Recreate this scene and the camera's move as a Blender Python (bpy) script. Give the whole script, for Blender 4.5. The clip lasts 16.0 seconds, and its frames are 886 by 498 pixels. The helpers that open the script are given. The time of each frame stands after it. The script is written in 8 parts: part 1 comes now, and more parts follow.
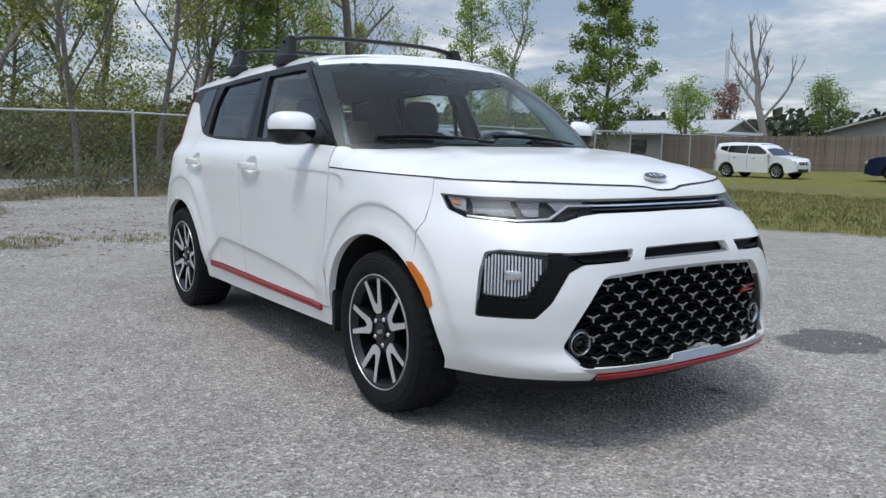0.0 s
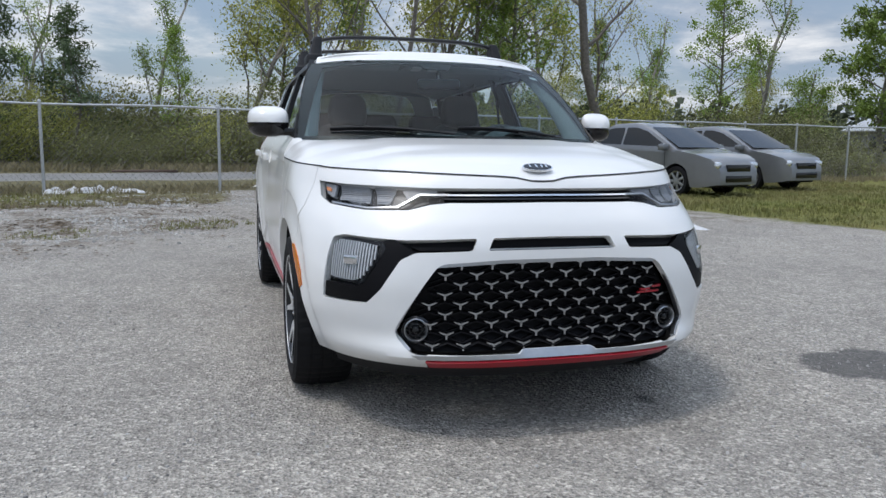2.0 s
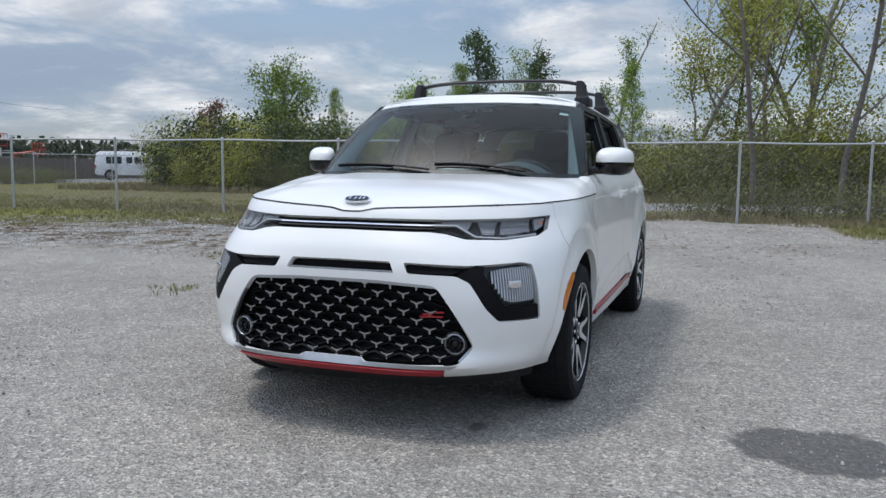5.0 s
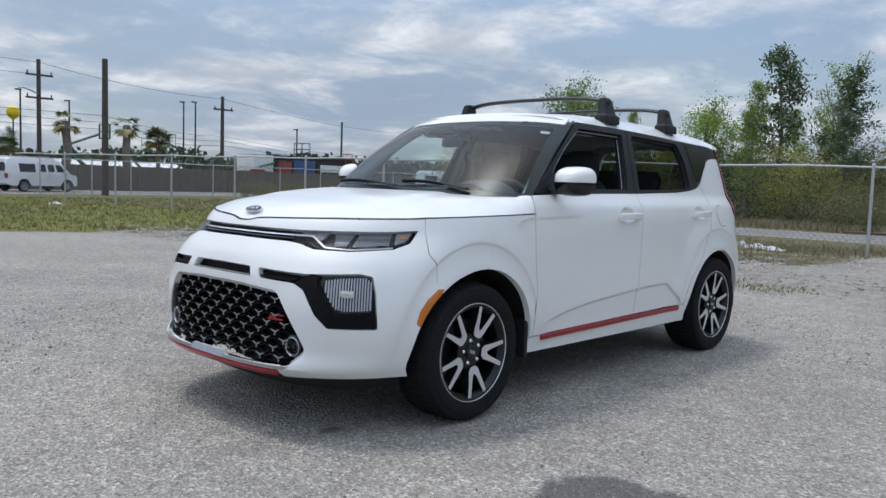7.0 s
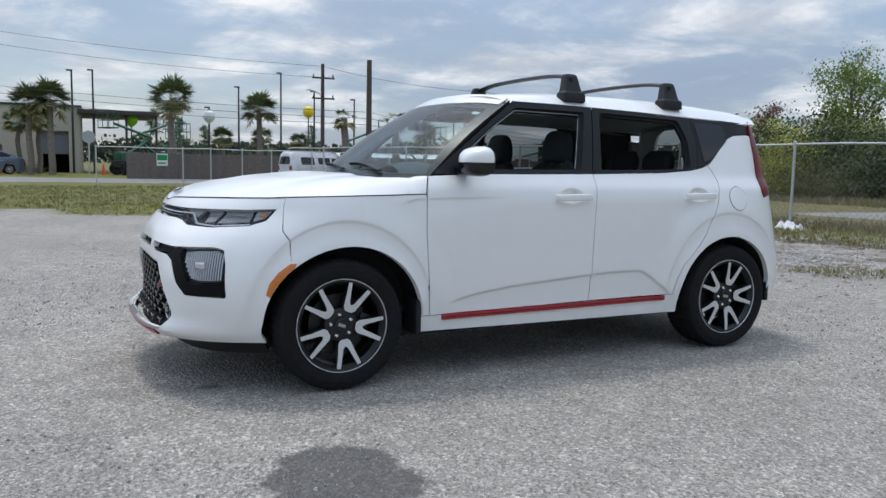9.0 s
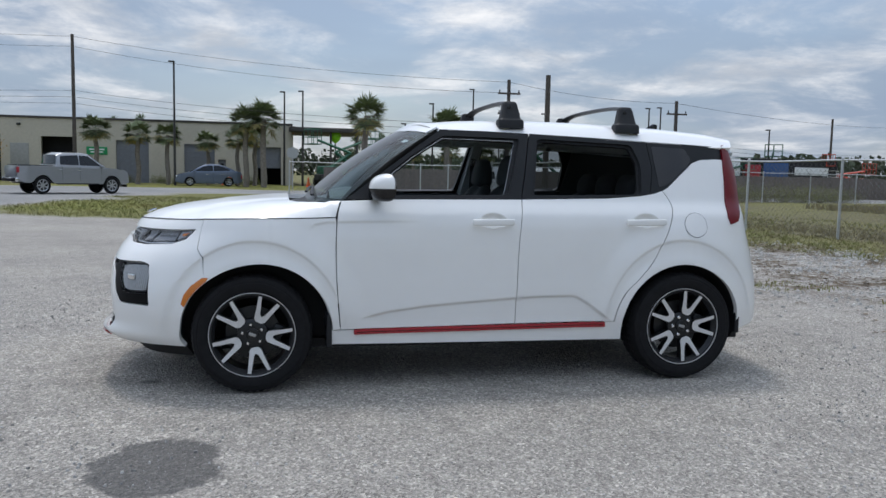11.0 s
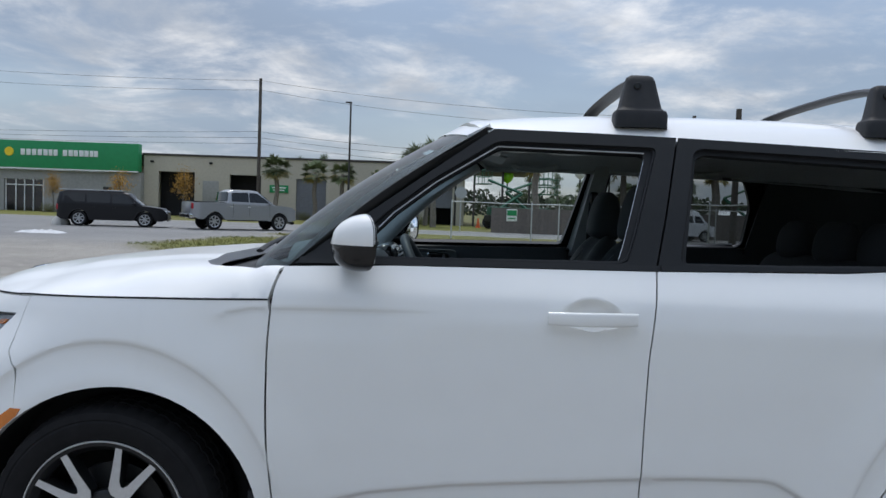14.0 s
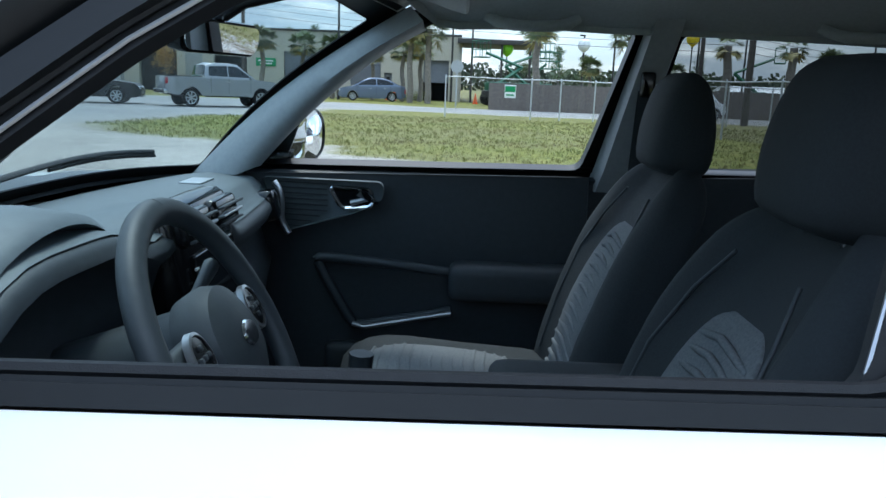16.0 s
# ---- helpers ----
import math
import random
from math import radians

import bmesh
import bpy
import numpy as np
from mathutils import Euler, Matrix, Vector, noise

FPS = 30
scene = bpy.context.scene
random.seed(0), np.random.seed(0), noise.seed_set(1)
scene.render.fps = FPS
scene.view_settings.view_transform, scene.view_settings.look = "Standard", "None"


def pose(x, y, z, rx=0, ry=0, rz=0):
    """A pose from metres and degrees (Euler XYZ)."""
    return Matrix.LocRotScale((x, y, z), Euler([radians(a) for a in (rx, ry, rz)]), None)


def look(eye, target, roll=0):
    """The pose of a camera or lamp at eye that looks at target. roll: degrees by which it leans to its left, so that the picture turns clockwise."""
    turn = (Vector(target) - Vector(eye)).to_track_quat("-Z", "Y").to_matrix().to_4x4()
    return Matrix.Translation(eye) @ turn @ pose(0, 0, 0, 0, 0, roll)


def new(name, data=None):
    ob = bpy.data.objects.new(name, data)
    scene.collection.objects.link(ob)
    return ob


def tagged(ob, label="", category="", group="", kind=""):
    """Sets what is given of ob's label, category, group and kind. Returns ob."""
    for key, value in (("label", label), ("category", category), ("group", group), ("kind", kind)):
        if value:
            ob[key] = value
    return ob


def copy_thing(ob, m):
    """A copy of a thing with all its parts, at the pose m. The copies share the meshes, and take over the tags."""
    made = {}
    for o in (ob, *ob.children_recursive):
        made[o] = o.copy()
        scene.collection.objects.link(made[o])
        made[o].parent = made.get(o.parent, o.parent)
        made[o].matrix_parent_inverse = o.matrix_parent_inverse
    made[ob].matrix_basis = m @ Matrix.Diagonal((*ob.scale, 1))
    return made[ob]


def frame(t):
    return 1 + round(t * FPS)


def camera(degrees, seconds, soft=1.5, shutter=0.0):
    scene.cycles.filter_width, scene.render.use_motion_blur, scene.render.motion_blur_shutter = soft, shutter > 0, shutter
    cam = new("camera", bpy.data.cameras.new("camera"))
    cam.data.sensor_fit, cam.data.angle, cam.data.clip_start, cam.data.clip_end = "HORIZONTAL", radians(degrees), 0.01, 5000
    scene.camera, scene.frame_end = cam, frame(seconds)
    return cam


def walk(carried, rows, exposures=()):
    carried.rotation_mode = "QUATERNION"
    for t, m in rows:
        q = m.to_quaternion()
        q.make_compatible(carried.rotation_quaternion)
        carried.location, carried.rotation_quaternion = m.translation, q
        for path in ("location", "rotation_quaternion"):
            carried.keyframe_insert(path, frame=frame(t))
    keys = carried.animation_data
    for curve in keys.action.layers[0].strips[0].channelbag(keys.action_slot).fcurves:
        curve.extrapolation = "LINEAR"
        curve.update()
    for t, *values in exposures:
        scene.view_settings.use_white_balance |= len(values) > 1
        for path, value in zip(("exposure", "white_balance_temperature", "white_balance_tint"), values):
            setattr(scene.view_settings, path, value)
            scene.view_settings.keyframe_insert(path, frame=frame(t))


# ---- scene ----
cam = camera(58.2, 16.0)
PATH = [
    (0, (4.055, -2.473, 1.087), (2.426, -1.341, 0.831), 0.6),
    (0.5, (4.165, -2.201, 1.067), (2.461, -1.184, 0.814), 0.6),
    (1, (4.383, -1.875, 1.065), (2.603, -1.001, 0.808), 0.4),
    (1.5, (4.579, -1.529, 1.061), (2.729, -0.815, 0.799), 0.5),
    (2, (4.792, -1.178, 1.073), (2.886, -0.636, 0.805), 0.7),
    (2.5, (4.975, -0.757, 1.079), (3.022, -0.409, 0.818), 1.4),
    (3, (5.103, -0.316, 1.105), (3.126, -0.153, 0.849), 1.6),
    (3.5, (5.215, 0.125, 1.117), (3.231, 0.097, 0.866), 1.3),
    (4, (5.21, 0.592, 1.118), (3.239, 0.355, 0.875), 1.1),
    (4.5, (5.197, 1.08, 1.125), (3.265, 0.618, 0.895), 0.9),
    (4.7, (5.172, 1.269, 1.12), (3.262, 0.717, 0.9), 0.7),
    (6.8, (4.265, 3.157, 1.16), (2.759, 1.851, 0.993), 2.0),
    (7, (4.133, 3.317, 1.136), (2.681, 1.952, 0.969), 1.9),
    (7.5, (3.786, 3.676, 1.139), (2.47, 2.181, 0.962), 1.5),
    (8, (3.429, 4.015, 1.134), (2.256, 2.405, 0.949), 1.2),
    (8.5, (3.015, 4.298, 1.142), (1.986, 2.594, 0.944), 1.0),
    (9, (2.599, 4.596, 1.146), (1.713, 2.816, 0.934), 1.1),
    (9.2, (2.424, 4.688, 1.135), (1.593, 2.882, 0.918), 1.1),
    (11.3, (1.021, 5.376, 1.259), (0.674, 3.415, 1.076), 1.2),
    (11.5, (0.951, 5.345, 1.251), (0.636, 3.378, 1.073), 1.2),
    (12, (0.762, 5.088, 1.239), (0.526, 3.109, 1.062), 1.2),
    (12.5, (0.557, 4.698, 1.228), (0.404, 2.711, 1.058), 1.2),
    (13, (0.447, 4.165, 1.218), (0.376, 2.172, 1.067), 1.3),
    (13.5, (0.332, 3.63, 1.225), (0.332, 1.634, 1.103), 1.5),
    (14, (0.306, 3.087, 1.262), (0.35, 1.09, 1.162), 2.0),
    (14.5, (0.258, 2.569, 1.286), (0.307, 0.572, 1.183), 1.9),
    (15, (0.232, 2.112, 1.309), (0.267, 0.118, 1.16), 2.0),
    (15.3, (0.215, 1.842, 1.329), (0.231, -0.15, 1.141), 2.0),
    (15.5, (0.192, 1.674, 1.316), (0.195, -0.313, 1.088), 2.1),
    (15.6, (0.168, 1.589, 1.308), (0.177, -0.396, 1.059), 2.3),
    (15.8, (0.150, 1.445, 1.313), (0.165, -0.527, 0.985), 2.2),
    (16, (0.138, 1.302, 1.32), (0.166, -0.656, 0.913), 2.2),
]
walk(cam, [(t, look(eye, target, roll)) for t, eye, target, roll in PATH],
     exposures=[(0, 0.07, 6500, 10), (4.7, 0.05, 6500, 10), (7, 0.08, 6500, 10), (9.2, 0.14, 6500, 10), (11.5, 0.05, 6500, 10), (12.5, 0.24, 6500, 10), (13, 0.22, 6500, 10), (13.5, 0.12, 6500, 10), (14, -0.02, 6500, 10), (14.5, -0.12, 6500, 10), (15, -0.06, 6500, 10), (15.5, 0.18, 6350, 9), (16, 1.15, 5950, 5)])


# ---- light ----
SUN_EL, SUN_AZ = 69.0, -76.0      # degrees; azimuth counter-clockwise from +x towards +y of where the light comes from
world = bpy.data.worlds.new("sky")
scene.world = world
world.use_nodes = True
wn, wl = world.node_tree.nodes, world.node_tree.links
wn.clear()
sky = wn.new("ShaderNodeTexSky")
sky.sky_type, sky.sun_disc = "NISHITA", False
sky.sun_elevation, sky.sun_rotation = radians(SUN_EL), radians(90 - SUN_AZ)
sky.air_density, sky.dust_density, sky.ozone_density = 1.0, 1.5, 1.2
coord = wn.new("ShaderNodeTexCoord")
sep = wn.new("ShaderNodeSeparateXYZ")
wl.new(coord.outputs["Generated"], sep.inputs[0])


def wmath(op, a, b=0.0):
    n = wn.new("ShaderNodeMath")
    n.operation = op
    for i, v in enumerate((a, b)):
        if isinstance(v, (int, float)):
            n.inputs[i].default_value = v
        else:
            wl.new(v, n.inputs[i])
    return n.outputs[0]


# clouds lie on a high flat layer, so they crowd together towards the horizon
rise = wmath("ADD", wmath("MAXIMUM", sep.outputs[2], 0.0), 0.16)
flat = wn.new("ShaderNodeCombineXYZ")
wl.new(wmath("DIVIDE", sep.outputs[0], rise), flat.inputs[0])
wl.new(wmath("DIVIDE", sep.outputs[1], rise), flat.inputs[1])


def cloud(scale, detail, rough, shift, lo, hi):
    m = wn.new("ShaderNodeMapping")
    m.inputs["Location"].default_value = shift
    wl.new(flat.outputs[0], m.inputs[0])
    n = wn.new("ShaderNodeTexNoise")
    n.inputs["Scale"].default_value, n.inputs["Detail"].default_value, n.inputs["Roughness"].default_value = scale, detail, rough
    n.inputs["Distortion"].default_value = 0.3
    wl.new(m.outputs[0], n.inputs[0])
    r = wn.new("ShaderNodeMapRange")
    r.inputs[1].default_value, r.inputs[2].default_value = lo, hi
    r.interpolation_type = "SMOOTHSTEP"
    wl.new(n.outputs[0], r.inputs[0])
    return r.outputs[0]


def wmix(f, a, b):
    m = wn.new("ShaderNodeMix")
    m.data_type = "RGBA"
    wl.new(f, m.inputs[0])
    for v, k in ((a, 6), (b, 7)):
        if isinstance(v, tuple):
            m.inputs[k].default_value = (*v, 1)
        else:
            wl.new(v, m.inputs[k])
    return m.outputs[2]


veil = cloud(0.35, 4, 0.5, (3.1, 1.7, 0), 0.15, 0.75)
puffs = cloud(1.5, 10, 0.62, (7.7, 2.2, 0), 0.42, 0.72)
shade = cloud(2.1, 8, 0.6, (1.3, 9.4, 0), 0.36, 0.66)
blue = wmix(veil, sky.outputs[0], (2.45, 3.1, 4.15))
grey = wmix(shade, (7.3, 7.4, 7.6), (4.0, 4.35, 4.9))
full = wmix(puffs, blue, grey)
# an overcast sky is brighter overhead than near the horizon
lift = wn.new("ShaderNodeMapRange")
lift.interpolation_type = "SMOOTHSTEP"
lift.inputs[1].default_value, lift.inputs[2].default_value = 0.12, 0.76
lift.inputs[3].default_value, lift.inputs[4].default_value = 0.74, 1.52
wl.new(sep.outputs[2], lift.inputs[0])
graded = wn.new("ShaderNodeVectorMath")
graded.operation = "SCALE"
wl.new(full, graded.inputs[0])
wl.new(lift.outputs[0], graded.inputs["Scale"])
bg = wn.new("ShaderNodeBackground")
bg.inputs["Strength"].default_value = 0.165
wl.new(graded.outputs[0], bg.inputs[0])
wout = wn.new("ShaderNodeOutputWorld")
wl.new(bg.outputs[0], wout.inputs[0])

sun = new("sun", bpy.data.lights.new("sun", "SUN"))
sun.data.energy, sun.data.angle, sun.data.color = 1.38, radians(11), (1.0, 0.975, 0.94)
sa, se = radians(SUN_AZ), radians(SUN_EL)
sun.matrix_world = look((30 * math.cos(sa) * math.cos(se), 30 * math.sin(sa) * math.cos(se), 30 * math.sin(se)), (0, 0, 0))

# ---- materials ----
def material(name, color, rough=0.5, metal=0.0, coat=0.0, spec=0.5, grain=0.0, grain_scale=40.0, bump=0.0, bump_scale=200.0, bump_dist=0.002, big=0.0, big_scale=1.5, tint=None, rnd=0.0, emit=0.0, coord="Object"):
    """Principled surface whose colour varies at a large and a small scale, with fine relief."""
    m = bpy.data.materials.new(name)
    m.use_nodes = True
    n, l = m.node_tree.nodes, m.node_tree.links
    b = n["Principled BSDF"]
    b.inputs["Roughness"].default_value, b.inputs["Metallic"].default_value = rough, metal
    b.inputs["Coat Weight"].default_value, b.inputs["Coat Roughness"].default_value = coat, 0.03
    b.inputs["Specular IOR Level"].default_value = spec
    b.inputs["Base Color"].default_value = (*color, 1)
    tc = n.new("ShaderNodeTexCoord")
    last = None

    def noise_tex(scale, detail, rough_=0.55):
        t = n.new("ShaderNodeTexNoise")
        t.inputs["Scale"].default_value, t.inputs["Detail"].default_value, t.inputs["Roughness"].default_value = scale, detail, rough_
        l.new(tc.outputs[coord], t.inputs[0])
        return t.outputs[0]

    def mixed(fac, a, bcol):
        x = n.new("ShaderNodeMix")
        x.data_type = "RGBA"
        l.new(fac, x.inputs[0])
        for v, k in ((a, 6), (bcol, 7)):
            if isinstance(v, tuple):
                x.inputs[k].default_value = (*v, 1)
            else:
                l.new(v, x.inputs[k])
        return x.outputs[2]

    def ramp(v, lo, hi):
        r = n.new("ShaderNodeMapRange")
        r.inputs[1].default_value, r.inputs[2].default_value = lo, hi
        l.new(v, r.inputs[0])
        return r.outputs[0]

    if big:
        other = tint or tuple(c * (1 - big) for c in color)
        last = mixed(ramp(noise_tex(big_scale, 4), 0.35, 0.65), color, other)
    if grain:
        g = ramp(noise_tex(grain_scale, 3), 0.3, 0.7)
        dark = n.new("ShaderNodeMapRange")
        dark.inputs[3].default_value, dark.inputs[4].default_value = 1 - grain, 1 + grain
        l.new(g, dark.inputs[0])
        mul = n.new("ShaderNodeVectorMath")
        mul.operation = "SCALE"
        if last is None:
            mul.inputs[0].default_value = color
        else:
            l.new(last, mul.inputs[0])
        l.new(dark.outputs[0], mul.inputs["Scale"])
        last = mul.outputs[0]
    if rnd:
        oi = n.new("ShaderNodeObjectInfo")
        ge = n.new("ShaderNodeNewGeometry")
        add = n.new("ShaderNodeMath")
        add.operation = "ADD"
        l.new(oi.outputs["Random"], add.inputs[0])
        l.new(ge.outputs["Random Per Island"], add.inputs[1])
        mr = n.new("ShaderNodeMapRange")
        mr.inputs[1].default_value, mr.inputs[2].default_value = 0, 2
        mr.inputs[3].default_value, mr.inputs[4].default_value = 1 - rnd, 1 + rnd
        l.new(add.outputs[0], mr.inputs[0])
        mul = n.new("ShaderNodeVectorMath")
        mul.operation = "SCALE"
        if last is None:
            mul.inputs[0].default_value = color
        else:
            l.new(last, mul.inputs[0])
        l.new(mr.outputs[0], mul.inputs["Scale"])
        last = mul.outputs[0]
    if last is not None:
        l.new(last, b.inputs["Base Color"])
    if bump:
        bp = n.new("ShaderNodeBump")
        bp.inputs["Strength"].default_value, bp.inputs["Distance"].default_value = bump, bump_dist
        l.new(noise_tex(bump_scale, 2), bp.inputs["Height"])
        l.new(bp.outputs[0], b.inputs["Normal"])
    if emit:
        b.inputs["Emission Color"].default_value, b.inputs["Emission Strength"].default_value = (*color, 1), emit
    return m


def glass(name, tint, gloss=1.0, rough=0.0, normal=0.05):
    """A thin pane: what lies behind it, tinted, under a mirror gloss that grows towards grazing."""
    m = bpy.data.materials.new(name)
    m.use_nodes = True
    n, l = m.node_tree.nodes, m.node_tree.links
    n.clear()
    tr, gl, mx, lw, out = (n.new(k) for k in ("ShaderNodeBsdfTransparent", "ShaderNodeBsdfGlossy", "ShaderNodeMixShader", "ShaderNodeLayerWeight", "ShaderNodeOutputMaterial"))
    tr.inputs[0].default_value = (*tint, 1)
    gl.inputs["Roughness"].default_value = rough
    gl.inputs[0].default_value = (gloss, gloss, gloss, 1)
    lw.inputs[0].default_value = .5
    pw, sc = n.new("ShaderNodeMath"), n.new("ShaderNodeMath")
    pw.operation, sc.operation = "POWER", "MULTIPLY_ADD"
    pw.inputs[1].default_value, sc.inputs[1].default_value, sc.inputs[2].default_value = 5, 1 - normal, normal
    l.new(lw.outputs["Facing"], pw.inputs[0]), l.new(pw.outputs[0], sc.inputs[0])
    l.new(sc.outputs[0], mx.inputs[0]), l.new(tr.outputs[0], mx.inputs[1]), l.new(gl.outputs[0], mx.inputs[2]), l.new(mx.outputs[0], out.inputs[0])
    return m


PAINT = material("white car paint", (.80, .80, .78), .36, coat=.8, grain=.012, grain_scale=5)
PAINT.node_tree.nodes["Principled BSDF"].inputs["Coat Roughness"].default_value = .14
TRIM = material("satin black trim", (.009, .010, .011), .42, spec=.28, grain=.1, grain_scale=30, bump=.15, bump_scale=900, bump_dist=.0005)
GLOSS = material("gloss black plastic", (.006, .006, .007), .16, coat=.2, spec=.4, grain=.1, grain_scale=20)
PLASTIC = material("grained black plastic", (.014, .015, .017), .6, spec=.3, grain=.12, grain_scale=60, bump=.4, bump_scale=700, bump_dist=.0008)
DARK = material("dark underbody", (.008, .008, .009), .8, grain=.2, grain_scale=12)
CHROME = material("bright chrome", (.75, .76, .78), .12, 1.0, grain=.03, grain_scale=30)
# Copy of the seat cloth, kept dark to stand in for the rear cabin's shade.
SHADECLOTH = material("seat cloth toned for rear shade", (.022, .025, .028), .85, grain=.15, grain_scale=300)
GRILLE_BLACK = material("black grille plastic", (.005, .005, .006), .55, spec=.12, grain=.1, grain_scale=20)
SATIN = material("satin silver", (.42, .43, .44), .32, .9, grain=.05, grain_scale=60)
ALLOY = material("machined alloy face", (.66, .67, .68), .34, .6, grain=.06, grain_scale=80)
GUN = material("dark grey alloy", (.028, .029, .031), .35, .6, grain=.1, grain_scale=40)
RUBBER = material("tyre rubber", (.010, .010, .011), .8, spec=.2, grain=.18, grain_scale=25, bump=.3, bump_scale=150)
RED = material("red trim paint", (.34, .010, .020), .35, coat=.3, grain=.05, grain_scale=20)
AMBER = material("amber lens", (.55, .15, .008), .2, coat=.8, grain=.1, grain_scale=40)
TAILRED = material("dark red lamp lens", (.13, .003, .008), .3, spec=.3, grain=.12, grain_scale=25)
CLOTH = material("black seat cloth", (.021, .027, .031), .85, grain=.15, grain_scale=300, bump=.4, bump_scale=900, bump_dist=.001)
RIBBED = material("grey ribbed cloth", (.125, .138, .145), .85, grain=.2, grain_scale=250, bump=.4, bump_scale=700, bump_dist=.001)
LINING = material("black cabin plastic", (.034, .042, .048), .55, grain=.1, grain_scale=60, bump=.3, bump_scale=800, bump_dist=.0006)
DASH = material("dark grey soft dashboard", (.082, .100, .108), .55, grain=.08, grain_scale=50, bump=.3, bump_scale=900, bump_dist=.0006)
HEADLINE = material("grey headliner", (.42, .46, .47), .9, grain=.06, grain_scale=120, bump=.2, bump_scale=900, bump_dist=.0006)
PILLARGREY = material("grey pillar trim", (.30, .325, .335), .7, grain=.05, grain_scale=80)
CLEAR = glass("clear car glass", (.62, .74, .75), normal=.055, rough=.34, gloss=.46)
TINT = glass("privacy glass", (.30, .32, .32), normal=.05)
LIGHTTINT = glass("tinted side glass", (.93, .97, .96), normal=.04)
LENS = glass("clear lamp lens", (.90, .91, .92), rough=.32, normal=.03, gloss=.4)
MIRROR = material("mirror", (.8, .82, .84), .02, 1.0)
LAMPIN = material("lamp reflector", (.78, .79, .80), .24, .85, grain=.15, grain_scale=60)
HEADREF = material("satin headlight reflector", (.30, .31, .325), .45, .15, grain=.15, grain_scale=60)
# Pale colour of the lower lamp's ribs, which stand in for reflected streaks.
LAMPRIB = material("lamp flutes with painted glints", (.58, .59, .60), .32, .3, grain=.12, grain_scale=60)
HEADIN = material("grey headlight chamber", (.20, .205, .215), .5, .2, grain=.15, grain_scale=50)
WHITE = material("white plastic", (.75, .76, .77), .4, grain=.03, grain_scale=30)
SCREEN = material("dark screen", (.01, .011, .013), .08, coat=.5, grain=.1, grain_scale=5)

# ---- shaping helpers ----
from mathutils.geometry import delaunay_2d_cdt


def finish(name, verts, faces, mat, parent=None, label="", angle=32, smooth_all=True):
    """Links vertices and faces as one mesh object under its thing."""
    me = bpy.data.meshes.new(name)
    me.from_pydata([tuple(map(float, v)) for v in verts], [], [tuple(int(i) for i in f) for f in faces])
    me.materials.append(mat)
    if smooth_all:
        me.polygons.foreach_set("use_smooth", [True] * len(me.polygons))
        me.set_sharp_from_angle(angle=radians(angle))
    ob = new(name, me)
    ob.parent = parent
    if label:
        ob["label"] = label
    return ob


def part(name, bm, mat, parent=None, label="", angle=32):
    """Links a bmesh as one mesh object under a thing or a part."""
    me = bpy.data.meshes.new(name)
    bm.normal_update()
    bm.to_mesh(me)
    bm.free()
    me.materials.append(mat)
    me.polygons.foreach_set("use_smooth", [True] * len(me.polygons))
    me.set_sharp_from_angle(angle=radians(angle))
    ob = new(name, me)
    ob.parent = parent
    if label:
        ob["label"] = label
    return ob


def thing(name, label, category, group="", m=None):
    ob = new(name)
    ob.empty_display_size = 0.2
    if m is not None:
        ob.matrix_world = m
    return tagged(ob, label, category, group)


def dense(pts, step, closed=True):
    out = []
    n = len(pts)
    for i in range(n if closed else n - 1):
        a, b = np.array(pts[i], float), np.array(pts[(i + 1) % n], float)
        k = max(1, int(math.ceil(np.linalg.norm(b - a) / step)))
        out += [tuple(a + (b - a) * j / k) for j in range(k)]
    if not closed:
        out.append(tuple(map(float, pts[-1])))
    return out


def flow(pts, per=6, closed=False):
    """A smooth curve through points."""
    P = [np.array(p, float) for p in pts]
    n, out = len(P), []
    for i in range(n if closed else n - 1):
        if closed:
            a, b, c, d = P[i - 1], P[i], P[(i + 1) % n], P[(i + 2) % n]
        else:
            a, b, c, d = P[max(i - 1, 0)], P[i], P[i + 1], P[min(i + 2, n - 1)]
        for j in range(per):
            t = j / per
            out.append(tuple(0.5 * (2 * b + (c - a) * t + (2 * a - 5 * b + 4 * c - d) * t * t + (3 * b - a - 3 * c + d) * t ** 3)))
    if not closed:
        out.append(tuple(P[-1]))
    return out


def rounded(pts, r, seg=4):
    """A closed outline with its corners rounded."""
    n, out = len(pts), []
    for i in range(n):
        a, b, c = (np.array(pts[(i + k) % n], float) for k in (-1, 0, 1))
        u, v = a - b, c - b
        lu, lv = np.linalg.norm(u), np.linalg.norm(v)
        d = min(r, lu * 0.45, lv * 0.45)
        p, q = b + u / lu * d, b + v / lv * d
        for j in range(seg + 1):
            t = j / seg
            out.append(tuple((1 - t) ** 2 * p + 2 * t * (1 - t) * b + t * t * q))
    return out


def within(pts, poly):
    x, y = pts[:, 0], pts[:, 1]
    hit = np.zeros(len(pts), bool)
    px, py = np.array(poly)[:, 0], np.array(poly)[:, 1]
    for i in range(len(poly)):
        x1, y1, x2, y2 = px[i - 1], py[i - 1], px[i], py[i]
        cross = ((y1 > y) != (y2 > y)) & (x < (x2 - x1) * (y - y1) / (y2 - y1 + 1e-12) + x1)
        hit ^= cross
    return hit


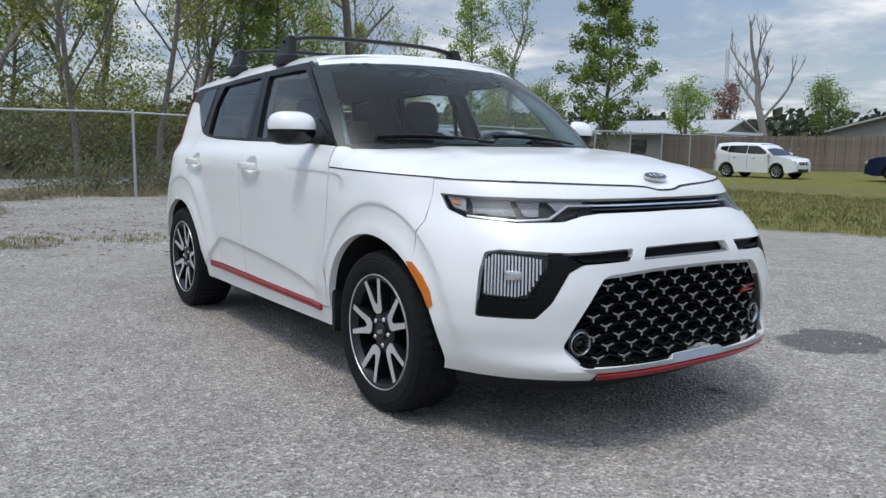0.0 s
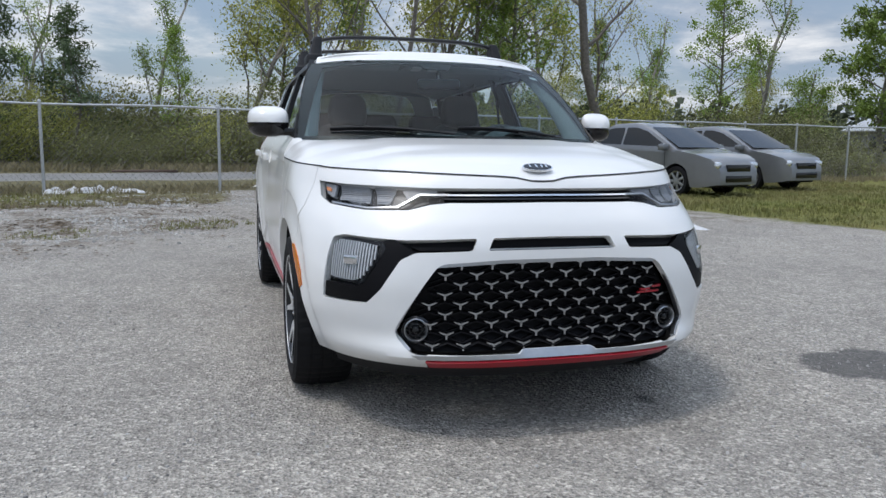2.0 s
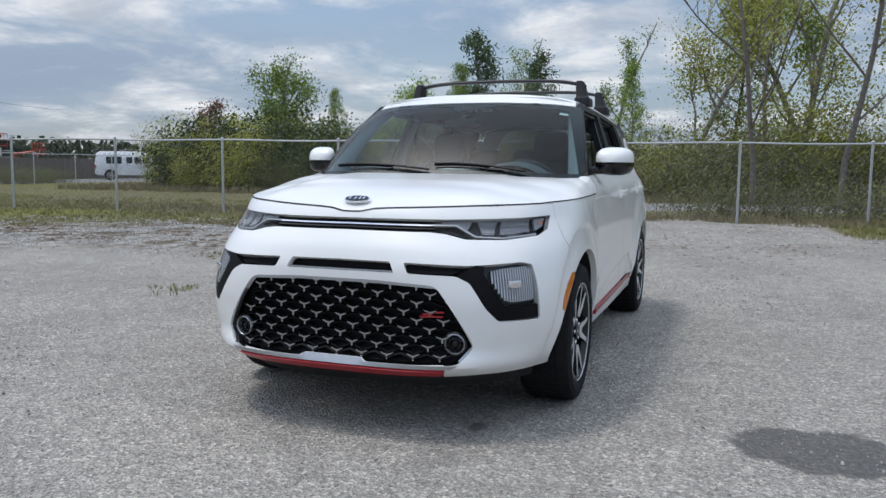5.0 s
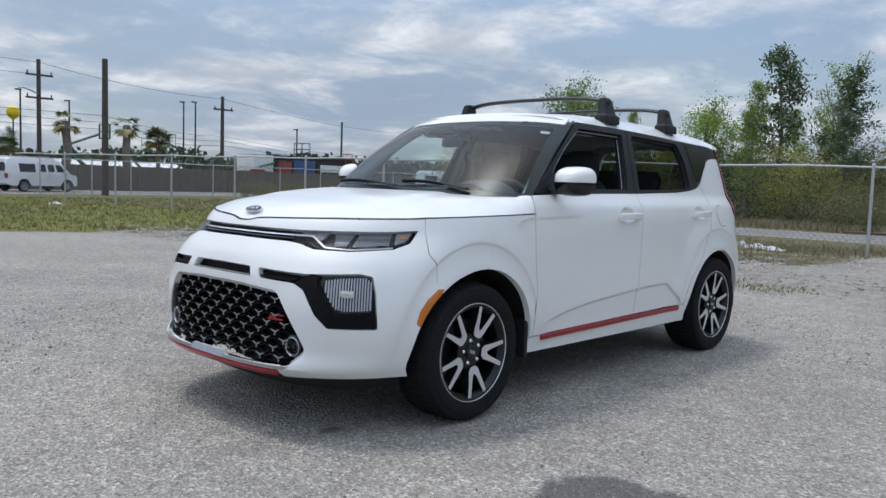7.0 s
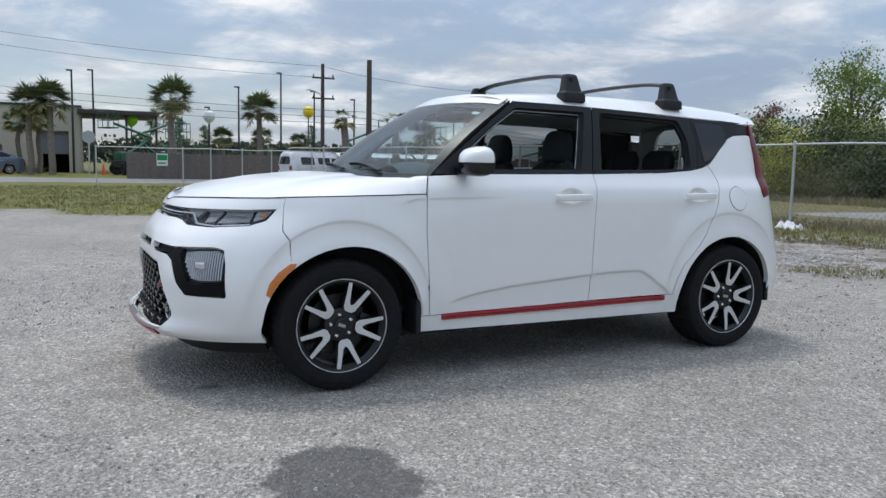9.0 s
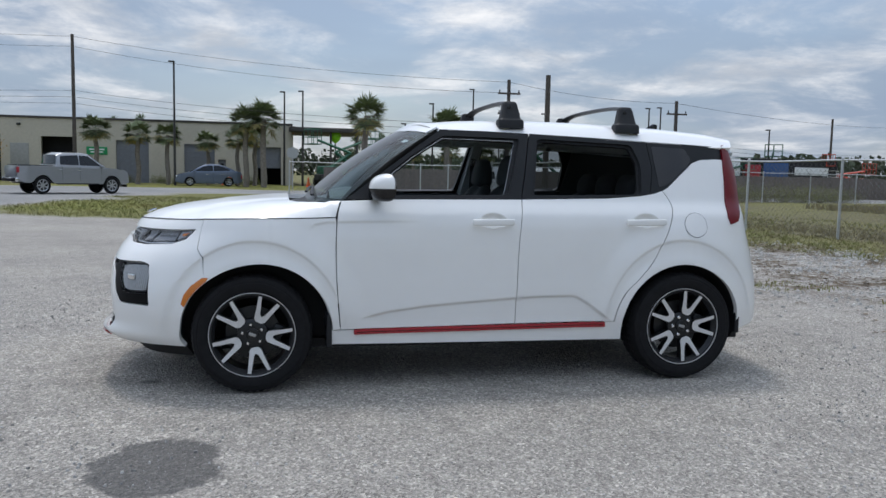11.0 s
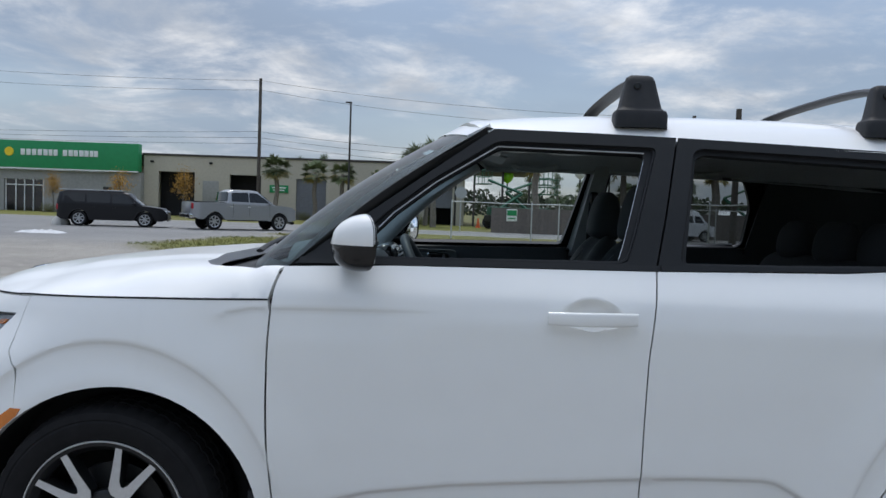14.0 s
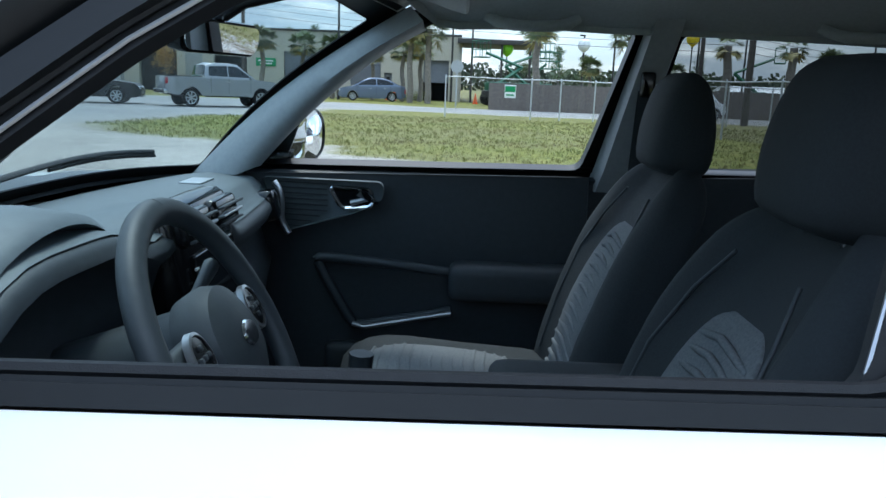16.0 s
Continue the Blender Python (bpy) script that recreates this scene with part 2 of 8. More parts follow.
def sheet(name, outline, lift, mat, parent=None, label="", step=0.035, thick=0.012, holes=(), side=1, grow=0.0, angle=32, extra=()):
    """A curved panel: an outline with holes in two parameters, lifted to a surface, with folded-in rims."""
    loops = [dense(outline, step)] + [dense(h, step) for h in holes]
    flat, edges = [], []
    for lp in loops:
        k = len(flat)
        flat += lp
        edges += [(k + i, k + (i + 1) % len(lp)) for i in range(len(lp))]
    border = np.array(flat)
    lo, hi = border.min(0), border.max(0)
    grid = np.array([(u + (0.5 * step if r % 2 else 0), v) for r, v in enumerate(np.arange(lo[1] + step * .5, hi[1], step * .87)) for u in np.arange(lo[0], hi[0], step)])
    if len(extra):
        ex_pts = np.array(extra, float)
        far = np.min(np.hypot(grid[:, None, 0] - ex_pts[None, :, 0], grid[:, None, 1] - ex_pts[None, :, 1]), axis=1) > step * .5
        grid = np.concatenate([grid[far], ex_pts])
    if len(grid):
        ok = within(grid, loops[0])
        for h in loops[1:]:
            ok &= ~within(grid, h)
        grid = grid[ok]
        if len(grid):
            d = np.min(np.hypot(grid[:, None, 0] - border[None, :, 0], grid[:, None, 1] - border[None, :, 1]), axis=1)
            flat = flat + [tuple(g) for g in grid[d > step * (0.45 if not len(extra) else .3)]]
    vs, es, fs, *_ = delaunay_2d_cdt([Vector(p) for p in flat], edges, [], 0, 1e-6)
    uv = np.array([tuple(v) for v in vs])
    tri = np.array(fs)
    mid = uv[tri].mean(1)
    ok = within(mid, loops[0])
    for h in loops[1:]:
        ok &= ~within(mid, h)
    tri = tri[ok]
    P = np.stack(lift(uv[:, 0], uv[:, 1]), -1)
    e = 1e-3
    du = np.stack(lift(uv[:, 0] + e, uv[:, 1]), -1) - np.stack(lift(uv[:, 0] - e, uv[:, 1]), -1)
    dv = np.stack(lift(uv[:, 0], uv[:, 1] + e), -1) - np.stack(lift(uv[:, 0], uv[:, 1] - e), -1)
    N = np.cross(du, dv)
    N /= np.linalg.norm(N, axis=1, keepdims=True) + 1e-12
    hub = np.stack([np.clip(P[:, 0], -1.3, 1.3) * .8, 0 * P[:, 0], 0 * P[:, 0] + .6], -1)
    sign = 1 if np.sum(N * (P - hub)) > 0 else -1
    N = N * sign
    P = P + N * grow
    t0 = P[tri[:, 1]] - P[tri[:, 0]]
    t1 = P[tri[:, 2]] - P[tri[:, 0]]
    wrong = np.sum(np.cross(t0, t1) * N[tri[:, 0]], axis=1) < 0
    tri[wrong] = tri[wrong][:, ::-1]
    verts, faces = list(P), [tuple(t) for t in tri]
    if thick:
        seen = {}
        for a, b, c in faces:
            for q in ((a, b), (b, c), (c, a)):
                seen[q] = 1
        rim = [q for q in seen if (q[1], q[0]) not in seen]
        inner = {}
        for a, b in rim:
            for k in (a, b):
                if k not in inner:
                    inner[k] = len(verts)
                    verts.append(P[k] - N[k] * thick)
        faces += [(b, a, inner[a], inner[b]) for a, b in rim]
    V = np.array(verts)
    if side < 0:
        V = V * np.array([1, -1, 1])
        faces = [tuple(reversed(f)) for f in faces]
    return finish(name, V, faces, mat, parent, label, angle)


def loft(name, rows, mat, parent=None, label="", closed=False, caps=False, angle=32, flip=False):
    """A skin through rows of points; closed joins each row's end to its start."""
    R = [np.array(r, float) for r in rows]
    n = len(R[0])
    verts = np.concatenate(R)
    faces = []
    for i in range(len(R) - 1):
        for j in range(n if closed else n - 1):
            k = (j + 1) % n
            f = (i * n + j, i * n + k, (i + 1) * n + k, (i + 1) * n + j)
            faces.append(f[::-1] if flip else f)
    if caps:
        f0, f1 = tuple(range(n))[::-1], tuple(range((len(R) - 1) * n, len(R) * n))
        faces += [f0[::-1], f1[::-1]] if flip else [f0, f1]
    return finish(name, verts, faces, mat, parent, label, angle)


def tube_rows(path, radius, seg=8, up=(0, 0, 1)):
    P = [np.array(p, float) for p in path]
    rows = []
    for i, p in enumerate(P):
        t = P[min(i + 1, len(P) - 1)] - P[max(i - 1, 0)]
        t /= np.linalg.norm(t) + 1e-12
        u = np.array(up, float)
        if abs(t @ u) > .95:
            u = np.array((1., 0, 0))
        a = np.cross(t, u)
        a /= np.linalg.norm(a)
        b = np.cross(a, t)
        r = radius[i] if isinstance(radius, list) else radius
        ra, rb = r if isinstance(r, tuple) else (r, r)
        rows.append([p + a * ra * math.cos(2 * math.pi * k / seg) + b * rb * math.sin(2 * math.pi * k / seg) for k in range(seg)])
    return rows


def tube(name, path, radius, mat, parent=None, label="", seg=8, up=(0, 0, 1)):
    return loft(name, tube_rows(path, radius, seg, up), mat, parent, label, closed=True, caps=True, angle=50)


def lathe_bm(profile, seg=48, axis="y", caps=False):
    """A turned shape from (radius, along) pairs about an axis."""
    bm = bmesh.new()
    rings = []
    for r, a in profile:
        ring = []
        for k in range(seg):
            c, s = r * math.cos(2 * math.pi * k / seg), r * math.sin(2 * math.pi * k / seg)
            ring.append(bm.verts.new({"y": (c, a, s), "z": (c, s, a), "x": (a, c, s)}[axis]))
        rings.append(ring)
    for a, b in zip(rings, rings[1:]):
        for k in range(seg):
            bm.faces.new((a[k], a[(k + 1) % seg], b[(k + 1) % seg], b[k]))
    for ring in ((rings[0], rings[-1]) if caps else ()):
        if (ring[0].co - ring[seg // 2].co).length > 1e-4:
            bm.faces.new(ring)
    bmesh.ops.remove_doubles(bm, verts=bm.verts, dist=1e-5)
    bmesh.ops.recalc_face_normals(bm, faces=bm.faces)
    return bm


def box_bm(size, at=(0, 0, 0), bevel=0.0, seg=2, m=None):
    bm = bmesh.new()
    bmesh.ops.create_cube(bm, size=1)
    bmesh.ops.scale(bm, vec=size, verts=bm.verts)
    if bevel:
        bmesh.ops.bevel(bm, geom=list(bm.edges), offset=bevel, segments=seg, profile=.6, affect="EDGES")
    if m is not None:
        bmesh.ops.transform(bm, matrix=m, verts=bm.verts)
    bmesh.ops.translate(bm, vec=at, verts=bm.verts)
    return bm


def merged(*bms):
    """Several bmeshes of one part as one."""
    out = bmesh.new()
    for b in bms:
        me = bpy.data.meshes.new("t")
        b.to_mesh(me)
        b.free()
        out.from_mesh(me)
        bpy.data.meshes.remove(me)
    return out


def prism_bm(outline, depth, plane="xz", at=0.0, bevel=0.0):
    """An outline in a plane, drawn out by depth along the third axis."""
    bm = bmesh.new()
    put = {"xz": lambda u, v, d: (u, d, v), "yz": lambda u, v, d: (d, u, v), "xy": lambda u, v, d: (u, v, d)}[plane]
    lo = [bm.verts.new(put(u, v, at)) for u, v in outline]
    hi = [bm.verts.new(put(u, v, at + depth)) for u, v in outline]
    bm.faces.new(lo), bm.faces.new(hi)
    n = len(lo)
    for i in range(n):
        bm.faces.new((lo[i], lo[(i + 1) % n], hi[(i + 1) % n], hi[i]))
    bmesh.ops.recalc_face_normals(bm, faces=bm.faces)
    if bevel:
        bmesh.ops.bevel(bm, geom=[e for e in bm.edges], offset=bevel, segments=2, profile=.6, affect="EDGES")
    return bm
# ---- car body surface: plan curves by height ----
ZT = np.linspace(0.14, 1.60, 147)


def prof(pairs, blur=4):
    """A smooth profile over the heights ZT from (height, value) pairs."""
    zs, vs = zip(*pairs)
    v = np.interp(ZT, zs, vs)
    for _ in range(blur):
        v = np.convolve(np.pad(v, 1, mode="edge"), (0.25, 0.5, 0.25), mode="valid")
    return v


HALF = prof([(.14, .80), (.2, .828), (.28, .845), (.34, .852), (.45, .866), (.6, .878), (.8, .882), (.95, .876), (1.02, .862), (1.065, .833), (1.10, .806), (1.3, .742), (1.5, .668), (1.6, .62)])
NOSE = prof([(.14, 2.02), (.22, 2.07), (.27, 2.165), (.305, 2.215), (.335, 2.185), (.37, 2.145), (.46, 2.135), (.6, 2.14), (.7, 2.135), (.78, 2.105), (.84, 2.06), (.88, 2.03), (.93, 2.01), (1.0, 1.93), (1.1, 1.7), (1.6, 1.6)])
TAIL = prof([(.14, -1.93), (.25, -1.985), (.35, -1.995), (.5, -1.985), (.6, -1.971), (.8, -1.91), (.95, -1.862), (1.05, -1.85), (1.25, -1.838), (1.35, -1.822), (1.45, -1.80), (1.5, -1.77), (1.6, -1.70)])
POWF = prof([(.14, 2.7), (.28, 3.0), (.36, 3.6), (.46, 4), (.55, 4.), (.72, 3.2), (.83, 2.6), (.91, 2.3), (1.0, 2.2), (1.6, 2.2)])
X0F, X0R, LF, LR, BOW = 1.2, -1.35, 1.45, 1.30, 0.012
TH = np.sin(np.linspace(0, np.pi / 2, 161)) * np.pi / 2


def quarter(a, b, n, count=121):
    """A quarter of a superellipse, evenly by length, from its side to its end."""
    th = np.linspace(0, np.pi / 2, 1201)
    x, y = a * np.sin(th) ** (2 / n), b * np.cos(th) ** (2 / n)
    s = np.concatenate([[0], np.cumsum(np.hypot(np.diff(x), np.diff(y)))])
    u = np.linspace(0, s[-1], count)
    return np.interp(u, s, x), np.interp(u, s, y)


FRONT_Q = np.array([quarter(NOSE[i] - X0F, HALF[i] - BOW, POWF[i]) for i in range(len(ZT))])
REAR_Q = np.array([quarter(X0R - TAIL[i], HALF[i] - BOW, 4.0) for i in range(len(ZT))])


def plain_body(p, z):
    """x, y of the body side at p along the plan curve and height z. p is x along the doors, and wraps round both ends."""
    p, z = np.asarray(p, float), np.asarray(z, float)
    fz = np.clip((z - ZT[0]) / (ZT[1] - ZT[0]), 0, len(ZT) - 1.001)
    i = fz.astype(int)
    fz = fz - i

    def look_up(q, frac):
        fr = np.clip(frac, 0, 1) * (q.shape[2] - 1.001)
        j = fr.astype(int)
        fr = fr - j
        return [(q[i, k, j] * (1 - fr) + q[i, k, j + 1] * fr) * (1 - fz) + (q[i + 1, k, j] * (1 - fr) + q[i + 1, k, j + 1] * fr) * fz for k in (0, 1)]

    fx, fy = look_up(FRONT_Q, (p - X0F) / LF)
    rx, ry = look_up(REAR_Q, (X0R - p) / LR)
    h = HALF[i] * (1 - fz) + HALF[i + 1] * fz
    x = np.where(p > X0F, X0F + fx, np.where(p < X0R, X0R - rx, p))
    y = np.where(p > X0F, fy, np.where(p < X0R, ry, h - BOW * (p / 1.3) ** 2))
    return x, y


def smooth(a, b, v):
    t = np.clip((v - a) / (b - a), 0, 1)
    return t * t * (3 - 2 * t)


def crease_z(x):
    """Height of the fold that runs along the lower doors."""
    return np.interp(x, (-.85, -.789, -.67, -.60, -.56, -.353, -.209, .069, .319, .539, .671, .75), (.36, .405, .491, .530, .536, .533, .525, .505, .485, .455, .422, .40))


def swell(x, z):
    """How far arches and door creases stand out of the plain body side."""
    out = 0 * x
    for wx, top, squash in ((1.285, .532, .035), (-1.28, .546, .045)):
        r = np.hypot(x - wx, z - .33)
        edge = top - squash * ((x - wx) / (r + 1e-6)) ** 2
        out = out + (.022 * smooth(edge + .15, edge - .02, r) - .0085 * smooth(edge, edge - .016, r) * smooth(.405, edge - .03, r)) * smooth(.24, .46, z) + .006 * smooth(.47, .40, r)
    # the lower door fold: the panel above overhangs, and the one below runs out again to the sill
    crease = crease_z(x)
    inside = smooth(-.90, -.76, x) * smooth(.73, .58, x)
    out = out + inside * (.004 * smooth(crease + .12, crease, z) - .012 * smooth(crease + .003, crease - .013, z)) * smooth(.30, .42, z)
    # the short fold below the mirror
    line = np.interp(x, (.34, .52, .70, .89, .96, .985), (.977, .974, .972, .967, .953, .93))
    out = out - .0055 * smooth(line + .002, line - .010, z) * smooth(line - .11, line - .02, z) * smooth(.30, .62, x) * smooth(1.0, .93, x)
    for hx, hz in ((-.070, .968), (-1.035, .974)):
        r2 = ((x - hx) / .088) ** 2 + ((z - hz) / np.where(z > hz, .058, .028)) ** 2
        out = out - .034 * smooth(1.08, .1, r2)
    return out


def body(p, z, off=0.0):
    """x, y, z of the car's left side with its swells, off metres outside it."""
    x, y = plain_body(p, z)
    x1, y1 = plain_body(np.asarray(p) + 0.004, z)
    x2, y2 = plain_body(np.asarray(p) - 0.004, z)
    tx, ty = x1 - x2, y1 - y2
    n = np.hypot(tx, ty) + 1e-9
    d = swell(x, np.asarray(z, float)) + off
    return x - ty / n * d, y + tx / n * d, np.asarray(z, float) + 0 * x

# ---- the white car ----
car = thing("car", "white compact crossover with red trim and black roof bars on gravel", "car")
PF, PC = 2.65, 0.003


def front(q, z, off=0.0):
    """The nose by the distance q from its middle along the skin."""
    q = np.asarray(q, float)
    x, y, zz = body(PF - np.abs(q), z, off)
    return x, y * np.where(q < 0, -1, 1), zz


def mirror_q(half):
    """A closed outline across the middle from its half, which starts and ends near the middle."""
    return list(half) + [(-q, z) for q, z in reversed(half) if abs(q) > 1e-6]


def arc(cx, cz, r, a0, a1, n=14, sx=1.0):
    return [(cx + sx * r * math.cos(radians(a0 + (a1 - a0) * i / n)), cz + r * math.sin(radians(a0 + (a1 - a0) * i / n))) for i in range(n + 1)]


ARCH_F, ARCH_R = (1.255, .33, .402), (-1.29, .33, .392)
DOOR_F = [(.812, 1.083), (.829, 1.03), (.836, .976), (.842, .812), (.834, .593), (.812, .352)]
GAP_B = [(-.257, 1.104), (-.237, .93), (-.228, .827), (-.223, .575), (-.223, .369)]
DOOR_R = [(-1.172, 1.168), (-1.208, 1.12), (-1.220, 1.06), (-1.187, .953), (-1.127, .83), (-1.075, .735), (-.99, .635), (-.914, .556), (-.866, .46), (-.848, .374)]
BELT = [(.80, 1.089), (.494, 1.095), (-.26, 1.104), (-.80, 1.117), (-1.015, 1.133), (-1.12, 1.15), (-1.215, 1.190), (-1.32, 1.28), (-1.41, 1.345), (-1.48, 1.366), (-1.62, 1.373), (-1.86, 1.378)]
HEAD = [(.224, 1.511), (-.083, 1.507), (-.676, 1.49), (-1.282, 1.467), (-1.70, 1.452), (-1.90, 1.445)]


def along(line, x):
    px, pz = zip(*sorted(line))
    return float(np.interp(x, px, pz))


door_f, door_r, gap_b = flow(DOOR_F), flow(DOOR_R), flow(GAP_B)
shift = lambda pts, du, dv=0.0: [(u + du, v + dv) for u, v in pts]

def flare_points(cx, top, a0, a1):
    """Arcs of mesh points along the edge of a wheel flare."""
    squash = .035 if cx > 0 else .045
    out = []
    for a in np.arange(a0, a1, 1.4):
        c, n = math.cos(radians(a)), math.sin(radians(a))
        edge = top - squash * c * c
        out += [(cx + r * c, .33 + r * n) for r in (edge - .040, edge - .026, edge - .016, edge - .011, edge - .006, edge, edge + .008)]
    return out


# bumper with all its openings
GRILLE = mirror_q([(0, .654), (.17, .654), (.40, .641), (.557, .392), (.50, .322), (.14, .322), (.125, .336), (0, .336)])
LAMPSLOT = mirror_q([(0, .903), (.45, .902), (.85, .908), (1.005, .914), (.965, .858), (.89, .832), (.70, .819), (.53, .823), (.45, .843), (.38, .850), (0, .853)])
MIDSLOT = mirror_q([(0, .734), (.218, .732), (.236, .688), (0, .688)])
BEZEL = [(.275, .731), (.53, .723), (.76, .732), (.815, .72), (.832, .65), (.842, .500), (.835, .492), (.640, .497), (.588, .551), (.53, .655), (.48, .681), (.29, .687)]
other = lambda pts: [(-q, z) for q, z in pts]
outline = [(0, .924), (.045, .925), (.11, .937), (.2, .942), (.56, .953), (.9, .960), (1.035, .963), (1.038, .905), (1.055, .813), (1.098, .764), (1.121, .64)]
outline += [(PF - p, z) for p, z in arc(*ARCH_F, 48, -10, 10)]
outline += [(.98, .262), (.6, .268), (.455, .262), (.452, .303), (0, .306)]
bumper = sheet("front_bumper", mirror_q(outline), front, PAINT, car, "white front bumper with black openings", step=.022, thick=.03, extra=[(PF - p, z) for p, z in flare_points(1.285, .532, 8, 60)] + [(p - PF, z) for p, z in flare_points(1.285, .532, 8, 60)],
               holes=[rounded(GRILLE, .03), LAMPSLOT, rounded(MIDSLOT, .008), rounded(BEZEL, .012), rounded(other(BEZEL), .012)])
sheet("skid_trim", mirror_q([(0, .334), (.122, .334), (.137, .320), (.50, .320), (.475, .306), (0, .306)]), front, SATIN, bumper, "satin silver lower trim", thick=.02, grow=.003)
sheet("red_lip", mirror_q([(0, .300), (.455, .300), (.445, .277), (0, .274)]), front, RED, bumper, "red lip under the grille", thick=.03, grow=.008)
sheet("chin", mirror_q([(0, .29), (.60, .27), (.98, .262), (.98, .19), (.5, .185), (0, .185)]), lambda q, z: front(q, z, -.05), DARK, bumper, thick=.02)

# grille
grille = sheet("grille", rounded(GRILLE, .03), lambda q, z: front(q, z, -.055), GRILLE_BLACK, car, "black grille with small silver Y-shaped chips", step=.04, thick=0)
sheet("grille_trim", mirror_q([(0, .653), (.17, .653), (.398, .640), (.405, .628), (.18, .640), (0, .641)]), lambda q, z: front(q, z, -.008), SATIN, grille, "satin silver upper bar", thick=.02)
for s in (1, -1):
    sheet("grille_edge", rounded([(.400 * s, .645), (.418 * s, .640), (.565 * s, .395), (.512 * s, .330), (.500 * s, .338), (.548 * s, .394)], .004), lambda q, z: front(q, z, -.008), SATIN, grille, "satin silver side edge", thick=.02)
verts, faces = [], []


def strut(a, b, w, d0, d1):
    """A thin bar over the nose's skin between two places of it."""
    k = len(verts)
    ua, ub = np.array(a), np.array(b)
    t = (ub - ua) / (np.linalg.norm(ub - ua) + 1e-9)
    nrm = np.array((-t[1], t[0])) * w
    for uv in (ua, ub):
        for sgn in (-1, 1):
            for d in (d0, d1):
                c = uv + nrm * sgn
                x, y, z = front(c[0], c[1], d)
                verts.append((float(x), float(y), float(z)))
    faces.extend([(k + i for i in f) for f in ((0, 1, 3, 2), (4, 6, 7, 5), (1, 5, 7, 3), (0, 4, 5, 1), (2, 3, 7, 6))])


def in_grille(q, z, m=0.0):
    return bool(within(np.array([(q, z)]), [(a * (1 - m), .49 + (b - .49) * (1 - m)) for a, b in GRILLE])[0])


chips = []
for r in range(9):
    z = .634 - r * .036
    for c in range(-7, 8):
        q = (c + (.5 if r % 2 else 0)) * .107
        if in_grille(q, z, .05):
            chips.append((q, z))
        for dq in (-.0535, .0535):
            a, b = (q, z - .009), (q + dq, z + .0095)
            if in_grille(*a) and in_grille(*b):
                strut(a, b, .0024, -.055, -.026)
            a, b = (q, z - .009), (q + dq, z - .0285)
            if in_grille(*a) and in_grille(*b):
                strut(a, b, .0016, -.055, -.032)
finish("grille_mesh", verts, [tuple(f) for f in faces], GRILLE_BLACK, grille, "black diamond lattice")
# one silver chip, shared by all
bm = merged(*[prism_bm([(0, .0038), (0, -.0038), (.025 * s, .0075), (.027 * s, .0120)], .005, "yz", 0.0) for s in (1, -1)], prism_bm([(-.004, .001), (-.003, -.017), (.003, -.017), (.004, .001)], .005, "yz", 0.0))
chip_ob = None
for q, z in chips:
    if math.hypot(abs(q) - .48, z - .40) < .055:
        continue
    x, y, zz = (float(v) for v in front(q, z, -.026))
    x1, y1, _ = (float(v) for v in front(q + .01, z, -.026))
    yaw = math.degrees(math.atan2(y1 - y, x1 - x)) - 90
    if chip_ob is None:
        chip_ob = part("grille_chip", bm, SATIN, grille)
        chip_ob.matrix_basis = pose(x, y, zz, 0, 0, yaw)
    else:
        o = chip_ob.copy()
        scene.collection.objects.link(o)
        o.matrix_basis = pose(x, y, zz, 0, 0, yaw)
# red badge bars on the grille
for a, b in (((.345, .520), (.385, .522)), ((.395, .530), (.43, .532)), ((.335, .510), (.425, .513))):
    verts, faces = [], []
    strut(a, b, .0035, -.026, -.016)
    finish("badge_bar", verts, [tuple(f) for f in faces], RED, grille, "red badge bar")

# fog lamps in the grille corners
for s in (1, -1):
    x, y, z = (float(v) for v in front(.48 * s, .40, -.03))
    fog = part("fog_lamp", lathe_bm([(.052, -.03), (.052, .004), (.045, .010), (.038, .004), (.036, -.01)], 32, "x"), GLOSS, car, "round fog lamp")
    fog.matrix_basis = pose(x, y, z, 0, 0, 8 * s)
    part("ring", lathe_bm([(.041, .002), (.044, .008), (.040, .011), (.036, .006), (.034, -.006)], 32, "x"), SATIN, fog, "satin ring")
    part("inner_ring", lathe_bm([(.024, -.004), (.026, .003), (.022, .004), (.020, -.004)], 28, "x"), GUN, fog)
    part("bulb", lathe_bm([(.013, -.008), (.011, .002), (.005, .005), (.0, .006)], 20, "x"), GLOSS, fog)
    part("lens", lathe_bm([(.034, .005), (.025, .009), (.012, .011), (.0, .012)], 32, "x"), LENS, fog)

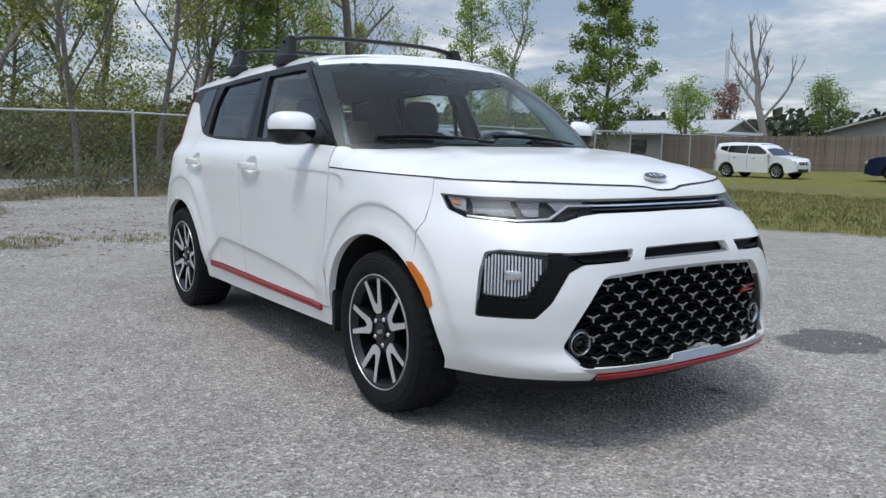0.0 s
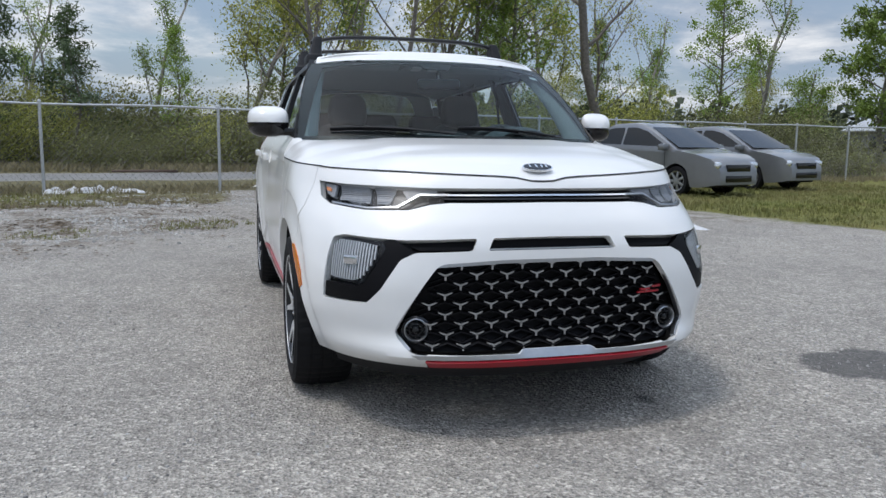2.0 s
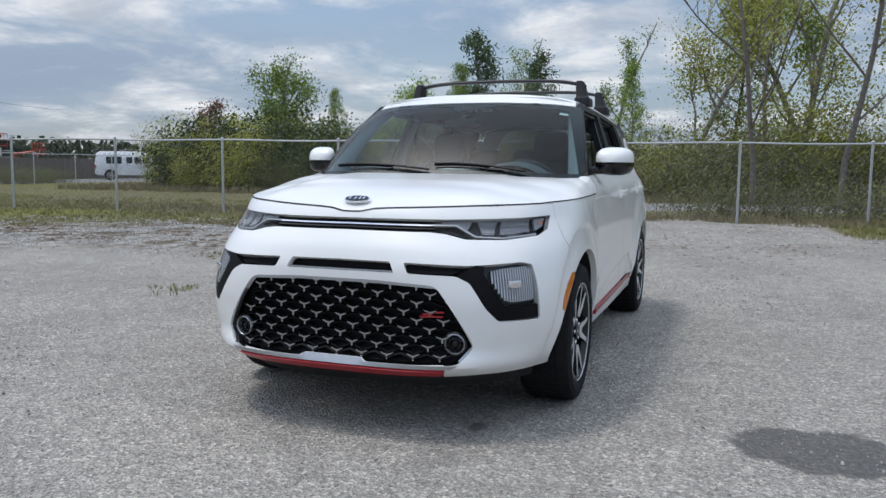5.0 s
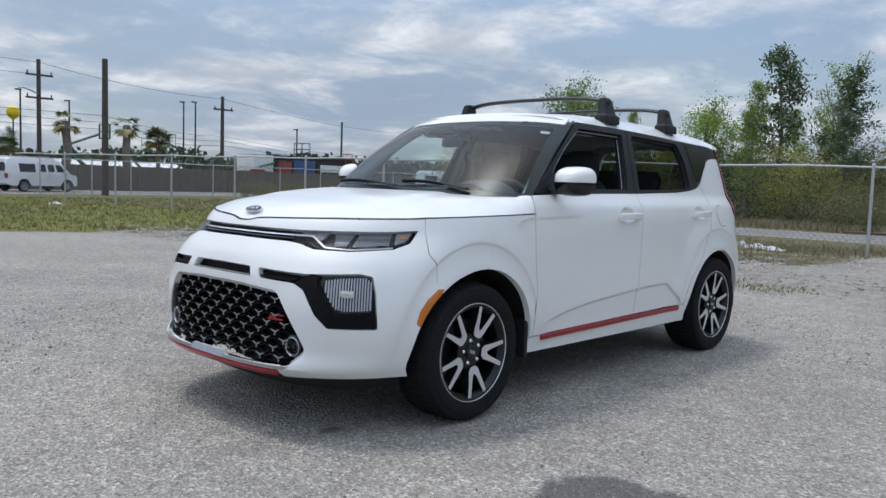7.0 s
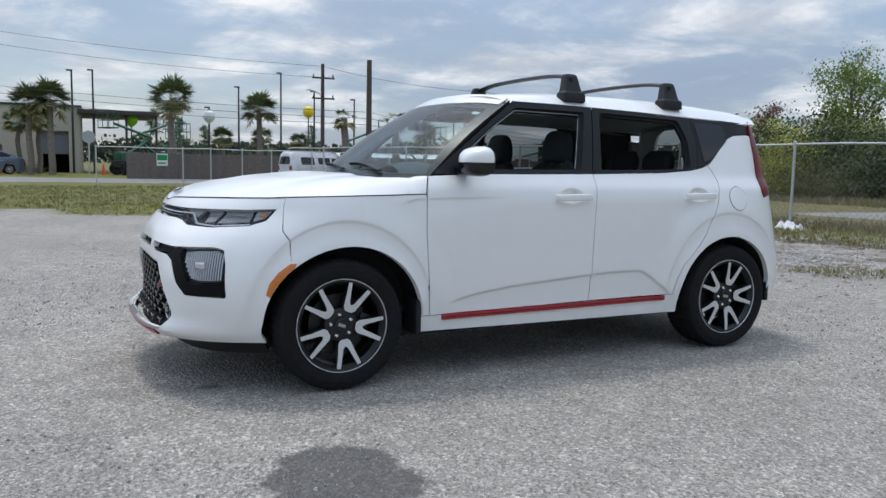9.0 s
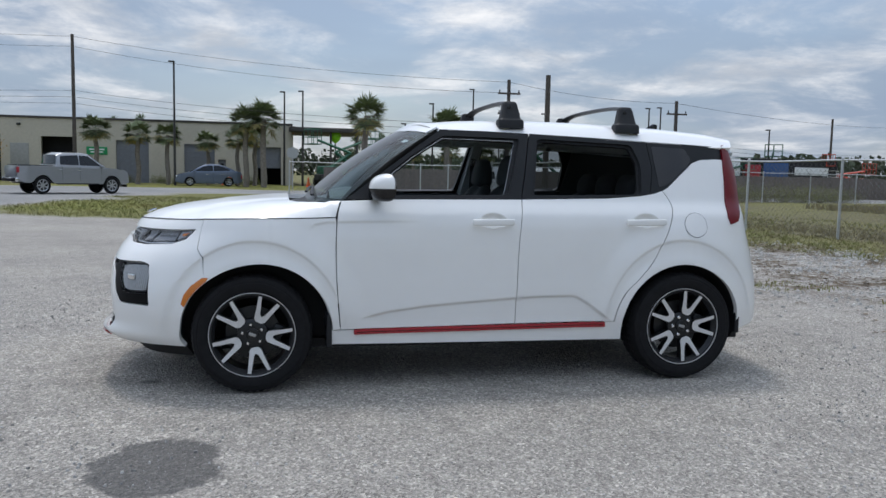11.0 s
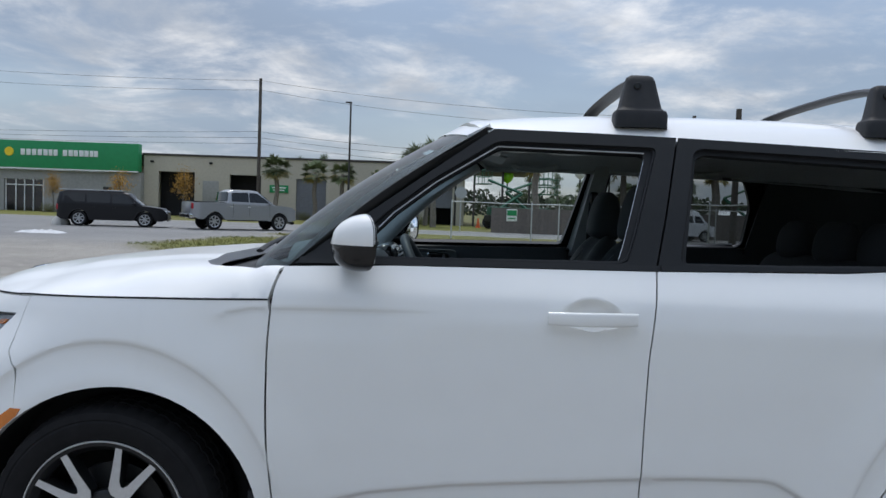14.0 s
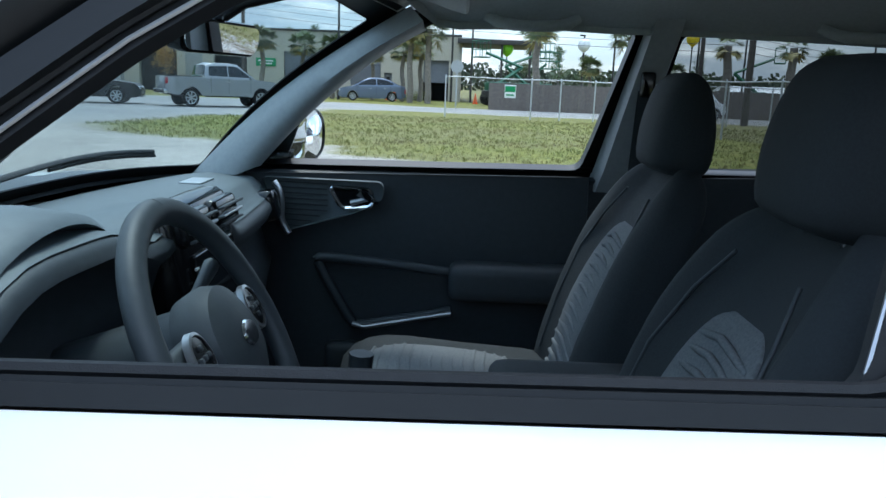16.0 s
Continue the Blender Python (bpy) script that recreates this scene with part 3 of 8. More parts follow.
# headlights and the upper slot between them
slot = sheet("upper_grille", mirror_q([(0, .905), (.46, .905), (.46, .835), (0, .85)]), lambda q, z: front(q, z, -.03), GRILLE_BLACK, car, "gloss black slot with a chrome line", thick=0)
sheet("chrome_line", mirror_q([(0, .882), (.385, .880), (.385, .8745), (0, .876)]), lambda q, z: front(q, z, -.008), CHROME, slot, "chrome line", thick=.012)
sheet("slot_blade", mirror_q([(0, .868), (.40, .866), (.40, .861), (0, .863)]), lambda q, z: front(q, z, -.012), GLOSS, slot, thick=.012)
for s in (1, -1):
    f = (lambda q, z, s=s: front(np.asarray(q) * s, z, -.040))
    g = (lambda q, z, s=s: front(np.asarray(q) * s, z, -.018))
    h = (lambda q, z, s=s: front(np.asarray(q) * s, z, -.001))
    shape = [(.40, .897), (.85, .906), (1.002, .912), (.963, .859), (.89, .834), (.70, .8215), (.535, .825), (.455, .845), (.40, .851)]
    hl = sheet("headlight", shape, f, GUN, car, "slim headlight with an amber corner", thick=0)
    def fluted(q, z, s=s):
        q, z = np.asarray(q, float), np.asarray(z, float)
        return front(q * s, z, -.022 - .012 * np.sin(np.pi * np.clip((z - .836) / .06, 0, 1)) + .0022 * np.sin(z * 900))
    sheet("reflector", rounded([(.60, .893), (.700, .895), (.672, .840), (.615, .838)], .006), fluted, HEADREF, hl, "fluted silver reflector", thick=.012, step=.0035)
    sheet("reflector", rounded([(.725, .896), (.880, .900), (.872, .846), (.700, .838)], .006), fluted, HEADREF, hl, "fluted silver reflector", thick=.012, step=.0035)
    sheet("turn_lamp", rounded([(.900, .897), (.980, .903), (.948, .866), (.895, .852)], .006), g, HEADREF, hl, "pale lamp chamber", thick=.012)
    sheet("inner_lamp", rounded([(.43, .892), (.575, .892), (.545, .858), (.49, .876), (.43, .884)], .004), g, HEADIN, hl, "smoky inner chamber", thick=.012)
    sheet("amber_insert", rounded([(.925, .888), (.962, .892), (.946, .877), (.918, .874)], .004), lambda q, z, s=s: front(np.asarray(q) * s, z, -.012), AMBER, hl, "amber insert", thick=.006)
    sheet("light_guide", [(.385, .8815), (.50, .880), (.58, .836), (.70, .829), (.89, .841), (.89, .835), (.70, .8235), (.575, .830), (.495, .874), (.385, .8745)], lambda q, z, s=s: front(np.asarray(q) * s, z, -.010), SATIN, hl, "silver light guide", thick=.01)
    sheet("lens", shape, h, LENS, hl, "clear lens", thick=.01).visible_shadow = False
    # lower lamp in its black bezel
    bz = sheet("lamp_bezel", rounded(BEZEL, .012), lambda q, z, s=s: front(np.asarray(q) * s, z, -.035), GRILLE_BLACK, car, "black lamp bezel", thick=0)
    sheet("slot_shade", [(.28, .70), (.50, .70), (.47, .688), (.29, .690)], lambda q, z, s=s: front(np.asarray(q) * s, z, -.010), GRILLE_BLACK, bz, thick=.02)
    sheet("bezel_frame", [(.48, .681), (.53, .655), (.588, .551), (.640, .499), (.838, .499), (.832, .556), (.70, .553), (.655, .563), (.615, .63), (.585, .69), (.60, .718), (.56, .722)], lambda q, z, s=s: front(np.asarray(q) * s, z, -.006), GRILLE_BLACK, bz, "black lower frame", thick=.025)
    lamp = sheet("lower_lamp", rounded([(.60, .716), (.76, .722), (.815, .712), (.828, .65), (.826, .565), (.70, .560), (.665, .566), (.625, .635), (.592, .69)], .012), lambda q, z, s=s: front(np.asarray(q) * s, z, -.032), GUN, car, "clear lower lamp with a ribbed bright bowl", thick=0)
    def ribbed(q, z, s=s):
        q, z = np.asarray(q, float), np.asarray(z, float)
        bowl = np.hypot((q - .735) / .11, (z - .64) / .10)
        return front(q * s, z, -.034 + .018 * np.clip(bowl, 0, 1) ** 2 + 0 * q)
    # Dark bowl and bright ribs put the flutes' streaky reflections into colour.
    sheet("reflector_bowl", rounded([(.612, .704), (.70, .714), (.785, .718), (.812, .70), (.824, .65), (.822, .570), (.70, .564), (.668, .60), (.665, .645), (.64, .668)], .015), ribbed, GUN, lamp, "reflector bowl darkened between painted glints", thick=.01, step=.012)
    for k in range(17):
        q0 = .622 + k * .0118
        zt = float(np.interp(q0, (.61, .66, .70, .785, .812, .824), (.698, .706, .710, .713, .696, .660)))
        zb = float(np.interp(q0, (.61, .64, .665, .70, .80, .824), (.672, .618, .582, .572, .574, .58)))
        sheet("lens_rib", [(q0, zt), (q0 + .0058, zt), (q0 + .0058, zb), (q0, zb)], lambda q, z, s=s: front(np.asarray(q) * s, z, -.013), LAMPRIB, lamp, thick=.008, step=.02)
    x, y, z = (float(v) for v in front(.715 * s, .645, -.008))
    cup = part("bulb_cap", box_bm((.02, .058, .034), (0, 0, 0), .008), CHROME, lamp)
    cup.matrix_basis = pose(x, y, z, 0, 0, 40 * s)
    sheet("lens", rounded([(.595, .719), (.76, .725), (.82, .715), (.832, .65), (.832, .56), (.70, .556), (.66, .563), (.618, .635), (.588, .69)], .012), lambda q, z, s=s: front(np.asarray(q) * s, z, -.004), LENS, lamp, "clear lens", thick=.008).visible_shadow = False
sheet("lower_slot", rounded(MIDSLOT, .008), lambda q, z: front(q, z, -.04), GRILLE_BLACK, car, "black intake slot", thick=0)
sheet("slot_lip", mirror_q([(0, .694), (.232, .694), (.235, .689), (0, .689)]), lambda q, z: front(q, z, -.012), SATIN, car, "grey lower slot lip", thick=.02)


# hood
def hood_z(x, y):
    c = np.interp(x, (.75, .95, 1.2, 1.5, 1.8, 1.9, 1.96, 2.0, 2.04), (1.084, 1.087, 1.077, 1.054, 1.013, .993, .974, .953, .92))
    e = np.interp(x, (.8, 1.05, 1.35, 1.6), (30.0, 12.0, 5.0, 2.8))
    k = np.interp(x, (.8, 1.05, 1.3), (.09, .09, .09))
    bulge = .010 * smooth(.62, .50, np.abs(y) + .10 * smooth(1.9, 1.0, x)) * smooth(1.95, 1.7, x)
    return c - .004 - k * np.minimum(np.abs(y) / np.interp(x, (1.2, 1.6), (.868, .845)), 1.05) ** e + bulge


cut = [(2.65, .932), (2.605, .933), (2.54, .945), (2.454, .950), (2.09, .961), (1.706, .969), (1.62, .974), (1.319, .982), (1.036, .987), (.845, .993), (.836, 1.03), (.822, 1.075)]
edge, edge_rise = [], []
for p, z in dense(cut, .03, False):
    x, y, _ = (float(v) for v in body(p, z, -.001))
    edge.append((x, y))
    edge_rise.append(z - float(hood_z(np.array(x), np.array(y))))
EDGE_XY, EDGE_DZ = np.array(edge), np.array(edge_rise)


def hood_skin(x, y):
    """The hood, rolled down or up at its rim to meet the fenders."""
    x, y = np.asarray(x, float), np.asarray(y, float)
    d = np.hypot(x[..., None] - EDGE_XY[:, 0], np.abs(y)[..., None] - EDGE_XY[:, 1])
    k = d.argmin(-1)
    return x, y, hood_z(x, y) + EDGE_DZ[k] * np.exp(-(d.min(-1) / .07) ** 1.5)


back = [(.81, .80), (.90, .778), (1.0, .745), (1.06, .70), (1.095, .62), (1.10, .50), (1.10, .2), (1.10, 0)]
ring = edge + back
ring = ring + [(x, -y) for x, y in reversed(ring) if y > .02]
hood = sheet("hood", ring, hood_skin, PAINT, car, "white hood", step=.026, thick=.03)
ex, ez = 1.965, .985
badge = part("emblem", prism_bm(rounded([(.062 * math.cos(a), .031 * math.sin(a)) for a in np.linspace(0, 2 * math.pi, 24, endpoint=False)], .004, 1), .008, "xy", 0, .002), CHROME, hood, "oval chrome emblem")
badge.matrix_basis = pose(ex - .015, 0, float(hood_z(np.array(ex - .015), np.array(0.))) + .001, 0, 24, 0) @ pose(0, 0, 0, 0, 0, 90)
b2 = part("emblem_field", prism_bm([(.056 * math.cos(a), .025 * math.sin(a)) for a in np.linspace(0, 2 * math.pi, 24, endpoint=False)], .003, "xy", .0075), GLOSS, badge, "black field")
for u in (-.032, -.006, .016, .034):
    part("emblem_bar", box_bm((.007, .026 - .2 * abs(u), .003), (u, 0, .0115), .001), CHROME, badge, "silver bar")

for s in (1, -1):
    run = [(p, z) for p, z in dense(cut, .04, False) if z < .996]
    sheet("hood_gap", [(p, z - .0005) for p, z in run] + [(p, z - .0055) for p, z in reversed(run)], lambda p, z: body(p, z, .0012), DARK, car, "dark shut line under the hood", side=s, thick=0, step=.03)

# side panels, both sides
def plain_out(p, z, off):
    x, y = plain_body(p, z)
    return x, y + off, z


def fold_points(p0, p1):
    """Rows of mesh points that follow the door fold."""
    return [(p, float(crease_z(p)) + d) for p in np.arange(p0, p1, .012) for d in (-.026, -.014, -.010, -.005, -.001, .003, .012)]


def fold_line_points(p0, p1):
    """Rows of mesh points along the short fold below the mirror."""
    return [(p, float(np.interp(p, (.34, .52, .70, .89, .96, .985), (.977, .974, .972, .967, .953, .93))) + d) for p in np.arange(p0, p1, .014) for d in (-.02, -.010, -.006, -.002, .002, .010)]


def cup_points(hx, hz):
    """Rings of mesh points in a handle's hollow."""
    return [(hx + .085 * r * math.cos(a), hz + .058 * r * math.sin(a)) for r in (.2, .4, .58, .68, .78, .88, .96, 1.04, 1.12) for a in np.linspace(0, 2 * math.pi, int(12 + 40 * r), endpoint=False)]


for s in (1, -1):
    arch_f = arc(*ARCH_F, 47, 188, 22)
    fender = [(1.612, .966), (1.610, .905), (1.590, .813), (1.546, .764), (1.530, .64)] + arch_f[0:] + [(.858, .262), (.86, .35)]
    fender += [(u + PC * .9, v) for u, v in reversed(door_f) if v < .975] + [(p_, z_ - .003) for p_, z_ in reversed(cut) if .84 < p_ < 1.61 and z_ < 1.0]
    ff = sheet("front_fender", fender, body, PAINT, car, "white front fender with a flared arch", side=s, step=.017, extra=flare_points(1.285, .532, 20, 168) + fold_line_points(.86, 1.0), thick=.03)
    amber = [(ARCH_F[0] + (ARCH_F[2] + r) * math.cos(radians(a)), ARCH_F[1] + (ARCH_F[2] + r) * math.sin(radians(a))) for r, a in ((.002, 24), (.002, 32), (.002, 40), (.002, 49), (.012, 52), (.030, 49), (.036, 40), (.034, 32), (.022, 25))]
    sheet("side_marker", amber, body, AMBER, car, "amber side marker on the arch edge", side=s, thick=.012, grow=.004, step=.02)
    bottom = [(.5, .356), (.1, .362)]
    front_door = [(u - PC, v) for u, v in door_f] + bottom + [(u + PC * .7, v) for u, v in reversed(gap_b)] + [(.494, 1.095)]
    fd = sheet("front_door", front_door, body, PAINT, car, "white front door", side=s, step=.017, extra=fold_points(-.22, .80) + cup_points(-.070, .968) + fold_line_points(.30, .825), thick=.03)
    rear_door = [(u - PC * .7, v) for u, v in gap_b] + [(u + PC, v) for u, v in reversed(door_r)] + [(-1.12, 1.15), (-1.015, 1.133), (-.8, 1.117)]
    rd = sheet("rear_door", rear_door, body, PAINT, car, "white rear door", side=s, step=.017, extra=fold_points(-.86, -.25) + cup_points(-1.035, .974) + flare_points(-1.28, .546, 18, 80), thick=.03)
    arch_r = arc(*ARCH_R, -8, 188, 24)
    quarter_panel = [(u - PC, v) for u, v in door_r] + [(-.870, .356), (-.905, .345)] + [a for a in arch_r if a[1] > .31][0:] + [(-1.70, .30), (-1.90, .345), (-1.92, 1.36), (-1.62, 1.373), (-1.48, 1.366), (-1.41, 1.345), (-1.32, 1.28), (-1.215, 1.190)]
    qp = sheet("rear_quarter", quarter_panel, body, PAINT, car, "white rear quarter panel", side=s, step=.022, extra=flare_points(-1.28, .546, 5, 165), thick=.03)
    sill = [(.857, .344), (.857, .262), (-.905, .255), (-.900, .345), (-.855, .370), (-.25, .364), (.5, .351)]
    sl = sheet("sill", sill, lambda p, z: body(p, z, -.004), PAINT, car, "white sill", side=s, thick=.05)
    sheet("red_stripe", rounded([(.735, .350), (-.785, .370), (-.79, .340), (.735, .322)], .004), body, RED, car, "red stripe along the sill", side=s, thick=.02, grow=.011)
    sheet("stripe_groove", [(.72, .337), (-.775, .356), (-.775, .353), (.72, .334)], body, GLOSS, car, side=s, thick=.004, grow=.0128)
    # black arch inner edges, wells and mud flaps
    for (cx, cz, r), x0 in ((ARCH_F, 1.3), (ARCH_R, -1.3)):
        rows = []
        for off in (0.0, .01, .25):
            row = []
            for a in np.linspace(-12, 192, 30):
                p, z = cx + (r + .003) * math.cos(radians(a)), cz + (r + .003) * math.sin(radians(a))
                x, y, _ = body(p, max(z, .2), -.012)
                row.append((float(x) if off < .2 else x0 + (float(x) - x0) * 1.0, (float(y) - off) * s, z))
            rows.append(row)
        loft("wheel_well", rows, DARK, car, flip=s < 0)
        part("well_wall", prism_bm([(x0 + .47 * math.cos(a), .33 + .45 * math.sin(a)) for a in np.linspace(-.2, math.pi + .2, 20)], .02, "xz", s * .60), DARK, car, "dark inner wheel arch")
    for p, z0, z1 in ((.865, .25, .44), (-1.675, .28, .47)):
        x, y, _ = (float(v) for v in body(p, .4))
        bm = box_bm((.03, .16, z1 - z0), (x + (.01 if p > 0 else -.01), (y - .09) * s, (z0 + z1) / 2), .008)
        part("mud_flap", bm, PLASTIC, car, "black mud flap")
    # upper side: black frames round the windows
    WF = [(.672, 1.112), (.50, 1.114), (-.176, 1.124), (-.200, 1.20), (-.272, 1.468), (.204, 1.474), (.39, 1.355), (.52, 1.255)]
    WR = [(-.325, 1.124), (-.62, 1.128), (-1.010, 1.138), (-1.036, 1.16), (-1.046, 1.33), (-.995, 1.450), (-.405, 1.470), (-.380, 1.458)]
    gapt = [(-.257, 1.104), (-.288, 1.25), (-.334, along(HEAD, -.334))]
    frame_f = [(.79, 1.091), (.494, 1.097)] + [(u + .003, v + .001) for u, v in gapt] + [(-.083, 1.507), (.215, 1.511)]
    ufd = sheet("window_frame", frame_f, lambda p, z: body(p, z, -.006), TRIM, fd, "satin black window frame", side=s, holes=[rounded(WF, .022)], thick=.035)
    cutr = [(-1.09, 1.145), (-1.12, 1.30), (-1.10, along(HEAD, -1.10))]
    frame_r = [(u - .003, v + .001) for u, v in gapt] + [(-.676, 1.49)] + [(u, v) for u, v in reversed(cutr)] + [(-1.015, 1.135), (-.80, 1.119)]
    sheet("window_frame", frame_r, lambda p, z: body(p, z, -.006), TRIM, rd, "satin black window frame", side=s, holes=[rounded(WR, .03)], thick=.035)
    pil = [(u - .004, v) for u, v in cutr] + [(-1.282, 1.467), (-1.66, 1.453), (-1.735, 1.450), (-1.70, 1.378), (-1.62, 1.375), (-1.48, 1.368), (-1.41, 1.347), (-1.32, 1.282), (-1.215, 1.192), (-1.15, 1.157)]
    cp = sheet("rear_pillar", pil, lambda p, z: body(p, z, -.006), TRIM, car, "satin black rear pillar", side=s, thick=.03)
    sheet("quarter_glass", rounded([(-1.13, 1.445), (-1.36, 1.435), (-1.405, 1.37), (-1.385, 1.34), (-1.23, 1.215), (-1.155, 1.19)], .015), lambda p, z: body(p, z, -.003), GLOSS, cp, "dark quarter glass", side=s, thick=.003)
    sheet("weather_strip", [(.77, 1.112), (.77, 1.094), (.494, 1.098), (-.26, 1.107), (-.26, 1.122), (.494, 1.113)], lambda p, z: body(p, z, .002), TRIM, fd, "black belt moulding", side=s, thick=.02)
    sheet("weather_strip", [(-.27, 1.123), (-.27, 1.108), (-.80, 1.121), (-1.0, 1.136), (-1.0, 1.146), (-.80, 1.134)], lambda p, z: body(p, z, .002), TRIM, rd, "black belt moulding", side=s, thick=.02)
    # inner edge of the frames: rubber and a thin bright line
    if s < 0:
        g1 = sheet("side_glass", WF, lambda p, z: body(p, z, -.022), LIGHTTINT, fd, "tinted window glass", side=s, thick=0)
        g2 = sheet("side_glass", WR, lambda p, z: body(p, z, -.022), TINT, rd, "dark privacy glass", side=s, thick=0)
    else:
        for loop, owner in ((WF, fd), (WR, rd)):
            path = [tuple(float(v) for v in body(p, z, -.020)) for p, z in dense(rounded(loop, .03), .03)]
            path.append(path[0])
            loft("window_seal", tube_rows(path, .006, 6), PLASTIC, owner, "black rubber window seal", closed=True)
        inset = [(.625, 1.116), (-.152, 1.122), (-.175, 1.20), (-.240, 1.446), (.200, 1.453), (.38, 1.338), (.50, 1.243)]
        sheet("window_channel", rounded(WF, .03), lambda p, z: body(p, z, -.026), PLASTIC, fd, "black channel round the open window", side=s, holes=[rounded(inset, .022)], thick=.02)
        inset_r = [(-.345, 1.124), (-.62, 1.128), (-.995, 1.140), (-1.016, 1.17), (-1.026, 1.33), (-.980, 1.430), (-.415, 1.452), (-.390, 1.440)]
        sheet("window_channel", rounded(WR, .03), lambda p, z: body(p, z, -.026), PLASTIC, rd, "black channel round the rear window", side=s, holes=[rounded(inset_r, .02)], thick=.02)
        edge_run = [tuple(float(v) for v in body(p, z, -.022)) for p, z in dense([(.615, 1.130), (.505, 1.248), (.384, 1.343), (.205, 1.456)], .05, False)]
        loft("bright_line", tube_rows(edge_run, .0022, 6), SATIN, fd, "thin bright line", closed=True)
        top = [tuple(float(v) for v in body(p, z, -.022)) for p, z in dense([(.203, 1.457), (-.236, 1.450)], .1, False)]
        loft("bright_line", tube_rows(top, .0022, 6), SATIN, fd, "thin bright line", closed=True)
        rear_run = [tuple(float(v) for v in body(p, z, -.030)) for p, z in ((-.154, 1.126), (-.177, 1.20), (-.240, 1.440))]
        loft("bright_line", tube_rows(rear_run, .003, 6), SATIN, fd, "thin bright line", closed=True)
    # handles
    for d, (h0, h1, hz) in ((fd, (.057, -.190, .971)), (rd, (-.90, -1.155, .977))):
        rows = []
        for k, t in enumerate(np.linspace(0, 1, 15)):
            p = h0 + (h1 - h0) * t
            lift_off = .010 + .030 * math.sin(math.pi * min(1, max(0, t * .92 + .04))) ** .5
            hh = .0195 * (1 - .12 * abs(2 * t - 1) ** 4)
            x, y, z = (float(v) for v in plain_out(p, hz + .004 * t, lift_off))
            rows.append([(x, (y + .009 * math.copysign(abs(math.cos(a)) ** .5, math.cos(a))) * s, z + hh * math.copysign(abs(math.sin(a)) ** .5, math.sin(a))) for a in np.linspace(0, 2 * math.pi, 16, endpoint=False)])
        loft("handle", rows, PAINT, d, "white pull handle", closed=True, caps=True, flip=s > 0, angle=60)
    # fuel door on the driver side
    if s > 0:
        fuel = [(-1.365 + .077 * math.cos(a), .963 + .073 * math.sin(a)) for a in np.linspace(0, 2 * math.pi, 32, endpoint=False)]
        sheet("fuel_door_gap", [(-1.365 + .080 * math.cos(a), .963 + .076 * math.sin(a)) for a in np.linspace(0, 2 * math.pi, 32, endpoint=False)], body, DARK, qp, side=s, thick=0, grow=.0012)
        sheet("fuel_door", fuel, body, PAINT, qp, "round white fuel door", side=s, thick=.003, grow=.003)
    # tail lamp
    tl = sheet("tail_lamp", [(-1.725, 1.462), (-1.80, 1.465), (-1.84, 1.30), (-1.80, 1.10), (-1.70, .985), (-1.63, .968), (-1.612, 1.013), (-1.655, 1.196), (-1.68, 1.326)], body, TAILRED, car, "dark red tail lamp", side=s, thick=.02, grow=.008)

# roof
def roof_z(x, y):
    c = np.interp(x, (-1.90, -1.76, -1.6, -1.3, -1, -.7, -.4, -.1, .1, .25, .36), (1.505, 1.528, 1.555, 1.577, 1.591, 1.599, 1.600, 1.594, 1.582, 1.567, 1.548))
    d = np.interp(x, (-1.9, -1.5, -.7, -.2, .22), (.078, .108, .112, .103, .068))
    return c - d * (np.abs(y) / .672) ** 7 - .014 * (np.abs(y) / .672) ** 2


def roof_edge(x):
    z = along(HEAD, x) + .004
    return float(body(x, z, 0)[1])


side_line = [(x, roof_edge(x) - .002) for x in np.linspace(.225, -1.70, 24)]
ring = [(.335, 0), (.325, .3), (.293, .52), (.262, .61)] + side_line + [(-1.76, .52), (-1.82, .36), (-1.85, 0)]
ring += [(x, -y) for x, y in reversed(ring) if y > .01]
roof = sheet("roof", ring, lambda x, y: (x, y, roof_z(np.asarray(x), np.asarray(y))), PAINT, car, "white roof", step=.05, thick=.02)
part("antenna", prism_bm([(-1.36, 1.570), (-1.50, 1.562), (-1.50, 1.625), (-1.47, 1.632)], .012, "xz", -.006, .003), GLOSS, car, "black shark-fin antenna")

# windshield and its pillars
def screen(v, w):
    v, w = np.asarray(v, float), np.asarray(w, float)
    x = (.985 - .195 * np.abs(v) ** 5) * (1 - w) + (.325 - .090 * np.abs(v) ** 2.2) * w + .03 * np.sin(np.pi * w) * 1.0
    y = v * (.812 * (1 - w) + .674 * w + .012 * np.sin(np.pi * w))
    z = (1.078 - .012 * v * v) * (1 - w) + (1.557 - .054 * np.abs(v) ** 3) * w + .018 * np.sin(np.pi * w)
    return x, y, z


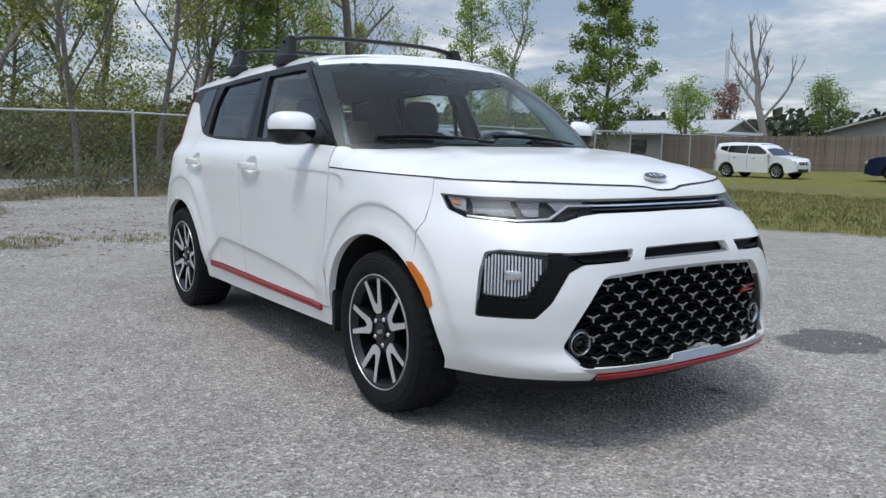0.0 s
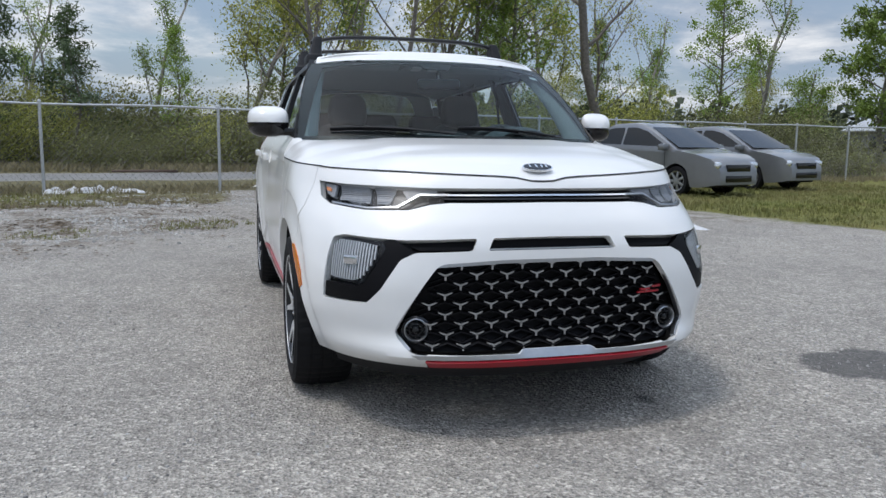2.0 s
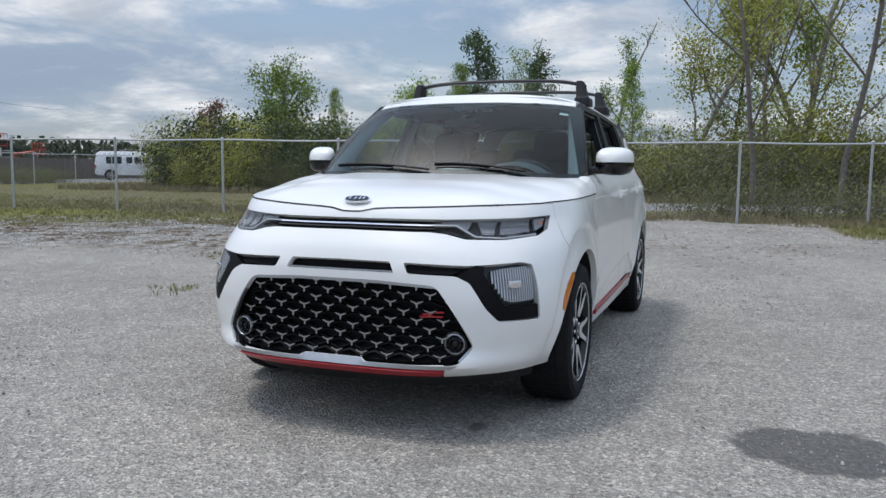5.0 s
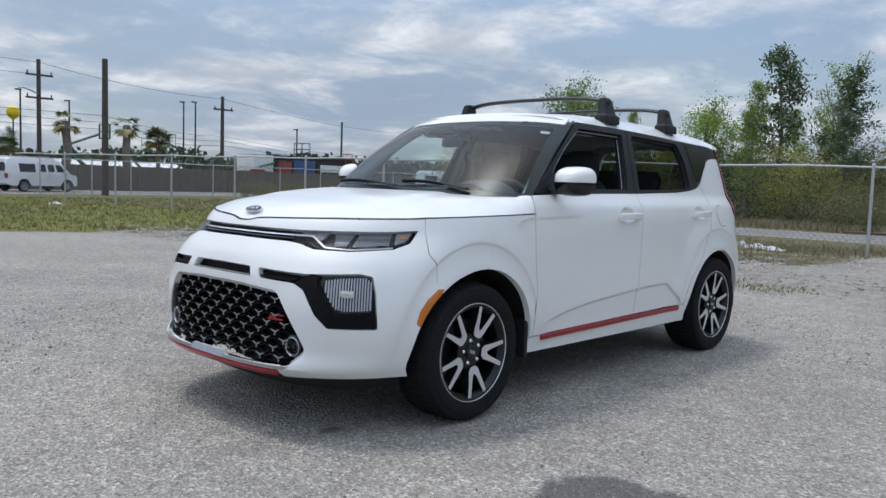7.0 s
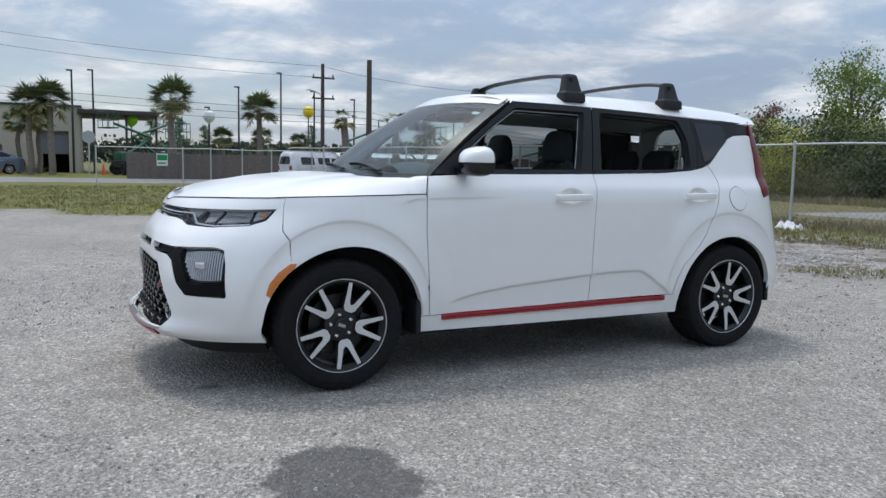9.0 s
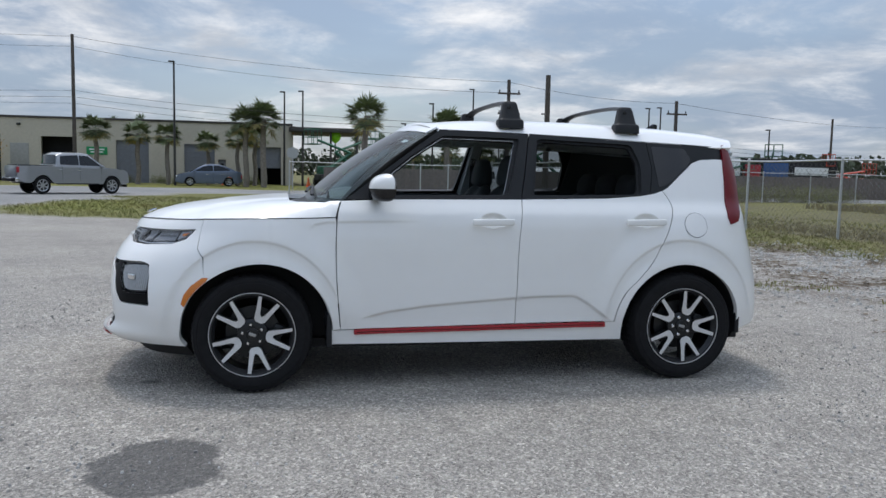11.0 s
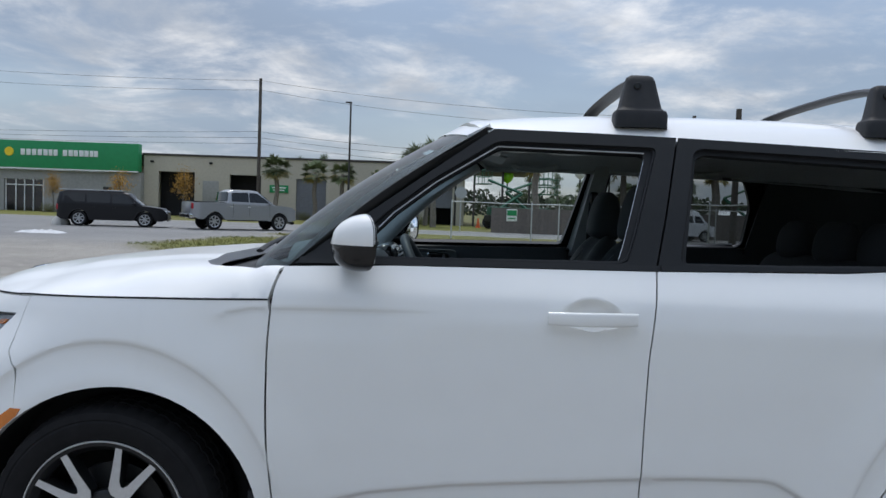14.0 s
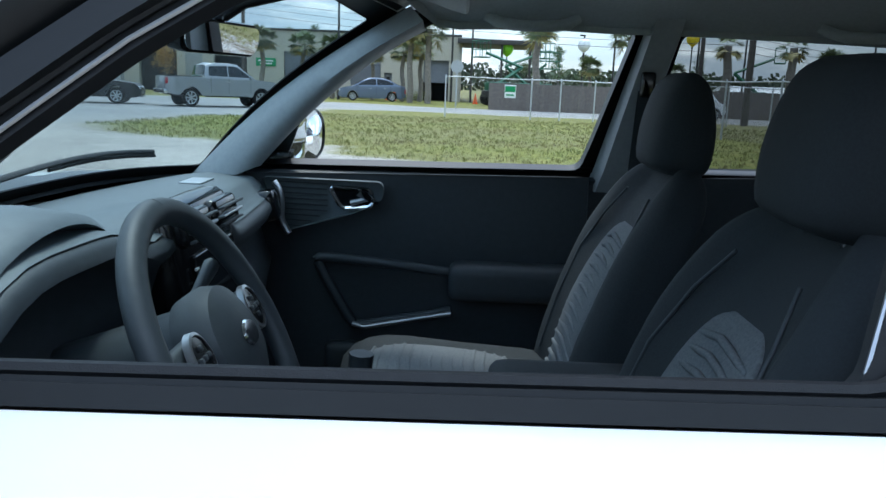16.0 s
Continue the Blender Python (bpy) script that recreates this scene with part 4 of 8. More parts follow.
ws = sheet("windshield", [(-.985, 0), (.985, 0), (.985, .955), (.5, .90), (-.5, .90), (-.985, .955)], screen, CLEAR, car, "windshield glass", step=.08, thick=0)
band = sheet("screen_border", [(-.99, -.02), (.99, -.02), (.99, .96), (.5, .905), (-.5, .905), (-.99, .96)], screen, TRIM, car, "black border behind the windshield", step=.05, thick=.003, grow=-.004,
             holes=[rounded([(-.948, .05), (.948, .05), (.875, .855), (.13, .855), (.10, .79), (-.10, .79), (-.13, .855), (-.875, .855)], .02)])
for s in (1, -1):
    rows = []
    for t in np.linspace(-.03, 1.0, 16):
        a = np.array([float(v) for v in screen(.985, t)])
        p, z = .805 + (.235 - .805) * t, 1.078 + (1.515 - 1.078) * t
        b = np.array([float(v) for v in body(p, z, -.004)])
        m1 = a * .66 + b * .34 + np.array((.005, .006, .003))
        m2 = a * .33 + b * .67 + np.array((.005, .006, .003))
        rows.append([tuple(q * np.array((1, s, 1))) for q in (a - np.array((.01, .01, .02)), a, m1, m2, b, b - np.array((.02, .03, 0)))])
    loft("front_pillar", rows, TRIM, car, "satin black front pillar", flip=s > 0, angle=50)
    rows = []
    for t in np.linspace(-.02, .97, 14):
        a = np.array([float(v) for v in screen(.925 - .03 * t, t)]) + np.array((-.014, 0, -.014))
        b = np.array((.640 - .425 * t, .690 - .070 * t, 1.105 + .345 * t + .14 * t * (1 - t)))
        m = (a + b) / 2 + np.array((-.015, -.035, -.01))
        rows.append([tuple(q * np.array((1, s, 1))) for q in (a + np.array((.0, .03, -.005)), a, (a + m) / 2 + np.array((0, -.008, 0)), m, (b + m) / 2 + np.array((0, -.008, 0)), b, b + np.array((-.005, .04, 0)))])
    loft("pillar_lining", rows, PILLARGREY, car, "grey inner pillar trim", flip=s < 0, angle=50)
sheet("roof_header", [(-.93, .93), (-.5, .895), (.5, .895), (.93, .93), (.93, 1.03), (-.93, 1.03)], screen, PAINT, roof, "white front edge of the roof", step=.05, thick=.012, grow=.004)
# cowl and wipers
sheet("cowl", [(-1.03, -.60), (1.03, -.60), (1.03, -.2), (.99, .02), (-.99, .02), (-1.03, -.2)], lambda v, w: tuple(a - b for a, b in zip(screen(v, np.maximum(np.asarray(w), -.01)), (np.minimum(np.asarray(w), 0) * .55, 0 * np.asarray(v), .012 - np.minimum(np.asarray(w), 0) * .10))), PLASTIC, car, "black plastic cowl", step=.06, thick=.01)
for v0, v1, w1 in ((.62, -.02, .10), (-.05, -.80, .095)):
    pts = [tuple(float(c) for c in screen(v0 + (v1 - v0) * t, .03 + (w1 - .03) * math.sin(t * 2.0) * .9)) for t in np.linspace(0, 1, 9)]
    pts = [(x + .012, y, z + .016) for x, y, z in pts]
    wiper = tube("wiper", pts, [(.012 - .006 * t, .006) for t in np.linspace(0, 1, 9)], PLASTIC, car, "black wiper arm and blade")
    tube("blade", [(x - .004, y, z - .009) for x, y, z in pts[3:]], .0045, RUBBER, wiper)
st = sheet("sticker", [(.80, .77), (.87, .77), (.87, .805), (.80, .805)], screen, WHITE, ws, "small white sticker", thick=0, grow=-.003)

# tailgate with its window
def rear(q, z, off=0.0):
    q = np.asarray(q, float)
    x, y, zz = body(X0R - LR + np.abs(q), z, off)
    return x, y * np.where(q < 0, -1, 1), zz


LRQ = LR
REARWIN = mirror_q([(0, 1.47), (.42, 1.45), (.52, 1.40), (.56, 1.12), (.45, 1.06), (0, 1.05)])
tg = sheet("tailgate", mirror_q([(0, 1.53), (.5, 1.50), (.73, 1.44), (.725, .42), (0, .42)]), rear, PAINT, car, "white tailgate", step=.06, holes=[rounded(REARWIN, .05)], thick=.03)
sheet("rear_window", rounded(REARWIN, .05), lambda q, z: rear(q, z, -.01), TINT, tg, "tinted rear window", step=.08, thick=0).visible_shadow = False
sheet("rear_bumper", mirror_q([(0, .415), (.50, .415), (.50, .345), (.4, .30), (0, .29)]), lambda q, z: rear(q, z, -.06), PAINT, car, "white rear bumper", step=.06, thick=.03)
# underbody and firewall keep daylight out of the cabin floor
bm = merged(box_bm((3.5, 1.36, .06), (-.05, 0, .24), .02), box_bm((.5, 1.2, .5), (1.55, 0, .45), .05), box_bm((.6, 1.2, .4), (-1.45, 0, .45), .05), box_bm((.05, 1.1, .66), (.93, 0, .72)))
part("underbody", bm, DARK, car, "dark underbody")

# wheels
wheel = part("wheel", lathe_bm([(.222, -.19), (.232, -.185), (.225, -.16), (.205, -.10), (.205, -.02), (.222, .004), (.231, .006), (.236, .0), (.232, -.02), (.212, -.05), (.212, -.19)], 64), GUN, car, "18-inch alloy wheel with machined split spokes")
tyre_prof = [(.228, -.205), (.25, -.225), (.285, -.234), (.312, -.228), (.327, -.212), (.334, -.185), (.3345, -.15), (.332, -.148), (.332, -.138), (.335, -.136), (.335, -.105), (.332, -.103), (.332, -.093), (.335, -.091), (.335, -.06), (.332, -.058), (.332, -.05), (.334, -.046), (.327, -.010), (.318, .006), (.300, .012), (.296, .010), (.290, .014), (.262, .014), (.246, .008), (.234, .0), (.228, -.01)]
tyre_bm = lathe_bm(tyre_prof, 150)
for v in tyre_bm.verts:
    # cross grooves over the shoulders and ribs
    r, k = math.hypot(v.co.x, v.co.z), round(math.atan2(v.co.z, v.co.x) / (2 * math.pi / 150))
    if r > .325 and k % 3 == 0:
        v.co.x, v.co.z = v.co.x * (1 - .005 / r), v.co.z * (1 - .005 / r)
part("tyre", tyre_bm, RUBBER, wheel, "black low-profile tyre")
part("rim_lip", lathe_bm([(.2325, .005), (.2340, .0085), (.2365, .0085), (.238, .004), (.236, -.004)], 96), ALLOY, wheel, "bright rim edge")
for k in range(5):
    base = radians(90 + 72 * k + 78)
    pol = lambda r, a: (r * math.cos(base + radians(a)), r * math.sin(base + radians(a)))
    vee = [pol(.2345, -17), pol(.2345, -12.6), pol(.124, -6), pol(.112, -2), pol(.112, 2), pol(.124, 6), pol(.2345, 12), pol(.2345, 17), pol(.16, 17.5), pol(.095, 20), pol(.078, 14), pol(.074, 0), pol(.078, -14), pol(.095, -20), pol(.16, -17.5)]
    bm = bmesh.new()
    f = [bm.verts.new((x, -.012 + .022 * min(1, math.hypot(x, z) / .2) - .01, z)) for x, z in vee]
    b = [bm.verts.new((x * .985, -.055, z * .985)) for x, z in vee]
    n = len(f)
    bm.faces.new(f), bm.faces.new(b)
    for i in range(n):
        bm.faces.new((f[i], f[(i + 1) % n], b[(i + 1) % n], b[i]))
    bmesh.ops.recalc_face_normals(bm, faces=bm.faces)
    bmesh.ops.triangulate(bm, faces=[fc for fc in bm.faces if len(fc.verts) > 4])
    sp = part("spoke", bm, GUN, wheel, "dark-sided split spoke", angle=25)
    bm = bmesh.new()
    f = [bm.verts.new((x * .997, -.0195 + .022 * min(1, math.hypot(x, z) / .2), z * .997)) for x, z in vee]
    b = [bm.verts.new((x, -.0228 + .022 * min(1, math.hypot(x, z) / .2), z)) for x, z in vee]
    bm.faces.new(f)
    for i in range(n):
        bm.faces.new((f[i], f[(i + 1) % n], b[(i + 1) % n], b[i]))
    bmesh.ops.recalc_face_normals(bm, faces=bm.faces)
    bmesh.ops.triangulate(bm, faces=[fc for fc in bm.faces if len(fc.verts) > 4])
    part("spoke_face", bm, ALLOY, wheel, "bright machined spoke face", angle=25)
    a = radians(90 + 72 * k + 42)
    nut = part("lug_nut", lathe_bm([(.010, -.03), (.010, -.012), (.007, -.008), (0, -.007)], 12), CHROME, wheel, "chrome lug nut")
    nut.location = (.056 * math.cos(a), 0, .056 * math.sin(a))
part("hub", lathe_bm([(.085, -.05), (.084, -.026), (.072, -.020), (.034, -.022), (.034, -.012), (.030, -.008), (0, -.007)], 40), GUN, wheel, "dark hub with centre cap")
part("cap_mark", box_bm((.040, .002, .016), (0, -.006, 0), .001), SATIN, wheel, "small silver cap mark")
part("brake_disc", lathe_bm([(.06, -.10), (.15, -.10), (.15, -.085), (.06, -.08)], 40), GUN, wheel, "dark steel brake disc")
part("caliper", box_bm((.06, .05, .12), (-.13, -.09, .03), .012), GUN, wheel, "grey brake caliper")
TW = .875
wheel.matrix_basis = pose(1.30, TW, .334, 0, -20, 0)
copy_thing(wheel, pose(-1.30, TW - .003, .334, 0, -12, 0))
copy_thing(wheel, pose(1.30, -TW, .334, 0, 20, 180))
copy_thing(wheel, pose(-1.30, -TW + .003, .334, 0, -13, 180))

# door mirrors
def pw(v, e):
    return math.copysign(abs(v) ** e, v)


for s in (1, -1):
    rows, glass_row = [], []
    for t in np.linspace(0, 1, 11):
        k = max((1 - t ** 2.4) ** .5, .06)
        x, cy, cz = .565 + .098 * t, .918 - .012 * t, 1.166 - .010 * t
        rows.append([(x - .036 * math.cos(a) * (1 - t), s * (cy + (.102 if math.cos(a) > 0 else .098) * k * pw(math.cos(a), .62)), cz + (.076 if math.sin(a) > 0 else .080) * k * pw(math.sin(a), .66)) for a in np.linspace(0, 2 * math.pi, 36, endpoint=False)])
    lowz = 1.158
    top = [[(x, y, max(z, lowz)) for x, y, z in r] for r in rows]
    bot = [[(x, y, min(z, lowz - .010)) for x, y, z in r] for r in rows]
    strip = [[(x - .001, y * .999, min(max(z, lowz - .011), lowz + .001)) for x, y, z in r] for r in rows]
    mir = loft("door_mirror", top, PAINT, car, "white door mirror with a black lower shell", closed=True, caps=True, flip=s < 0, angle=50)
    loft("lower_shell", bot, GLOSS, mir, "black lower shell", closed=True, caps=True, flip=s < 0, angle=50)
    loft("signal", strip, GLOSS, mir, "dark turn signal strip", closed=True, flip=s < 0, angle=50)
    scaled = lambda f, dx: [(x + dx, s * .918 + (y - s * .918) * f, 1.166 + (z - 1.166) * f) for x, y, z in rows[0]]
    loft("mirror_rim", [scaled(1.003, .004), scaled(.99, -.003), scaled(.94, -.004), scaled(.91, .003)], GLOSS, mir, "black rim", closed=True, flip=s > 0, angle=50)
    loft("mirror_glass", [scaled(.93, .001), scaled(.6, .0), scaled(.05, -.0005)], MIRROR, mir, "mirror glass", closed=True, caps=True, flip=s > 0, angle=50)
    part("arm", prism_bm(rounded([(.57, s * .79), (.66, s * .78), (.63, s * .89), (.585, s * .89)], .02), .04, "xy", 1.092, .01), GLOSS, mir, "black mirror arm")
    sail = sheet("mirror_sail", rounded([(.77, 1.10), (.595, 1.10), (.545, 1.215)], .012), lambda p, z: body(p, z, .002), TRIM, car, "black mirror base", side=s, thick=.02)

# roof bars
for x0 in (-.23, -.99):
    rz = float(roof_z(np.array(x0), np.array(.575))) + .012
    path = [(x0 - .015, t * .58, rz + .134 - .030 * abs(t) ** 6 + .012 * (1 - t * t)) for t in np.linspace(-1, 1, 25)]
    bar = loft("roof_bar", tube_rows(path, (.031, .0125), 12), TRIM, car, "black roof rack crossbar", closed=True, caps=True, angle=60)
    for s in (1, -1):
        secs = [(-.02, .081, .052, .590), (.020, .081, .052, .589), (.032, .077, .048, .587), (.038, .068, .040, .583), (.046, .064, .036, .581), (.125, .046, .028, .568), (.140, .040, .024, .565), (.146, .030, .016, .563)]
        rr = []
        for h, hx, hy, yy in secs:
            rr.append([(x0 - .003 + hx * pw(math.cos(a), .35), s * (yy + hy * pw(math.sin(a), .4)), rz - .012 + h) for a in np.linspace(0, 2 * math.pi, 28, endpoint=False)])
        ft = loft("bar_foot", rr, PLASTIC, bar, "black tapered foot", closed=True, caps=True, angle=35)
        part("lock", lathe_bm([(.011, -.006), (.011, .004), (.008, .005), (.007, .001), (0, .001)], 16), GLOSS, bar, "black lock barrel").matrix_basis = pose(x0 + .01, s * .602, rz + .098, 0, 0, 0 if s > 0 else 180)

# ---- cabin of the white car ----
def soft_box(name, size, at, mat, parent, label="", rot=(0, 0, 0), bevel=.03, seg=3, angle=40):
    ob = part(name, box_bm(size, (0, 0, 0), min(bevel, min(size) * .48), seg), mat, parent, label, angle)
    ob.matrix_basis = pose(*at, *rot)
    return ob


# headliner, floor and door linings
hl_ring = [(.27, .0), (.26, .45), (.20, .60)] + [(x, roof_edge(x) - .045) for x in np.linspace(.15, -1.75, 12)] + [(-1.8, 0)]
hl_ring += [(x, -y) for x, y in reversed(hl_ring) if y > .01]
head = sheet("headliner", hl_ring, lambda x, y: (x, y, roof_z(np.asarray(x), np.asarray(y)) - .045 - .02 * (np.abs(y) / .62) ** 3), HEADLINE, car, "grey cloth headliner", step=.1, thick=.02)
soft_box("overhead_console", (.20, .26, .05), (.19, 0, 1.515), HEADLINE, car, "grey overhead console", (0, -8, 0), .02)
soft_box("map_lamp", (.07, .06, .012), (.20, .05, 1.487), WHITE, car, "pale map lamp", (0, -8, 0), .004)
soft_box("map_lamp", (.07, .06, .012), (.20, -.05, 1.487), WHITE, car, "pale map lamp", (0, -8, 0), .004)
soft_box("roof_slot", (.26, .05, .02), (-.02, .12, 1.532), GLOSS, car, "dark roof slot", (0, 2, 0), .006)
for y in (.36, -.36):
    soft_box("sun_visor", (.15, .42, .018), (.20, y, 1.500), HEADLINE, car, "grey folded sun visor", (0, -14, 0), .008)
for s in (-1, 1):
    for gx in (-.02, -.78):
        pts = [(gx + .105 * t, s * (.595 - .02 * (1 - t * t)), 1.478 - .022 * (1 - t ** 4)) for t in np.linspace(-1, 1, 11)]
        tube("grab_handle", pts, (.011, .013), HEADLINE, car, "grey roof grab handle")
part("cabin_floor", box_bm((2.6, 1.34, .05), (-.40, 0, .36), .02), CLOTH, car, "black carpet floor")
def cabin_side(p, z, off=0.0):
    """The inner face of the doors, upright above the waist."""
    z = np.asarray(z, float)
    x, y, _ = body(p, np.minimum(z, .93), -.125 + .02 * smooth(.95, .6, z) - off)
    return x, y, z + 0 * x


for s in (1, -1):
    inner = cabin_side
    card = sheet("door_lining", [(.80, 1.075), (.40, 1.085), (-.20, 1.098), (-.22, .45), (.74, .45)], inner, LINING, car, "black door lining", side=s, thick=.01, step=.06)
    sheet("rear_lining", [(-.28, 1.100), (-1.0, 1.125), (-1.25, 1.1), (-1.0, .60), (-.84, .45), (-.28, .45)], inner, LINING, car, "black rear door lining", side=s, thick=.01, step=.06)
    sheet("door_cap", [(.78, 0), (.40, 0), (-.22, 0), (-.22, 1), (.40, 1), (.78, 1)], lambda p, w: (p, cabin_side(p, 1.0 + 0 * np.asarray(p))[1] + .03 * np.asarray(w), 1.076 + .012 * (.8 - np.asarray(p)) + .008 * np.sin(np.pi * np.asarray(w))), LINING, card, "soft black door top", side=s, thick=.02, step=.08)
    # speaker pod with its diamond ribs and the inner handle
    pod = sheet("handle_pod", rounded([(.64, 1.072), (.325, 1.068), (.325, 1.020), (.40, .985), (.59, .930)], .02), lambda p, z: cabin_side(p, z, .016), DASH, card, "ribbed handle pod", side=s, thick=.03)
    for k in range(9):
        z = 1.062 - k * .014
        x1 = .47 + max(0, k - 5) * .02
        sheet("rib", [(.62 - .004 * k, z), (x1, z - .004), (x1, z - .008), (.62 - .004 * k, z - .004)], lambda p, zz: cabin_side(p, zz, .020), LINING, pod, side=s, thick=.004)
    loop = [(.465, 1.050), (.362, 1.046), (.350, 1.014), (.362, 1.000), (.435, .994)]
    path = [tuple(np.array([float(v) for v in cabin_side(p, z, .022)]) * (1, s, 1)) for p, z in rounded(loop, .014, 3)]
    path.append(path[0])
    loft("handle_ring", tube_rows(path, .006, 6), CHROME, pod, "bright handle surround", closed=True)
    sheet("handle_cup", rounded(loop, .014), lambda p, z: cabin_side(p, z, .019), GLOSS, pod, "black handle recess", side=s, thick=.003)
    tube("inner_handle", [tuple(np.array([float(v) for v in cabin_side(p, z, .027)]) * (1, s, 1)) for p, z in ((.39, 1.036), (.372, 1.020), (.41, 1.010))], .008, SATIN, pod, "silver pull lever")
    # armrest bow
    bow = [(.14, .835), (.30, .852), (.475, .865), (.49, .845), (.45, .765), (.405, .69), (.37, .682), (.14, .73)]
    path = [tuple(np.array([float(v) for v in cabin_side(p, z, .03)]) * (1, s, 1)) for p, z in flow(bow, 4)]
    tube("armrest_bow", path, .013, LINING, card, "black armrest bow")
    path = [tuple(np.array([float(v) for v in cabin_side(p, z, .046)]) * (1, s, 1)) for p, z in ((.402, .687), (.37, .678), (.14, .726))]
    tube("bow_trim", path, .007, SATIN, card, "silver bow trim")
    x, y, z = (float(v) for v in body(-.02, .80, -.15))
    soft_box("armrest", (.34, .09, .10), (-.02, s * y, .815), LINING, card, "black door armrest", (0, 0, 0), .03)
    soft_box("door_pocket", (.55, .05, .16), (.20, s * (y + .01), .55), LINING, card, "black door pocket", (0, 0, 0), .02)
    # centre pillar trims and seat belts
    rows = []
    for t in np.linspace(0, 1, 8):
        p, z = -.255 - .085 * t, 1.06 + .43 * t
        c = np.array([float(v) for v in body(p, z, -.055)])
        rows.append([tuple((c + np.array(o)) * (1, s, 1)) for o in ((.055 - .012 * t, .02, 0), (.035, -.03, 0), (-.030, -.03, 0), (-.045, .02, 0))])
    # Same trim on both sides; the left is coloured black in place of shade.
    loft("centre_pillar", rows, PILLARGREY if s < 0 else LINING, car, "inner centre pillar trim", closed=True, flip=s < 0, angle=50)
    y0 = float(body(-.26, .8, -.10)[1])
    soft_box("lower_pillar", (.13, .04, .66), (-.245, s * y0, .76), LINING, car, "black lower pillar trim", (0, 0, 0), .015)
    y0 = float(body(-.30, 1.34, -.09)[1])
    soft_box("belt_anchor", (.035, .02, .06), (-.305, s * y0, 1.335), GLOSS, car, "black belt anchor", (0, 0, 0), .008)
    tube("seat_belt", [(-.305, s * y0, 1.32), (-.30, s * (y0 + .02), 1.1), (-.28, s * (y0 + .03), .75), (-.26, s * (y0 + .03), .5)], (.004, .022), CLOTH, car, "black seat belt", up=(1, 0, 0))
    # rear pillar trim
    sheet("rear_side_trim", [(-1.04, 1.10), (-1.10, 1.44), (-1.80, 1.42), (-1.85, .60), (-1.70, .60), (-1.2, .95)], lambda p, z: body(p, z, -.06), LINING, car, "black rear side trim", side=s, thick=.01, step=.08)

# dashboard
def dash_top(y, u):
    """u: 0 at the glass, 1 at the edge that faces the seats."""
    y, u = np.asarray(y, float), np.asarray(u, float)
    hood_ = np.exp(-((y - .39) / .20) ** 4)
    mid = np.exp(-((y - .0) / .18) ** 4)
    x = .955 - .08 * (np.abs(y) / .7) ** 2 - u * (.385 - .12 * (np.abs(y) / .7) ** 2 + .05 * hood_ * 0)
    z = 1.062 + .015 * np.sin(np.pi * np.clip(u, 0, 1)) + .055 * hood_ * smooth(.35, .9, u) + .04 * mid * smooth(.4, .9, u) - .03 * smooth(.8, 1, u) * (1 - hood_) * (1 - mid)
    return x, y, z


dash = sheet("dashboard", [(-.71, 0), (.71, 0), (.71, 1), (-.71, 1)], dash_top, DASH, car, "dark grey soft dashboard", step=.045, thick=0)
rows = []
for y in np.linspace(-.71, .71, 40):
    x, _, z = (float(v) for v in dash_top(y, 1.0))
    hood_ = math.exp(-((y - .39) / .20) ** 4)
    rows.append([(x + .02, y, z + .001), (x, y, z - .003), (x - .012, y, z - .012), (x - .016, y, z - .026), (x - .006 + .09 * hood_, y, z - .05), (x + .03 + .06 * hood_, y, .95), (x + .015, y, .90), (x + .0, y, .86), (x + .02, y, .76), (x + .06, y, .62), (x + .20, y, .45)])
loft("dash_face", rows, LINING, dash, "black dash face", angle=75)
# driver's hood over the instruments
rows = []
for a in np.linspace(-78, 78, 22):
    y = .39 + .205 * math.sin(radians(a))
    z = 1.00 + .155 * math.cos(radians(a)) ** .8
    rows.append([(.86, y * .98 + .008, z - .02), (.76, y, z), (.68, y, z + .002), (.632 - .02 * math.cos(radians(a)), y, z - .006), (.620 - .02 * math.cos(radians(a)), y * .99 + .004, z - .018), (.632, y * .98 + .008, z - .030), (.72, y * .97 + .012, z - .035)])
loft("instrument_hood", rows, DASH, dash, "dark grey instrument hood", angle=50, flip=True)
part("instrument_panel", prism_bm(rounded([(.235, .93), (.545, .93), (.545, 1.06), (.39, 1.12), (.235, 1.06)], .03), .01, "yz", .718), SCREEN, dash, "dark instrument panel")
# centre stack
stack = soft_box("centre_panel", (.07, .30, .25), (.575, 0, 1.000), GLOSS, dash, "gloss black centre panel", (0, 10, 0), .04)
soft_box("touch_screen", (.006, .20, .095), (.535, 0, .995), SCREEN, dash, "dark touch screen", (0, 10, 0), .003)
for k in range(4):
    soft_box("screen_key", (.004, .014, .004), (.5335, .112, 1.025 - k * .022), WHITE, dash, "pale key mark", (0, 10, 0), .001)
for y in (.075, -.075):
    vent = soft_box("air_vent", (.03, .125, .055), (.552, y, 1.085), GLOSS, dash, "black air vent", (0, 14, 0), .015)
    for k in range(3):
        soft_box("vent_slat", (.012, .115, .005), (.533, y, 1.070 + k * .015), SATIN if k == 1 else LINING, vent.parent, "air vent slat", (0, 20, 0), .002)
for s in (1, -1):
    pil = flow([(.594, 1.066), (.580, 1.045), (.574, 1.01), (.574, .97), (.556, .935)], 4)
    tube("end_trim", [(x, s * .668, z) for x, z in pil], (.007, .015), SATIN, dash, "satin silver dash end trim", up=(0, 1, 0))
    soft_box("end_vent", (.05, .07, .08), (.60, s * .63, 1.01), GLOSS, dash, "black end vent", (0, 10, 0), .02)
